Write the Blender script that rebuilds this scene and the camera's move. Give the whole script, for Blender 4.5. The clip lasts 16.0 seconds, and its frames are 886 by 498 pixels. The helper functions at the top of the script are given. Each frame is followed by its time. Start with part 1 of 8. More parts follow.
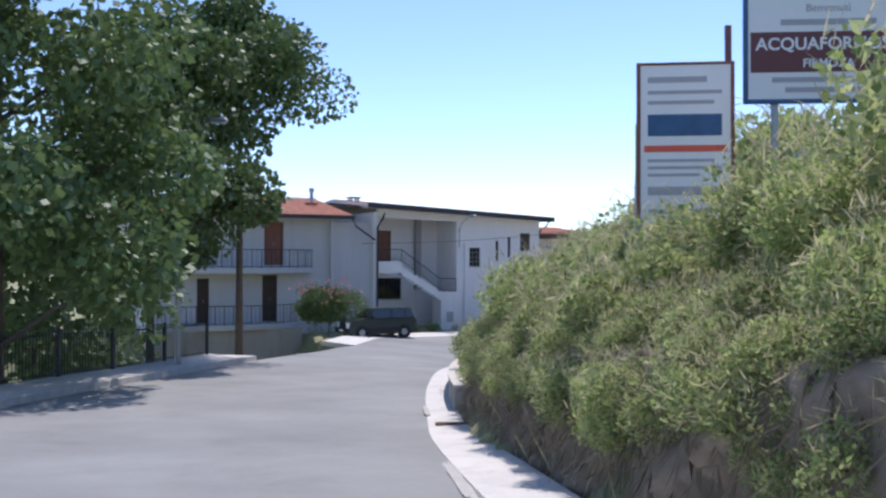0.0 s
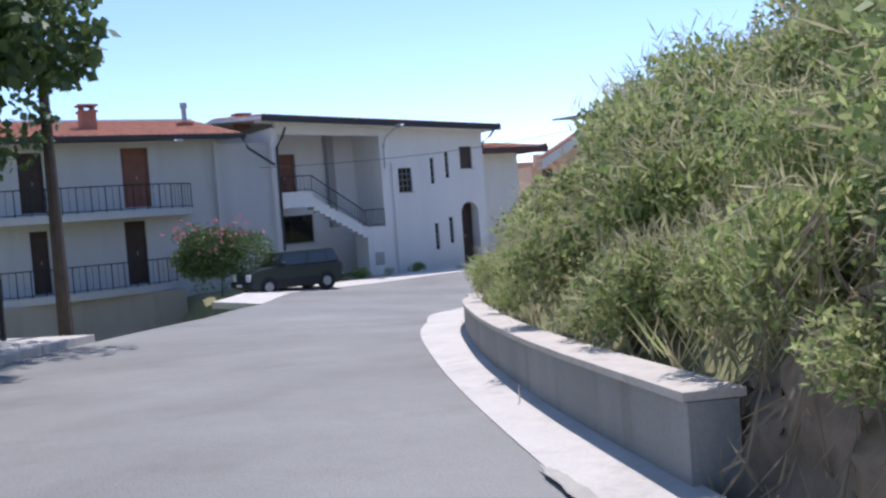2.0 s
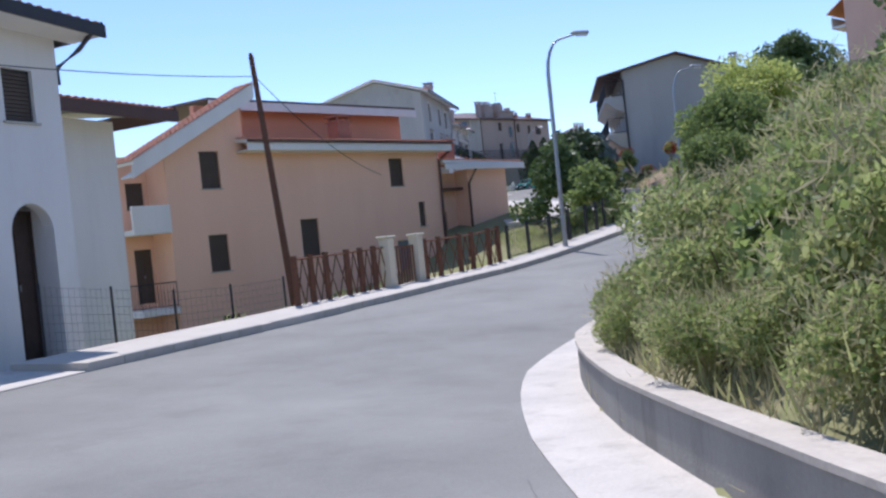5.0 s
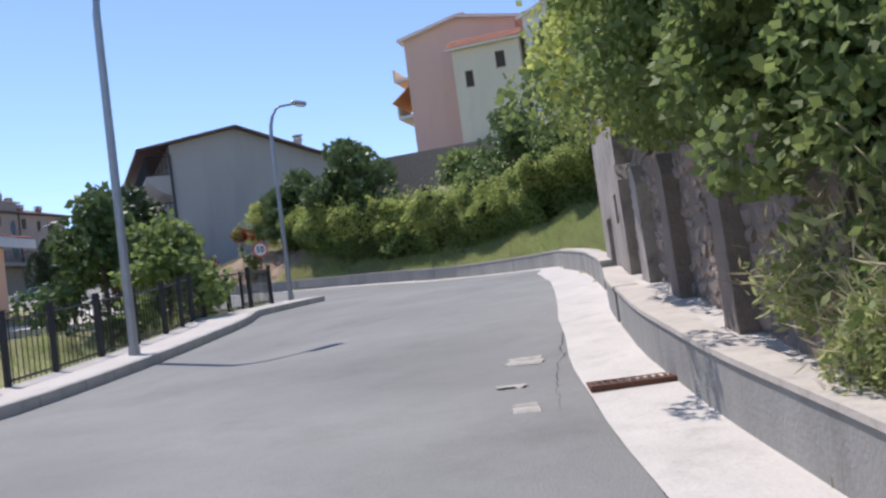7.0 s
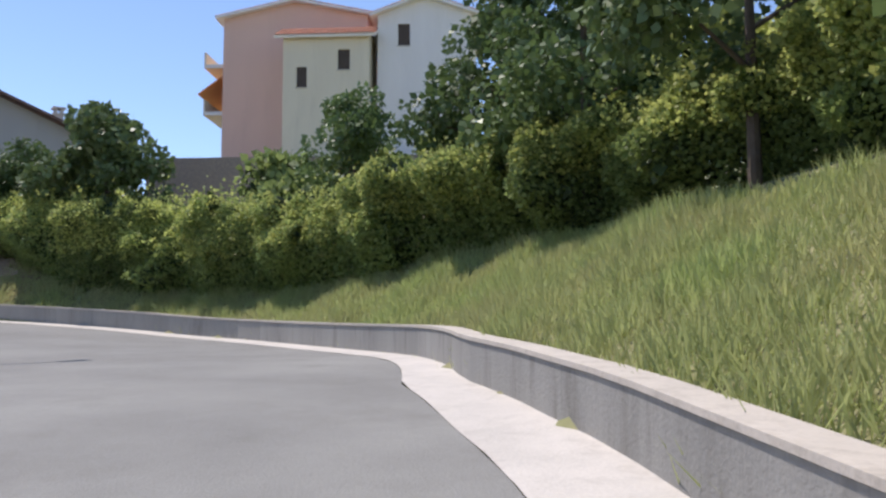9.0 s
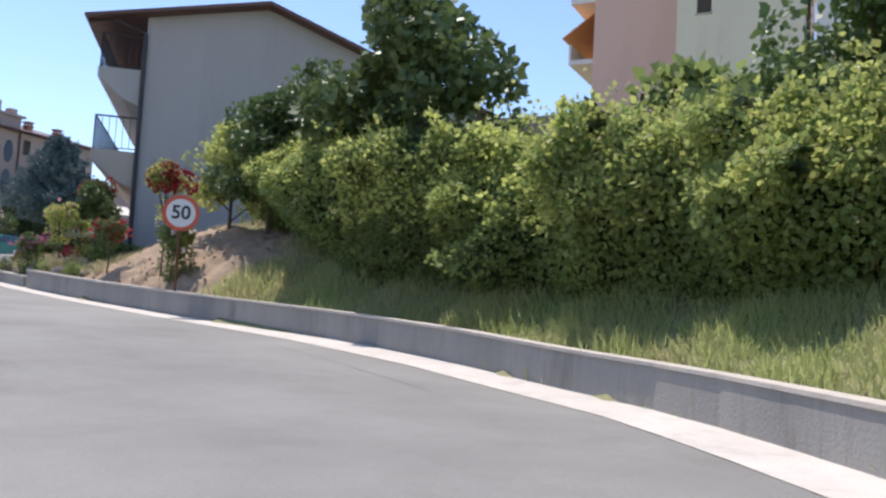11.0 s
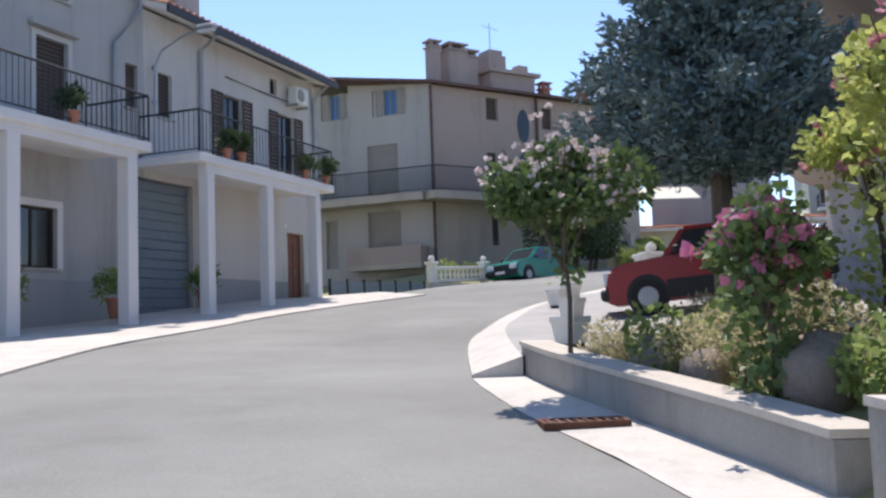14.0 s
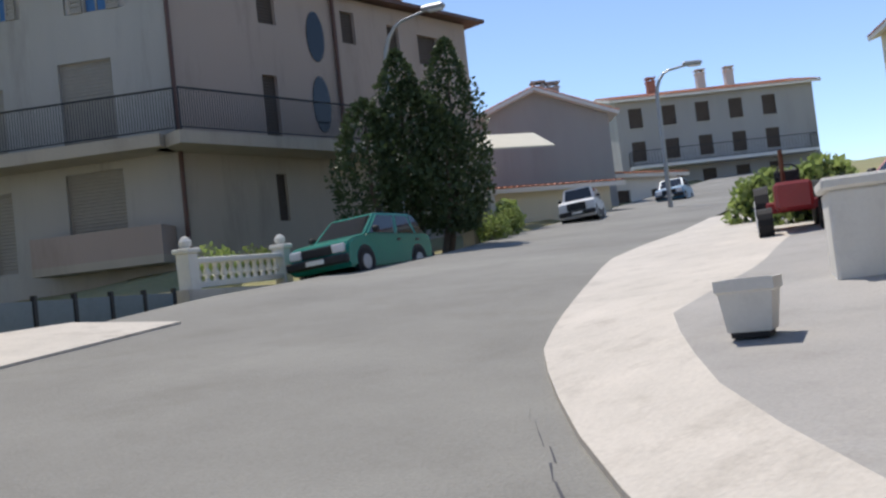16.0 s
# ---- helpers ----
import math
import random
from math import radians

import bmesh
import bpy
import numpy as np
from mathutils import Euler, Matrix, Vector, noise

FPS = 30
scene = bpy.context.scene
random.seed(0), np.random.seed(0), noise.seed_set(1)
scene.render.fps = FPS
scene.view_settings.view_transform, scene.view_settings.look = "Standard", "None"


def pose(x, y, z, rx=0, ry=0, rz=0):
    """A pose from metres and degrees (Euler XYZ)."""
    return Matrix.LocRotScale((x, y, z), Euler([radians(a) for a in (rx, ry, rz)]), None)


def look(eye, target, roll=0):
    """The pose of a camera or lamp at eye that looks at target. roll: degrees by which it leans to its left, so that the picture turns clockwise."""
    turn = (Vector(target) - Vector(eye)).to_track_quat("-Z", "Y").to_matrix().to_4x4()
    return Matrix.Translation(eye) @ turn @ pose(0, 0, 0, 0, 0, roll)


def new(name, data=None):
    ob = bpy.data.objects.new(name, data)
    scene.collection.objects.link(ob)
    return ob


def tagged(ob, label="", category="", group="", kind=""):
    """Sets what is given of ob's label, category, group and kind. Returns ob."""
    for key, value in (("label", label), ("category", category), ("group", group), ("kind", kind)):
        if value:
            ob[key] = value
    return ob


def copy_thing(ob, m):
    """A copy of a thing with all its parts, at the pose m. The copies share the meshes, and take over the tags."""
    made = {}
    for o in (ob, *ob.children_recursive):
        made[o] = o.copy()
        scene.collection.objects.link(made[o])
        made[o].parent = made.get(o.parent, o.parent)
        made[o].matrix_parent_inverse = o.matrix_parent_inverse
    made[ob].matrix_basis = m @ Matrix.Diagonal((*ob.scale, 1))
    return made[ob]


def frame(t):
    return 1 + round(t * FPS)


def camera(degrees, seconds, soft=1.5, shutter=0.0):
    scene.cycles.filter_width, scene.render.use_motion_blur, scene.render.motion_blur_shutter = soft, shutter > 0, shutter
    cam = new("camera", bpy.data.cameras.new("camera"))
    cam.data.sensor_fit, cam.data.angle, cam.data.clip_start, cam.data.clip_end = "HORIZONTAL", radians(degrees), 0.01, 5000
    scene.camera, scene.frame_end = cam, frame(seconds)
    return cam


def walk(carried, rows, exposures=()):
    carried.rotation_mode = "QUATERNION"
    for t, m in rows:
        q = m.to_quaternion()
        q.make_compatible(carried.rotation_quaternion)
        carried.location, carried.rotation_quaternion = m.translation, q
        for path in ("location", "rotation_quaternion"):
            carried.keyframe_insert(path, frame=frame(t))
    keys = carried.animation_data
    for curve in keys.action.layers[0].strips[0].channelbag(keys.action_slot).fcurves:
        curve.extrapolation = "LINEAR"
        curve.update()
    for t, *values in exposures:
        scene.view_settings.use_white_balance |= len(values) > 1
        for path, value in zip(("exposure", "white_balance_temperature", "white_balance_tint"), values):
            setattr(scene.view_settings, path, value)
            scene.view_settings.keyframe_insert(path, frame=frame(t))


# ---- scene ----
# ---- camera ----
cam = camera(51.1, 16.0, soft=2.5)
PATH = [
    (0, (0.001, -0.004, 1.398), (-0.033, 1.995, 1.422), 0.1),
    (0.5, (-0.537, 3.531, 1.007), (-0.62, 5.529, 0.972), -2.0),
    (1, (-1.106, 7.12, 0.673), (-1.113, 9.119, 0.6), -3.4),
    (1.5, (-1.643, 9.948, 0.372), (-1.522, 11.943, 0.318), -2.8),
    (2, (-1.541, 12.364, 0.118), (-1.358, 14.353, 0.03), -4.4),
    (2.5, (-2.035, 16.432, -0.008), (-1.815, 18.419, -0.062), -3.3),
    (3, (-2.313, 21.841, -0.119), (-2.002, 23.816, -0.172), -2.9),
    (3.5, (-2.496, 26.458, -0.377), (-1.978, 28.389, -0.43), -3.3),
    (4, (-2.486, 30.581, -0.637), (-1.721, 32.428, -0.69), -3.1),
    (4.5, (-1.596, 34.98, -1.039), (-0.61, 36.719, -1.078), -4.1),
    (5, (-0.238, 38.274, -1.195), (0.938, 39.891, -1.22), -5.9),
    (5.2, (0.756, 39.723, -1.20), (1.994, 41.294, -1.235), -7.3),
    (5.5, (2.282, 41.800, -1.36), (3.564, 43.335, -1.36), -7.0),
    (6, (4.552, 45.120, -1.62), (5.938, 46.560, -1.57), -5.6),
    (6.5, (7.026, 48.102, -1.79), (8.621, 49.306, -1.69), -5.6),
    (7, (10.084, 50.531, -1.81), (11.906, 51.352, -1.69), -7.6),
    (7.3, (12.172, 51.703, -1.779), (14.071, 52.318, -1.653), -8.5),
    (7.5, (13.509, 52.383, -1.64), (15.431, 52.921, -1.517), -8.2),
    (8, (16.699, 53.971, -1.384), (18.662, 54.308, -1.205), -5.8),
    (8.2, (18.059, 54.643, -1.339), (20.028, 54.914, -1.114), -3.3),
    (8.5, (20.1, 55.15, -1.17), (22.07, 55.44, -0.94), -1.5),
    (9, (23.5, 55.9, -0.83), (25.45, 56.32, -0.63), -0.1),
    (9.5, (27.072, 56.928, -0.50), (28.979, 57.521, -0.34), 0.6),
    (10, (30.646, 58.370, -0.16), (32.496, 59.123, -0.01), 1.2),
    (10.3, (32.440, 59.397, 0.027), (34.249, 60.241, 0.144), 1.40),
    (10.5, (33.370, 60.129, 0.020), (35.150, 61.030, 0.162), 1.60),
    (11, (36.198, 62.490, -0.041), (37.850, 63.604, 0.141), 3.30),
    (11.5, (39.438, 65.473, 0.000), (40.898, 66.819, 0.241), 5.20),
    (12, (41.929, 68.816, 0.241), (43.178, 70.355, 0.507), 6.30),
    (12.5, (43.935, 72.435, 0.610), (44.989, 74.116, 0.860), 5.60),
    (13, (45.217, 75.322, 0.847), (46.108, 77.097, 1.079), 4.00),
    (13.5, (46.794, 79.897, 1.210), (47.635, 81.701, 1.405), 0.80),
    (14, (47.784, 83.795, 1.480), (48.664, 85.583, 1.640), -2.00),
    (14.5, (48.675, 87.149, 1.660), (49.633, 88.896, 1.837), -3.90),
    (15, (50.152, 90.105, 2.050), (51.195, 91.807, 2.179), -4.80),
    (15.5, (51.651, 93.238, 2.120), (52.813, 94.862, 2.225), -5.80),
    (16, (53.580, 96.440, 2.270), (54.908, 97.932, 2.366), -6.30),
]
walk(cam, [(t, look(eye, target, roll)) for t, eye, target, roll in PATH], [(0, 0.52, 5950, 19), (5, 0.46, 5920, 18), (8.5, 0.42, 6450, 17), (11, 0.7, 6500, 17), (13.5, 0.78, 6450, 16), (15, 0.55, 6600, 13), (16, 0.28, 6600, 12)])

# ---- light ----
SUN_AZ, SUN_EL = 24.0, 63.0  # degrees clockwise from +y, and above the horizon
world = bpy.data.worlds.new("sky")
scene.world = world
world.use_nodes = True
wn = world.node_tree.nodes
sky = wn.new("ShaderNodeTexSky")
sky.sky_type = "NISHITA"
sky.sun_disc = False
sky.sun_elevation = radians(SUN_EL)
sky.sun_rotation = radians(SUN_AZ)
sky.altitude = 1600
sky.air_density, sky.dust_density, sky.ozone_density = 0.95, 0.0, 2.2
wn["Background"].inputs["Strength"].default_value = 0.15
world.node_tree.links.new(sky.outputs[0], wn["Background"].inputs[0])
sun = new("sun", bpy.data.lights.new("sun", "SUN"))
sun.data.energy, sun.data.angle, sun.data.color = 3.3, radians(0.55), (1.0, 0.95, 0.87)
sd = Vector((math.sin(radians(SUN_AZ)) * math.cos(radians(SUN_EL)), math.cos(radians(SUN_AZ)) * math.cos(radians(SUN_EL)), math.sin(radians(SUN_EL))))
sun.matrix_basis = look(sd * 60 + Vector((20, 50, 0)), (20, 50, 0))


# ---- materials ----
def mat(name, colour, rough=0.8, vary=0.25, scale=3.0, fine=40.0, bump=0.15, metal=0.0, second=None, spread=0.5, stain=0.0, per_piece=0.0, spec=0.4, translucent=0.0, streak=False):
    """A procedural surface: a base colour with broad patches, fine grain, optional second colour in blotches, stains and relief."""
    m = bpy.data.materials.new(name)
    m.use_nodes = True
    nt = m.node_tree
    n, l = nt.nodes, nt.links
    b = n["Principled BSDF"]
    co = n.new("ShaderNodeTexCoord")
    src = co.outputs["Object"]
    if streak:
        mp = n.new("ShaderNodeMapping")
        mp.inputs["Scale"].default_value = (1.0, 1.0, 0.45 if streak == "soft" else 0.16)
        l.new(src, mp.inputs[0])
        ssrc = mp.outputs[0]
    else:
        ssrc = src
    big = n.new("ShaderNodeTexNoise")
    big.inputs["Scale"].default_value, big.inputs["Detail"].default_value, big.inputs["Roughness"].default_value = scale, 6.0, 0.62
    l.new(ssrc, big.inputs["Vector"])
    small = n.new("ShaderNodeTexNoise")
    small.inputs["Scale"].default_value, small.inputs["Detail"].default_value = fine, 4.0
    l.new(src, small.inputs["Vector"])
    ramp = n.new("ShaderNodeMapRange")
    ramp.inputs["From Min"].default_value, ramp.inputs["From Max"].default_value = 0.5 - spread / 2, 0.5 + spread / 2
    l.new(big.outputs["Fac"], ramp.inputs["Value"])
    mix = n.new("ShaderNodeMix")
    mix.data_type = "RGBA"
    c2 = second or tuple(c * (1 - vary) for c in colour)
    mix.inputs["A"].default_value = (*colour, 1)
    mix.inputs["B"].default_value = (*c2, 1)
    l.new(ramp.outputs[0], mix.inputs["Factor"])
    hsv = n.new("ShaderNodeHueSaturation")
    add = n.new("ShaderNodeMath")
    add.operation = "MULTIPLY_ADD"
    add.inputs[1].default_value, add.inputs[2].default_value = vary * 1.2, 1 - vary * 0.6
    l.new(small.outputs["Fac"], add.inputs[0])
    value = add.outputs[0]
    if per_piece:
        info = n.new("ShaderNodeObjectInfo")
        geo = n.new("ShaderNodeNewGeometry")
        s = n.new("ShaderNodeMath")
        s.operation = "ADD"
        l.new(info.outputs["Random"], s.inputs[0])
        l.new(geo.outputs["Random Per Island"], s.inputs[1])
        k = n.new("ShaderNodeMath")
        k.operation = "MULTIPLY_ADD"
        k.inputs[1].default_value, k.inputs[2].default_value = per_piece, 1 - per_piece
        l.new(s.outputs[0], k.inputs[0])
        p = n.new("ShaderNodeMath")
        p.operation = "MULTIPLY"
        l.new(value, p.inputs[0])
        l.new(k.outputs[0], p.inputs[1])
        value = p.outputs[0]
    l.new(value, hsv.inputs["Value"])
    l.new(mix.outputs["Result"], hsv.inputs["Color"])
    out = hsv.outputs[0]
    if stain:
        st = n.new("ShaderNodeTexNoise")
        st.inputs["Scale"].default_value, st.inputs["Detail"].default_value, st.inputs["Roughness"].default_value = scale * 2.3, 8.0, 0.7
        l.new(ssrc, st.inputs["Vector"])
        sr = n.new("ShaderNodeMapRange")
        sr.inputs["From Min"].default_value, sr.inputs["From Max"].default_value, sr.inputs["To Max"].default_value = 0.52, 0.75, stain
        l.new(st.outputs["Fac"], sr.inputs["Value"])
        sm = n.new("ShaderNodeMix")
        sm.data_type = "RGBA"
        sm.inputs["B"].default_value = (colour[0] * 0.35, colour[1] * 0.33, colour[2] * 0.3, 1)
        l.new(out, sm.inputs["A"])
        l.new(sr.outputs[0], sm.inputs["Factor"])
        out = sm.outputs["Result"]
    l.new(out, b.inputs["Base Color"])
    b.inputs["Roughness"].default_value, b.inputs["Metallic"].default_value = rough, metal
    b.inputs["Specular IOR Level"].default_value = spec
    if bump:
        bp = n.new("ShaderNodeBump")
        bp.inputs["Strength"].default_value, bp.inputs["Distance"].default_value = bump, 0.02
        l.new(small.outputs["Fac"], bp.inputs["Height"])
        l.new(bp.outputs[0], b.inputs["Normal"])
    if translucent:
        tr = n.new("ShaderNodeBsdfTranslucent")
        l.new(out, tr.inputs["Color"])
        sh = n.new("ShaderNodeMixShader")
        sh.inputs[0].default_value = translucent
        l.new(b.outputs[0], sh.inputs[1])
        l.new(tr.outputs[0], sh.inputs[2])
        l.new(sh.outputs[0], n["Material Output"].inputs["Surface"])
    return m


M = {}
M["asphalt"] = mat("asphalt", (0.31, 0.305, 0.278), 0.92, 0.4, 0.3, 55, 0.6, second=(0.195, 0.19, 0.175), spread=0.5, stain=0.3)
M["forecourt"] = mat("forecourt", (0.46, 0.44, 0.41), 0.92, 0.3, 0.5, 50, 0.35, second=(0.32, 0.31, 0.295), stain=0.35)
M["concrete"] = mat("concrete", (0.52, 0.49, 0.44), 0.9, 0.18, 1.3, 35, 0.3, second=(0.42, 0.40, 0.36), stain=0.3)
M["concrete_pale"] = mat("concrete_pale", (0.66, 0.61, 0.54), 0.9, 0.25, 1.1, 35, 0.35, second=(0.52, 0.485, 0.43), stain=0.4)
# White plaster greyed down: the balcony house's shaded front is in the colour.
M["shaded_white_plaster"] = mat("shaded_white_plaster", (0.56, 0.55, 0.54), 0.92, 0.1, 0.8, 55, 0.15, second=(0.48, 0.475, 0.47), stain=0.15, streak=True)
M["pavement"] = mat("pavement", (0.60, 0.55, 0.48), 0.9, 0.15, 1.1, 40, 0.25, stain=0.2)
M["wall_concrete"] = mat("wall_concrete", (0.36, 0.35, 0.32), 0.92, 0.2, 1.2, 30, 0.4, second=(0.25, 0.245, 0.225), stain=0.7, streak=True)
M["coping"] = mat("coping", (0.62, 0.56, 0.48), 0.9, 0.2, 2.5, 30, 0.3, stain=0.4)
M["earth"] = mat("earth", (0.43, 0.305, 0.205), 0.98, 0.45, 2.6, 16, 1.0, second=(0.31, 0.235, 0.155), stain=0.35)
M["cut_earth"] = mat("cut_earth", (0.31, 0.24, 0.17), 0.98, 0.45, 1.8, 11, 1.0, second=(0.18, 0.14, 0.10), stain=0.5)
M["root_dry"] = mat("root_dry", (0.30, 0.24, 0.16), 0.9, 0.3, 0.8, 6, 0.0, second=(0.16, 0.13, 0.085), per_piece=0.4, translucent=0.2)
M["meadow"] = mat("meadow", (0.22, 0.24, 0.10), 0.98, 0.4, 0.5, 8, 1.0, second=(0.30, 0.26, 0.15))
M["white_plaster"] = mat("white_plaster", (0.80, 0.77, 0.74), 0.9, 0.06, 1.0, 60, 0.12, second=(0.72, 0.69, 0.66), stain=0.08, streak=True)
M["cream_plaster"] = mat("cream_plaster", (0.74, 0.66, 0.50), 0.9, 0.08, 0.8, 60, 0.12, stain=0.15, streak=True)
M["orange_plaster"] = mat("orange_plaster", (0.88, 0.56, 0.40), 0.9, 0.07, 0.5, 60, 0.12, second=(0.82, 0.50, 0.35), stain=0.06, streak=True)
M["salmon_plaster"] = mat("salmon_plaster", (0.78, 0.36, 0.23), 0.9, 0.08, 0.6, 60, 0.12)
M["pink_plaster"] = mat("pink_plaster", (0.74, 0.50, 0.40), 0.9, 0.08, 0.5, 60, 0.12, stain=0.1, streak=True)
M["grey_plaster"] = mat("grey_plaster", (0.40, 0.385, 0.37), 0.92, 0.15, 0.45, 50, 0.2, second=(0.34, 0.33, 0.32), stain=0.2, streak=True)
M["old_grey_plaster"] = mat("old_grey_plaster", (0.50, 0.48, 0.45), 0.93, 0.18, 0.6, 45, 0.3, second=(0.40, 0.385, 0.365), stain=0.5, streak=True)
M["pink_old"] = mat("pink_old", (0.43, 0.34, 0.30), 0.94, 0.2, 1.2, 45, 0.3, second=(0.33, 0.28, 0.26), stain=0.5, streak=True)
M["old_plaster"] = mat("old_plaster", (0.66, 0.61, 0.55), 0.92, 0.15, 0.6, 45, 0.25, second=(0.55, 0.52, 0.48), stain=0.45, streak=True)
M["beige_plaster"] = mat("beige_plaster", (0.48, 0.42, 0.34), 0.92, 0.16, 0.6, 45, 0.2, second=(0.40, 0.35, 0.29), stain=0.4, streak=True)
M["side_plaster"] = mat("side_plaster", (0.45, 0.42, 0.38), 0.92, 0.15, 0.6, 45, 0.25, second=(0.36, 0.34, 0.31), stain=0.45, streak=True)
M["brown_plaster"] = mat("brown_plaster", (0.42, 0.33, 0.28), 0.92, 0.14, 0.6, 45, 0.25, second=(0.40, 0.32, 0.27), stain=0.4, streak=True)
M["ruin_plaster"] = mat("ruin_plaster", (0.24, 0.21, 0.18), 0.95, 0.4, 1.6, 14, 0.6, second=(0.46, 0.415, 0.365), spread=0.5, stain=0.85, streak="soft")
M["rubble_stone"] = mat("rubble_stone", (0.40, 0.31, 0.245), 0.95, 0.3, 2.5, 30, 0.6, second=(0.27, 0.23, 0.20), per_piece=0.25, stain=0.3)
M["stone"] = mat("stone", (0.30, 0.235, 0.18), 0.95, 0.35, 5, 30, 0.7, second=(0.19, 0.16, 0.135), per_piece=0.6, stain=0.4)
M["mortar"] = mat("mortar", (0.30, 0.245, 0.20), 0.98, 0.3, 4, 30, 0.8)
M["tile"] = mat("tile", (0.52, 0.22, 0.13), 0.85, 0.3, 1.5, 20, 0.3, second=(0.38, 0.17, 0.11), per_piece=0.25)
M["brick"] = mat("brick", (0.45, 0.20, 0.14), 0.9, 0.25, 6, 40, 0.4)
M["gutter"] = mat("gutter", (0.045, 0.04, 0.042), 0.5, 0.2, 4, 30, 0.05)
M["brown_gutter"] = mat("brown_gutter", (0.12, 0.06, 0.045), 0.5, 0.2, 4, 30, 0.05)
M["zinc"] = mat("zinc", (0.45, 0.45, 0.46), 0.5, 0.2, 4, 30, 0.05, metal=0.6)
M["dark_wood"] = mat("dark_wood", (0.07, 0.045, 0.035), 0.65, 0.3, 3, 25, 0.2)
M["red_wood"] = mat("red_wood", (0.24, 0.10, 0.065), 0.65, 0.25, 3, 25, 0.2)
M["shutter_brown"] = mat("shutter_brown", (0.10, 0.075, 0.06), 0.7, 0.2, 3, 25, 0.15)
M["shutter_grey"] = mat("shutter_grey", (0.34, 0.31, 0.27), 0.75, 0.15, 3, 25, 0.15)
M["iron"] = mat("iron", (0.035, 0.036, 0.04), 0.55, 0.25, 5, 30, 0.1)
M["rail_grey"] = mat("rail_grey", (0.16, 0.165, 0.17), 0.5, 0.2, 5, 30, 0.05, metal=0.3)
M["green_door"] = mat("green_door", (0.20, 0.245, 0.28), 0.6, 0.15, 2, 25, 0.1, stain=0.3)
M["steel"] = mat("steel", (0.42, 0.43, 0.44), 0.45, 0.15, 4, 30, 0.05, metal=0.7)
M["rust"] = mat("rust", (0.19, 0.085, 0.05), 0.9, 0.35, 8, 40, 0.4)
M["lamp_glass"] = mat("lamp_glass", (0.75, 0.77, 0.78), 0.15, 0.05, 3, 20, 0.0)
M["pane"] = mat("pane", (0.015, 0.018, 0.022), 0.06, 0.2, 1.2, 5, 0.0, spec=0.6)
M["blue_pane"] = mat("blue_pane", (0.05, 0.16, 0.36), 0.3, 0.2, 1.5, 8, 0.0)
M["car_glass"] = mat("car_glass", (0.03, 0.035, 0.04), 0.03, 0.1, 1.0, 5, 0.0, spec=0.8)
M["rubber"] = mat("rubber", (0.02, 0.02, 0.021), 0.8, 0.2, 6, 40, 0.1)
M["chrome"] = mat("chrome", (0.62, 0.62, 0.64), 0.25, 0.1, 4, 20, 0.0, metal=0.9)
M["car_green"] = mat("car_green", (0.03, 0.045, 0.042), 0.3, 0.15, 2, 30, 0.0, spec=0.6)
M["car_teal"] = mat("car_teal", (0.012, 0.22, 0.17), 0.22, 0.1, 2, 30, 0.0, spec=0.7)
M["car_red"] = mat("car_red", (0.30, 0.025, 0.03), 0.35, 0.15, 2, 30, 0.0, spec=0.6)
M["car_white"] = mat("car_white", (0.70, 0.71, 0.72), 0.3, 0.05, 2, 30, 0.0, spec=0.6)
M["car_blue"] = mat("car_blue", (0.10, 0.25, 0.42), 0.3, 0.05, 2, 30, 0.0, spec=0.6)
M["black_plastic_and_shade"] = mat("black_plastic_and_shade", (0.025, 0.025, 0.027), 0.6, 0.2, 5, 30, 0.05)
M["headlight"] = mat("headlight", (0.75, 0.76, 0.78), 0.1, 0.05, 4, 20, 0.0)
M["tail_light"] = mat("tail_light", (0.35, 0.02, 0.02), 0.2, 0.1, 4, 20, 0.0)
M["bark"] = mat("bark", (0.16, 0.12, 0.09), 0.95, 0.35, 6, 30, 0.8)
M["leaf_tree"] = mat("leaf_tree", (0.17, 0.24, 0.085), 0.5, 0.3, 0.8, 6, 0.0, second=(0.08, 0.13, 0.04), per_piece=0.3, translucent=0.3)
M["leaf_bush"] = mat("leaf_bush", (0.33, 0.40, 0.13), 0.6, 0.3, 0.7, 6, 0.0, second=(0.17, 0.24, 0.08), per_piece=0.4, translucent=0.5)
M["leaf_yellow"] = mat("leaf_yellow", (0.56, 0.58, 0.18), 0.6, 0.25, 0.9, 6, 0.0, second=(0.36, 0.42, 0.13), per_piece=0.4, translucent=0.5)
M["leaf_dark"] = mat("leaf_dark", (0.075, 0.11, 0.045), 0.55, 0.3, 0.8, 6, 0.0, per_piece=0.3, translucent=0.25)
M["leaf_fig"] = mat("leaf_fig", (0.18, 0.25, 0.09), 0.42, 0.3, 0.8, 6, 0.0, per_piece=0.3, translucent=0.25)
M["needle"] = mat("needle", (0.22, 0.30, 0.29), 0.7, 0.3, 1.0, 8, 0.0, per_piece=0.3)
M["grass_green"] = mat("grass_green", (0.40, 0.50, 0.18), 0.7, 0.3, 0.5, 5, 0.0, second=(0.46, 0.43, 0.22), per_piece=0.3, translucent=0.5)
M["grass_dry"] = mat("grass_dry", (0.62, 0.54, 0.36), 0.8, 0.3, 0.5, 5, 0.0, second=(0.33, 0.32, 0.16), per_piece=0.35, translucent=0.5)
M["petal_red"] = mat("petal_red", (0.47, 0.035, 0.045), 0.6, 0.3, 3, 12, 0.0, per_piece=0.3, translucent=0.2)
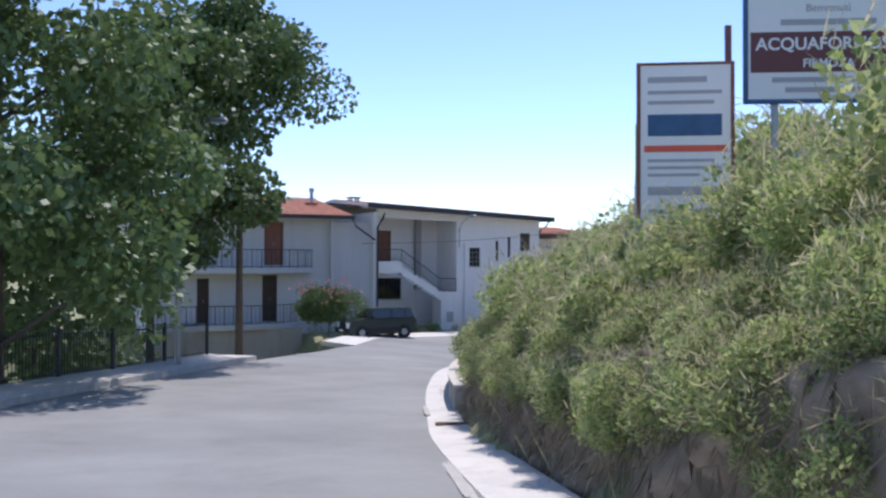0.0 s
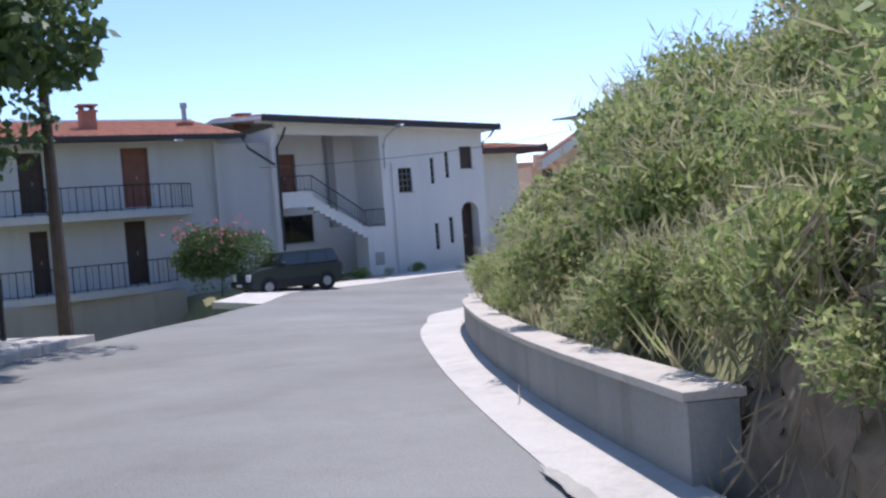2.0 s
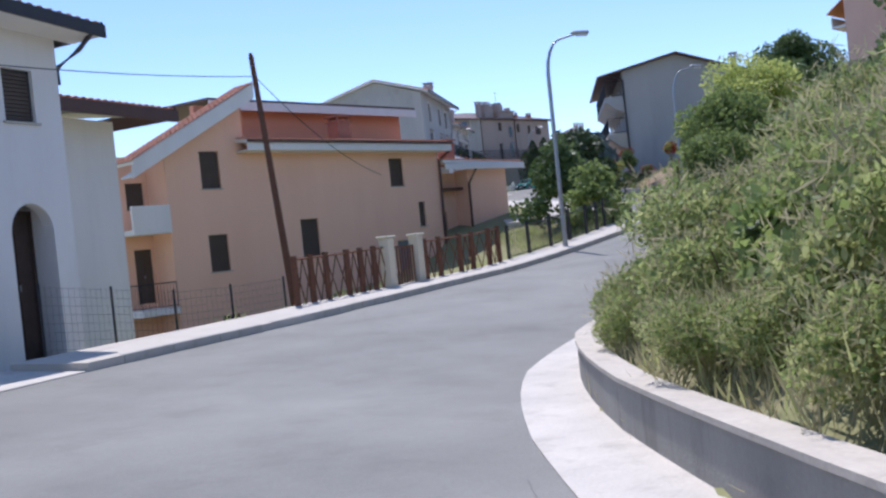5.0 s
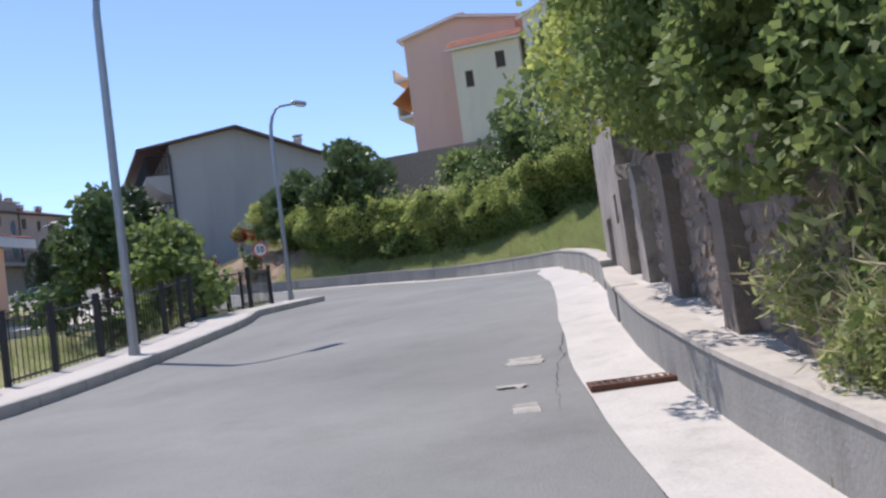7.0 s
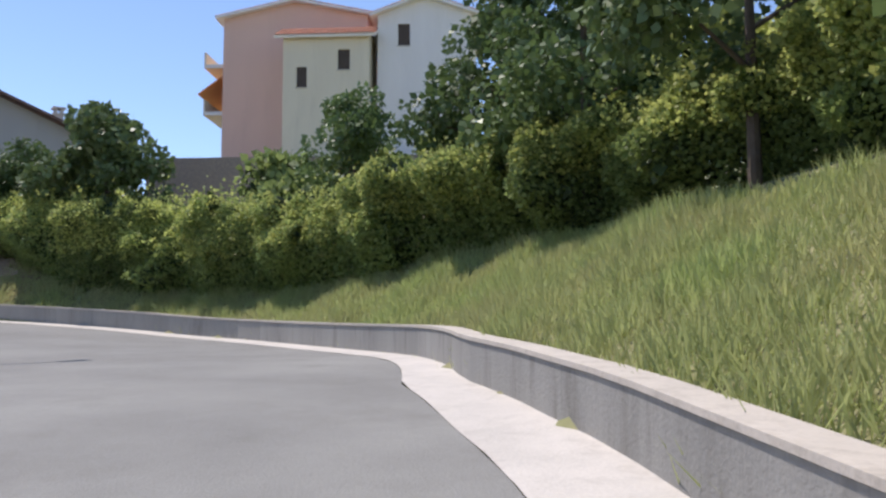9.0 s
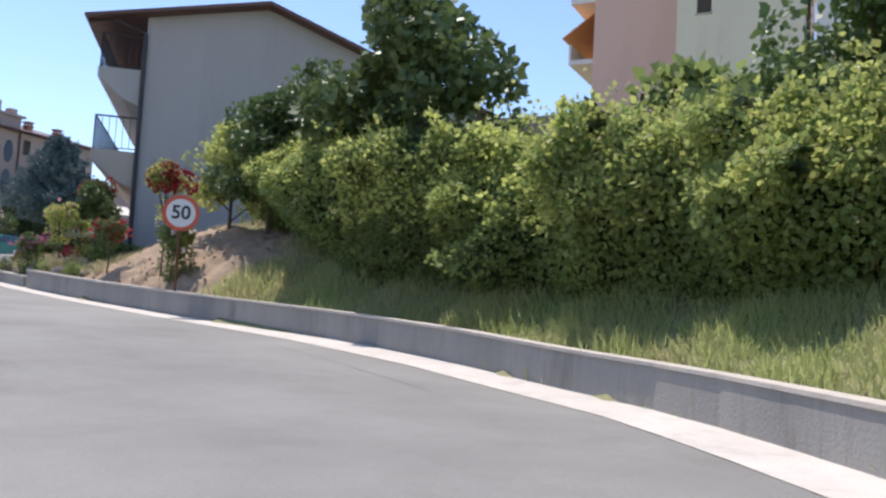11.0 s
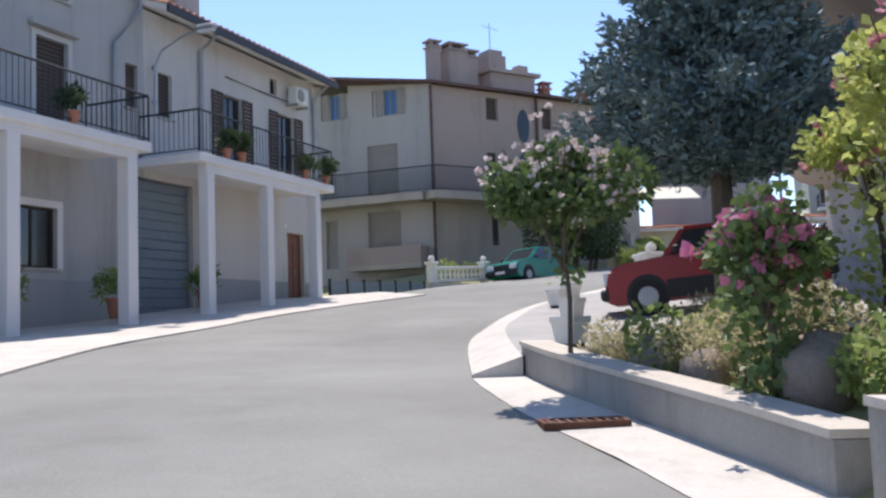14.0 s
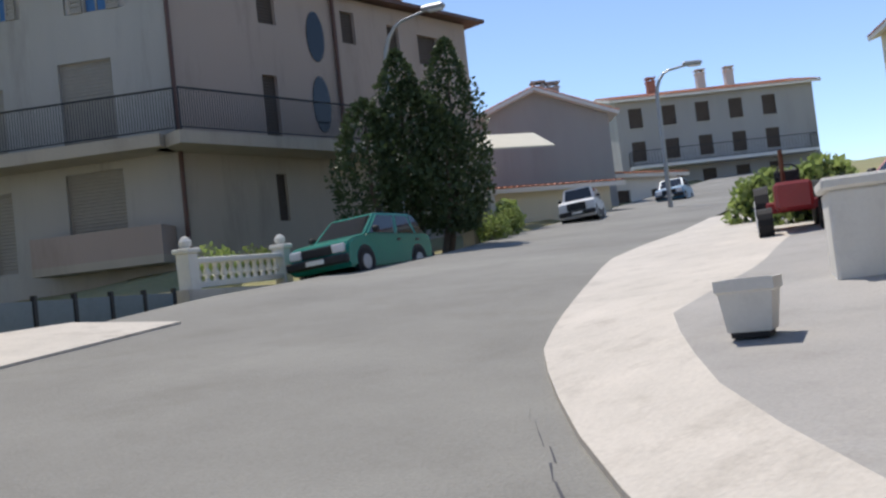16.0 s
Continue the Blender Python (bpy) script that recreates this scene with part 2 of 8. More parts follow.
M["petal_pink"] = mat("petal_pink", (0.75, 0.32, 0.38), 0.6, 0.15, 3, 12, 0.0, per_piece=0.25, translucent=0.2)
M["petal_mauve"] = mat("petal_mauve", (0.62, 0.22, 0.36), 0.6, 0.15, 3, 12, 0.0, per_piece=0.25, translucent=0.2)
M["petal_white"] = mat("petal_white", (0.80, 0.68, 0.66), 0.6, 0.1, 3, 12, 0.0, per_piece=0.2, translucent=0.2)
M["terracotta"] = mat("terracotta", (0.48, 0.20, 0.12), 0.85, 0.2, 4, 30, 0.2)
M["planter"] = mat("planter", (0.78, 0.76, 0.70), 0.85, 0.08, 3, 40, 0.15, stain=0.15)
M["soil"] = mat("soil", (0.10, 0.06, 0.04), 0.98, 0.3, 8, 30, 0.6)
M["sign_white"] = mat("sign_white", (0.82, 0.82, 0.80), 0.5, 0.05, 2, 20, 0.0)
M["sign_red"] = mat("sign_red", (0.72, 0.13, 0.07), 0.5, 0.06, 2, 20, 0.0)
M["sign_black"] = mat("sign_black", (0.02, 0.022, 0.028), 0.5, 0.1, 2, 20, 0.0)
M["sign_brown"] = mat("sign_brown", (0.16, 0.06, 0.06), 0.5, 0.1, 2, 20, 0.0)
M["sign_grey"] = mat("sign_grey", (0.42, 0.42, 0.43), 0.6, 0.1, 2, 20, 0.0)
M["sign_blue"] = mat("sign_blue", (0.05, 0.13, 0.26), 0.5, 0.3, 2, 10, 0.0)
M["awning"] = mat("awning", (0.72, 0.68, 0.55), 0.8, 0.1, 3, 30, 0.1)
M["awning_orange"] = mat("awning_orange", (0.75, 0.33, 0.12), 0.8, 0.1, 3, 30, 0.1)
M["paint_worn"] = mat("paint_worn", (0.47, 0.44, 0.38), 0.85, 0.2, 5, 30, 0.1)


# ---- building blocks ----
def part(name, bm, material, parent=None, label="", smooth=False):
    """Links a bmesh as one mesh object, under a thing or a part."""
    me = bpy.data.meshes.new(name)
    bm.to_mesh(me)
    bm.free()
    me.materials.append(M[material])
    if smooth:
        me.shade_smooth()
    ob = new(name, me)
    if parent:
        ob.parent = parent
    if label:
        ob["label"] = label
    return ob


def shell(name, verts, faces, material, parent=None, label="", smooth=False):
    """Links vertices and faces as one mesh object."""
    me = bpy.data.meshes.new(name)
    me.from_pydata(verts, [], faces)
    me.materials.append(M[material])
    if smooth:
        me.shade_smooth()
    ob = new(name, me)
    if parent:
        ob.parent = parent
    if label:
        ob["label"] = label
    return ob


def thing(name, m, label, category, group="", kind=""):
    ob = new(name)
    ob.empty_display_size = 0.2
    ob.matrix_basis = m
    return tagged(ob, label, category, group, kind)


def box(bm, x0, x1, y0, y1, z0, z1, bevel=0.0):
    v = bmesh.ops.create_cube(bm, size=1.0)["verts"]
    for p in v:
        p.co = Vector(((x0 + x1) / 2 + p.co.x * (x1 - x0), (y0 + y1) / 2 + p.co.y * (y1 - y0), (z0 + z1) / 2 + p.co.z * (z1 - z0)))
    if bevel:
        es = list({e for p in v for e in p.link_edges})
        bmesh.ops.bevel(bm, geom=es, offset=bevel, segments=1, affect="EDGES")
    return bm


def boxes(*args):
    bm = bmesh.new()
    for a in args:
        box(bm, *a)
    return bm


def rod(bm, a, b, r0, r1=None, sides=8):
    """A round bar from a to b."""
    a, b = Vector(a), Vector(b)
    q = (b - a).to_track_quat("Z", "Y").to_matrix()
    rings = []
    for p, r in ((a, r0), (b, r0 if r1 is None else r1)):
        rings.append([bm.verts.new(p + q @ Vector((r * math.cos(k * 2 * math.pi / sides), r * math.sin(k * 2 * math.pi / sides), 0))) for k in range(sides)])
    for k in range(sides):
        bm.faces.new((rings[0][k], rings[0][(k + 1) % sides], rings[1][(k + 1) % sides], rings[1][k]))
    bm.faces.new(rings[0][::-1])
    bm.faces.new(rings[1])
    return bm


def tube(bm, pts, r, r1=None, sides=8):
    """A round pipe through points, tapering to r1."""
    pts = [Vector(p) for p in pts]
    last = None
    for i, p in enumerate(pts):
        d = (pts[min(i + 1, len(pts) - 1)] - pts[max(i - 1, 0)]).normalized()
        q = d.to_track_quat("Z", "Y").to_matrix()
        rr = r if r1 is None else r + (r1 - r) * i / (len(pts) - 1)
        ring = [bm.verts.new(p + q @ Vector((rr * math.cos(k * 2 * math.pi / sides), rr * math.sin(k * 2 * math.pi / sides), 0))) for k in range(sides)]
        if last:
            best = min(range(sides), key=lambda s: (ring[s].co - last[0].co).length)
            ring = ring[best:] + ring[:best]
            for k in range(sides):
                bm.faces.new((last[k], last[(k + 1) % sides], ring[(k + 1) % sides], ring[k]))
        else:
            bm.faces.new(ring[::-1])
        last = ring
    bm.faces.new(last)
    return bm


def pierced(bm, x0, x1, z0, z1, y0, y1, holes=(), top=None):
    """A wall in the x-z plane from y0 (outside) to y1, with holes (x0, x1, z0, z1) through it. top(x): a sloping upper edge."""
    xs = sorted({x0, x1, *[h[0] for h in holes], *[h[1] for h in holes]})
    if top:
        xs = sorted({*xs, *[x0 + (x1 - x0) * k / 12 for k in range(13)]})
    zs = sorted({z0, z1, *[h[2] for h in holes], *[h[3] for h in holes]})
    nx, nz = len(xs) - 1, len(zs) - 1

    def solid(i, j):
        if not (0 <= i < nx and 0 <= j < nz):
            return False
        cx, cz = (xs[i] + xs[i + 1]) / 2, (zs[j] + zs[j + 1]) / 2
        return not any(h[0] < cx < h[1] and h[2] < cz < h[3] for h in holes)

    made = {}

    def v(i, y, j):
        if (i, y, j) not in made:
            z = top(xs[i]) if top and j == nz else zs[j]
            made[i, y, j] = bm.verts.new((xs[i], y, z))
        return made[i, y, j]

    for i in range(nx):
        for j in range(nz):
            if not solid(i, j):
                continue
            bm.faces.new((v(i, y0, j), v(i + 1, y0, j), v(i + 1, y0, j + 1), v(i, y0, j + 1)))
            bm.faces.new((v(i, y1, j), v(i, y1, j + 1), v(i + 1, y1, j + 1), v(i + 1, y1, j)))
            for (di, dj), (a, b) in (((-1, 0), ((i, j), (i, j + 1))), ((1, 0), ((i + 1, j + 1), (i + 1, j))), ((0, -1), ((i + 1, j), (i, j))), ((0, 1), ((i, j + 1), (i + 1, j + 1)))):
                if not solid(i + di, j + dj):
                    bm.faces.new((v(a[0], y0, a[1]), v(b[0], y0, b[1]), v(b[0], y1, b[1]), v(a[0], y1, a[1])))
    return bm


def turned(bm, angle, dx=0.0, dy=0.0):
    """Turns a bmesh about z by degrees and shifts it: for side walls."""
    bmesh.ops.transform(bm, matrix=pose(dx, dy, 0, 0, 0, angle), verts=bm.verts)
    return bm


def place(ob, m):
    ob.matrix_basis = m
    return ob


def ribbed(x0, x1, y, z0, z1, n):
    """One folded metal sheet with n horizontal ribs, facing local -y."""
    bm = bmesh.new()
    rows = []
    for k in range(n):
        for f, d in ((0.0, 0.0), (0.12, -0.025), (0.88, -0.025), (1.0, 0.0)):
            z = z0 + (z1 - z0) * (k + f) / n
            rows.append((bm.verts.new((x0, y + d, z)), bm.verts.new((x1, y + d, z))))
    rows.append((bm.verts.new((x0, y + 0.05, z1)), bm.verts.new((x1, y + 0.05, z1))))
    rows.append((bm.verts.new((x0, y + 0.05, z0)), bm.verts.new((x1, y + 0.05, z0))))
    for p, q in zip(rows, rows[1:] + rows[:1]):
        bm.faces.new((p[0], p[1], q[1], q[0]))
    bmesh.ops.remove_doubles(bm, verts=bm.verts, dist=0.0005)
    bmesh.ops.recalc_face_normals(bm, faces=bm.faces)
    return bm


def window(parent, m, w, h, style="glass", frame="dark_wood", sill=True, depth=0.16):
    """A window at m (lower left corner in the wall's outer face): frame, pane or closed shutters, sill."""
    bm = boxes((0, 0.05, depth - 0.06, depth, 0, h), (w - 0.05, w, depth - 0.06, depth, 0, h), (0.05, w - 0.05, depth - 0.06, depth, 0, 0.05), (0.05, w - 0.05, depth - 0.06, depth, h - 0.05, h))
    if style in ("glass", "blue", "open"):
        box(bm, w / 2 - 0.025, w / 2 + 0.025, depth - 0.06, depth, 0.05, h - 0.05)
    win = place(part("window", bm, frame, parent), m)
    if style in ("glass", "blue", "open"):
        part("pane", boxes((0.05, w - 0.05, depth - 0.035, depth - 0.025, 0.05, h - 0.05)), "blue_pane" if style == "blue" else "pane", win, "dark reflecting glass pane")
    if style in ("open", "blue"):
        for s in (0, 1):
            sw = w * 0.5
            bm = bmesh.new()
            x = -sw if s == 0 else w
            box(bm, x, x + 0.05, -0.045, -0.01, 0, h)
            box(bm, x + sw - 0.05, x + sw, -0.045, -0.01, 0, h)
            box(bm, x + 0.05, x + sw - 0.05, -0.045, -0.01, 0, 0.06)
            box(bm, x + 0.05, x + sw - 0.05, -0.045, -0.01, h - 0.06, h)
            k = max(4, int(h / 0.11))
            for j in range(k):
                z = 0.06 + (h - 0.12) * j / k
                box(bm, x + 0.05, x + sw - 0.05, -0.038, -0.018, z, z + (h - 0.12) / k * 0.72)
            part("shutter", bm, frame, win, "open louvred wooden shutter")
    if style in ("shut", "roller"):
        bm = ribbed(0.05, w - 0.05, depth - 0.03, 0.05, h - 0.05, max(5, int(h / 0.09)))
        part("shutter", bm, "shutter_grey" if style == "roller" else "shutter_brown", win, "closed roller shutter" if style == "roller" else "closed dark slatted shutter")
    if style == "grille":
        part("pane", boxes((0.05, w - 0.05, depth - 0.02, depth - 0.01, 0.05, h - 0.05)), "pane", win, "dark glass pane")
        cols, rows = max(1, round(w / 0.28)), max(2, round(h / 0.28))
        for i in range(1, cols):
            part("grille_bar", boxes((w * i / cols - 0.02, w * i / cols + 0.02, 0.03, 0.07, 0.0, h)), "shutter_grey" if w < 0.4 else "rail_grey", win)
        for j in range(1, rows):
            part("grille_bar", boxes((0.0, w, 0.035, 0.065, h * j / rows - 0.03, h * j / rows + 0.03)), "shutter_grey" if w < 0.4 else "rail_grey", win)
    if sill:
        part("sill", boxes((-0.07, w + 0.07, -0.06, depth - 0.06, -0.05, -0.004)), "concrete", win)
    return win


def door(parent, m, w, h, material="dark_wood", depth=0.2, panels=2):
    bm = boxes((0, 0.07, depth - 0.08, depth, 0, h), (w - 0.07, w, depth - 0.08, depth, 0, h), (0.07, w - 0.07, depth - 0.08, depth, h - 0.07, h))
    d = place(part("door", bm, material, parent), m)
    bm = boxes((0.07, w - 0.07, depth - 0.05, depth - 0.02, 0.01, h - 0.07))
    for i in range(panels):
        for j in range(2):
            x0, x1 = 0.07 + (w - 0.14) * i / panels + 0.07, 0.07 + (w - 0.14) * (i + 1) / panels - 0.07
            box(bm, x0, x1, depth - 0.065, depth - 0.05, 0.12 + j * (h * 0.45), 0.12 + j * (h * 0.45) + h * 0.36)
    part("leaf", bm, material, d)
    part("handle", boxes((w / 2 + 0.03, w / 2 + 0.05, depth - 0.12, depth - 0.065, h * 0.46, h * 0.46 + 0.14)), "steel", d, "steel door handle")
    return d


def railing(parent, pts, h=0.95, gap=0.13, material="iron", name="railing"):
    """Bars between a bottom and a top rail, along points at floor height."""
    bm = bmesh.new()
    for a, b in zip(pts[:-1], pts[1:]):
        a, b = Vector(a), Vector(b)
        rod(bm, a + Vector((0, 0, h)), b + Vector((0, 0, h)), 0.025, sides=6)
        rod(bm, a + Vector((0, 0, 0.08)), b + Vector((0, 0, 0.08)), 0.016, sides=5)
        n = max(2, int((b - a).length / gap))
        for i in range(n + 1):
            p = a.lerp(b, i / n)
            rod(bm, p + Vector((0, 0, 0.0 if i in (0, n) else 0.08)), p + Vector((0, 0, h)), 0.02 if i in (0, n) else 0.009, sides=4)
    return part(name, bm, material, parent)


def roof_slab(parent, corners, thick=0.16, tiles=True, material="tile", name="roof", pitch_rows=0.34):
    """A sloping roof plane over four corners (eave left, eave right, ridge right, ridge left), with rows of curved tiles on it."""
    a, b, c, d = [Vector(p) for p in corners]
    nrm = (b - a).cross(d - a).normalized()
    bm = bmesh.new()
    lo = [bm.verts.new(p - nrm * thick) for p in (a, b, c, d)]
    hi = [bm.verts.new(p) for p in (a, b, c, d)]
    bm.faces.new(hi)
    bm.faces.new(lo[::-1])
    for i in range(4):
        bm.faces.new((lo[i], lo[(i + 1) % 4], hi[(i + 1) % 4], hi[i]))
    ob = part(name, bm, "white_plaster" if tiles else material, parent)
    if tiles:
        verts, faces = [], []
        n = max(3, int((b - a).length / 0.24))
        rows = max(2, int((d - a).length / pitch_rows))
        side = (b - a).normalized()
        for i in range(n):
            f0, f1 = i / n, (i + 0.92) / n
            for r in range(rows):
                g0, g1 = r / rows, (r + 1.12) / rows
                g1 = min(g1, 1.0)
                base = len(verts)
                for g, lift in ((g0, 0.035), (g1, 0.01)):
                    e0, e1 = a.lerp(d, g), b.lerp(c, g)
                    for k in range(4):
                        t = k / 3
                        p = e0.lerp(e1, f0 + (f1 - f0) * t) + nrm * (lift + 0.055 * math.sin(math.pi * t) + 0.004)
                        verts.append(p)
                for k in range(3):
                    faces.append((base + k, base + k + 1, base + 5 + k, base + 4 + k))
                faces.append((base, base + 1, base + 2, base + 3))
        shell("roof_tiles", verts, faces, material, ob, "curved clay roof tiles")
    return ob


def chimney(parent, x, y, z, w=0.55, h=1.1, material="brick", pot=False):
    bm = boxes((x - w / 2, x + w / 2, y - w / 2, y + w / 2, z, z + h), (x - w / 2 - 0.06, x + w / 2 + 0.06, y - w / 2 - 0.06, y + w / 2 + 0.06, z + h, z + h + 0.08))
    ch = part("chimney", bm, material, parent)
    if pot:
        bm = rod(bmesh.new(), (x, y, z + h + 0.05), (x, y, z + h + 0.75), 0.12, 0.11, 10)
        rod(bm, (x, y, z + h + 0.72), (x, y, z + h + 0.95), 0.17, 0.15, 10)
        part("flue", bm, "zinc", ch, "metal flue pipe with a cowl")
    else:
        bm = boxes(*[(x + sx * w * 0.36 - 0.05, x + sx * w * 0.36 + 0.05, y + sy * w * 0.36 - 0.05, y + sy * w * 0.36 + 0.05, z + h + 0.08, z + h + 0.26) for sx in (-1, 1) for sy in (-1, 1)], (x - w / 2 - 0.08, x + w / 2 + 0.08, y - w / 2 - 0.08, y + w / 2 + 0.08, z + h + 0.26, z + h + 0.33))
        part("cap", bm, material, ch)
    return ch


def downpipe(parent, pts, r=0.055, material="gutter", name="downpipe"):
    return part(name, tube(bmesh.new(), pts, r), material, parent)


# ---- the lie of the land ----
RISE = 1.6  # by how much the upper street lies above the level its plan was drawn at
# road centre on the camera's line: tau, x, y, z
CENTRE = [(-9, 4, -70, 4.2), (-1.7, 1, -12, 0.75), (0, 0, 0, 0), (1.0, -1.1, 7.1, -0.62), (2.0, -1.7, 12.8, -1.08), (2.8, -2.2, 20, -1.5), (3.65, -2.4, 28, -1.9), (4.5, -1.6, 35, -2.32),
          (5.2, 0.8, 39.7, -2.72), (6.0, 4.6, 45.0, -3.08), (6.5, 7.0, 48.0, -3.17), (7.0, 10.0, 50.5, -3.13), (7.5, 13.6, 52.45, -3.0), (8.2, 17.9, 54.5, -2.66), (9.0, 23.4, 55.85, -2.16), (9.5, 27.0, 56.95, -1.84)]
CENTRE += [(10.0, 30.65, 58.4, -1.45), (11.0, 36.2, 62.5, -1.15), (12.0, 41.9, 68.8, -0.95), (12.5, 43.5, 72.05, -0.6), (13.0, 45.1, 75.3, -0.3), (13.5, 46.6, 79.6, 0.03), (14.0, 48.1, 83.9, 0.33), (14.5, 49.2, 87.05, 0.58), (15.0, 50.3, 90.2, 0.84), (16.0, 53.55, 96.4, 1.22), (17.0, 57.8, 101.2, 1.75), (18.0, 64.1, 106.0, 2.55), (19.5, 73.6, 111.6, 3.6), (21.0, 86.0, 117.5, 5.0), (25.0, 115.0, 129.0, 8.6)]
CN = np.array(CENTRE, float)
TAU = np.concatenate([np.arange(-9, 0, 0.25), np.arange(0, 18, 0.04), np.arange(18, 25.01, 0.12)])


def eased(column, width=0.55):
    raw = np.interp(TAU, CN[:, 0], CN[:, column])
    out = np.empty_like(raw)
    for i, t in enumerate(TAU):
        w = np.exp(-(((TAU - t) / width) ** 2)) * np.gradient(TAU)
        out[i] = (w * raw).sum() / w.sum()
    return out


CX, CY, CZ = eased(1, 0.3), eased(2, 0.3), eased(3)
TX, TY = np.gradient(CX, TAU), np.gradient(CY, TAU)
TL = np.hypot(TX, TY)
TX, TY = TX / TL, TY / TL


def prof(t, rows):
    a = np.array(rows, float)
    return np.interp(t, a[:, 0], a[:, 1])


LEFT = [(-9, 5.5), (0, 6.2), (2.5, 6.2), (3.2, 5.4), (3.9, 4.6), (4.5, 4.2), (5.0, 5.2), (5.5, 7.6), (6.5, 7.2), (7.4, 5.8), (8.2, 5.6), (9.5, 5.85), (10.3, 5.7), (10.8, 4.4), (11.15, 3.3), (11.4, 3.4), (11.7, 5.0), (12, 5.6), (13.5, 4.2), (14.2, 3.5), (14.9, 3.6), (15.3, 4.0), (15.9, 4.45), (16.6, 4.6), (17.15, 4.4), (17.5, 3.9), (17.58, 5.5), (18.05, 5.2), (18.5, 3.3), (19.5, 3.0), (25, 3)]
RIGHT = [(-9, 1.8), (0, 1.6), (2, 1.3), (3, 1.5), (4, 1.8), (4.8, 1.5), (5.4, 0.85), (6.0, 0.62), (6.6, 0.6), (7.0, 0.85), (7.6, 1.3), (8.1, 1.42), (8.6, 1.25), (8.9, 1.05), (9.3, 0.98), (9.6, 1.0), (10, 1.15), (10.4, 1.75), (10.7, 2.6), (11, 3.4), (11.5, 3.8), (12, 4.2), (12.5, 4.0), (13, 3.5), (13.5, 2.62), (14, 1.95), (14.5, 1.5), (14.76, 1.34), (15, 1.05), (15.3, 0.75), (15.9, 0.68), (16.2, 0.66), (16.6, 0.5), (17.0, 0.5), (17.4, 0.7), (18, 1.0), (18.6, 1.8), (19.5, 2.5), (25, 3)]
GUTTER = [(-9, 0.7), (1.6, 0.75), (2.2, 0.52), (2.7, 0.48), (3.1, 0.55), (4, 0.9), (5, 0.9), (5.6, 0.88), (6.1, 0.8), (6.6, 0.72), (7.5, 0.8), (8.2, 0.74), (8.7, 0.7), (9.3, 0.87), (9.6, 0.85), (10, 0.9), (11, 0.6), (12, 0.9), (13, 1.0), (13.5, 0.75), (13.8, 0.72), (14.3, 0.65), (15.0, 0.62), (15.4, 0.5), (18, 1.2), (25, 1.2)]
BANK = [(-9, 0), (3.5, 0.01), (4.8, 0.045), (7.5, 0.045), (8.5, 0.0), (10.5, -0.02), (12.5, -0.02), (13.5, 0.01), (14.5, 0.03), (25, 0.03)]
HILL = [(-9, 1.0), (7.2, 1.0), (7.7, 0.55), (9.2, 0.55), (9.6, 1.0), (13, 0.95), (13.6, 1.0), (14.2, 0.9), (14.7, 0.6), (15.1, 0.3), (15.35, 0.12), (15.45, 0.0), (25, 0)]
DROP = [(-9, 2.2), (3.3, 2.4), (4.2, 3.2), (4.95, 3.2), (5.15, 0.0), (6.9, 0.2), (7.3, 1.6), (11.2, 1.6), (12.0, 0.3), (12.6, 0.0), (25, 0)]


def nearest(x, y):
    """For arrays of places: index of the nearest centre point and the offset to the right of it."""
    x, y = np.atleast_1d(np.asarray(x, float)), np.atleast_1d(np.asarray(y, float))
    idx, off = np.empty(len(x), int), np.empty(len(x))
    for s in range(0, len(x), 4000):
        e = slice(s, s + 4000)
        d2 = (x[e, None] - CX) ** 2 + (y[e, None] - CY) ** 2
        i = d2.argmin(1)
        idx[e] = i
        rx, ry = x[e] - CX[i], y[e] - CY[i]
        sgn = np.sign(rx * TY[i] - ry * TX[i])
        off[e] = sgn * np.sqrt(d2[np.arange(len(i)), i])
    return idx, off


def road_z(i, off):
    return CZ[i] - prof(TAU[i], BANK) * np.clip(off, -9, 4)


def land(x, y):
    """The ground's height at arrays of places."""
    x, y = np.atleast_1d(np.asarray(x, float)), np.atleast_1d(np.asarray(y, float))
    i, off = nearest(x, y)
    t = TAU[i]
    z = road_z(i, off)
    edge = prof(t, RIGHT) + prof(t, GUTTER)
    d = off - edge - 0.25
    hill = np.interp(d, [0, 0.15, 1.5, 3.5, 7, 14, 26, 60], [0, 0.42, 1.25, 2.35, 3.6, 5.2, 8.5, 11])
    cut = np.interp(d, [0, 0.1, 0.45, 1.5, 3.5, 7, 14, 26, 60], [0, 0.1, 1.25, 1.75, 2.6, 3.7, 5.2, 8.5, 11])
    steep = np.clip((2.5 - t) / 0.35, 0, 1)
    hill = hill * (1 - steep) + cut * steep
    z = z + np.where(d > 0, hill * prof(t, HILL), 0)
    e = -off - prof(t, LEFT) - 1.75
    z = z - np.where(e > 0, np.interp(e, [0, 0.5, 3, 12, 60], [0, 0.25, 0.8, 1.0, 1.5]) * prof(t, DROP), 0)
    # the sunken yard before the balcony house
    dx, dy = x - 4.2, y - 58.35
    u, v = dx * 0.8757 + dy * 0.4828, dy * 0.8757 - dx * 0.4828
    w = np.clip((-15.0 - u) / 0.9, 0, 1) * np.clip((2.0 - v) / 0.5, 0, 1) * np.clip((v + 22) / 2, 0, 1) * np.clip((-off - prof(t, LEFT) - 0.7) / 1.3, 0, 1)
    return z - w * np.maximum(0, z + 4.95)


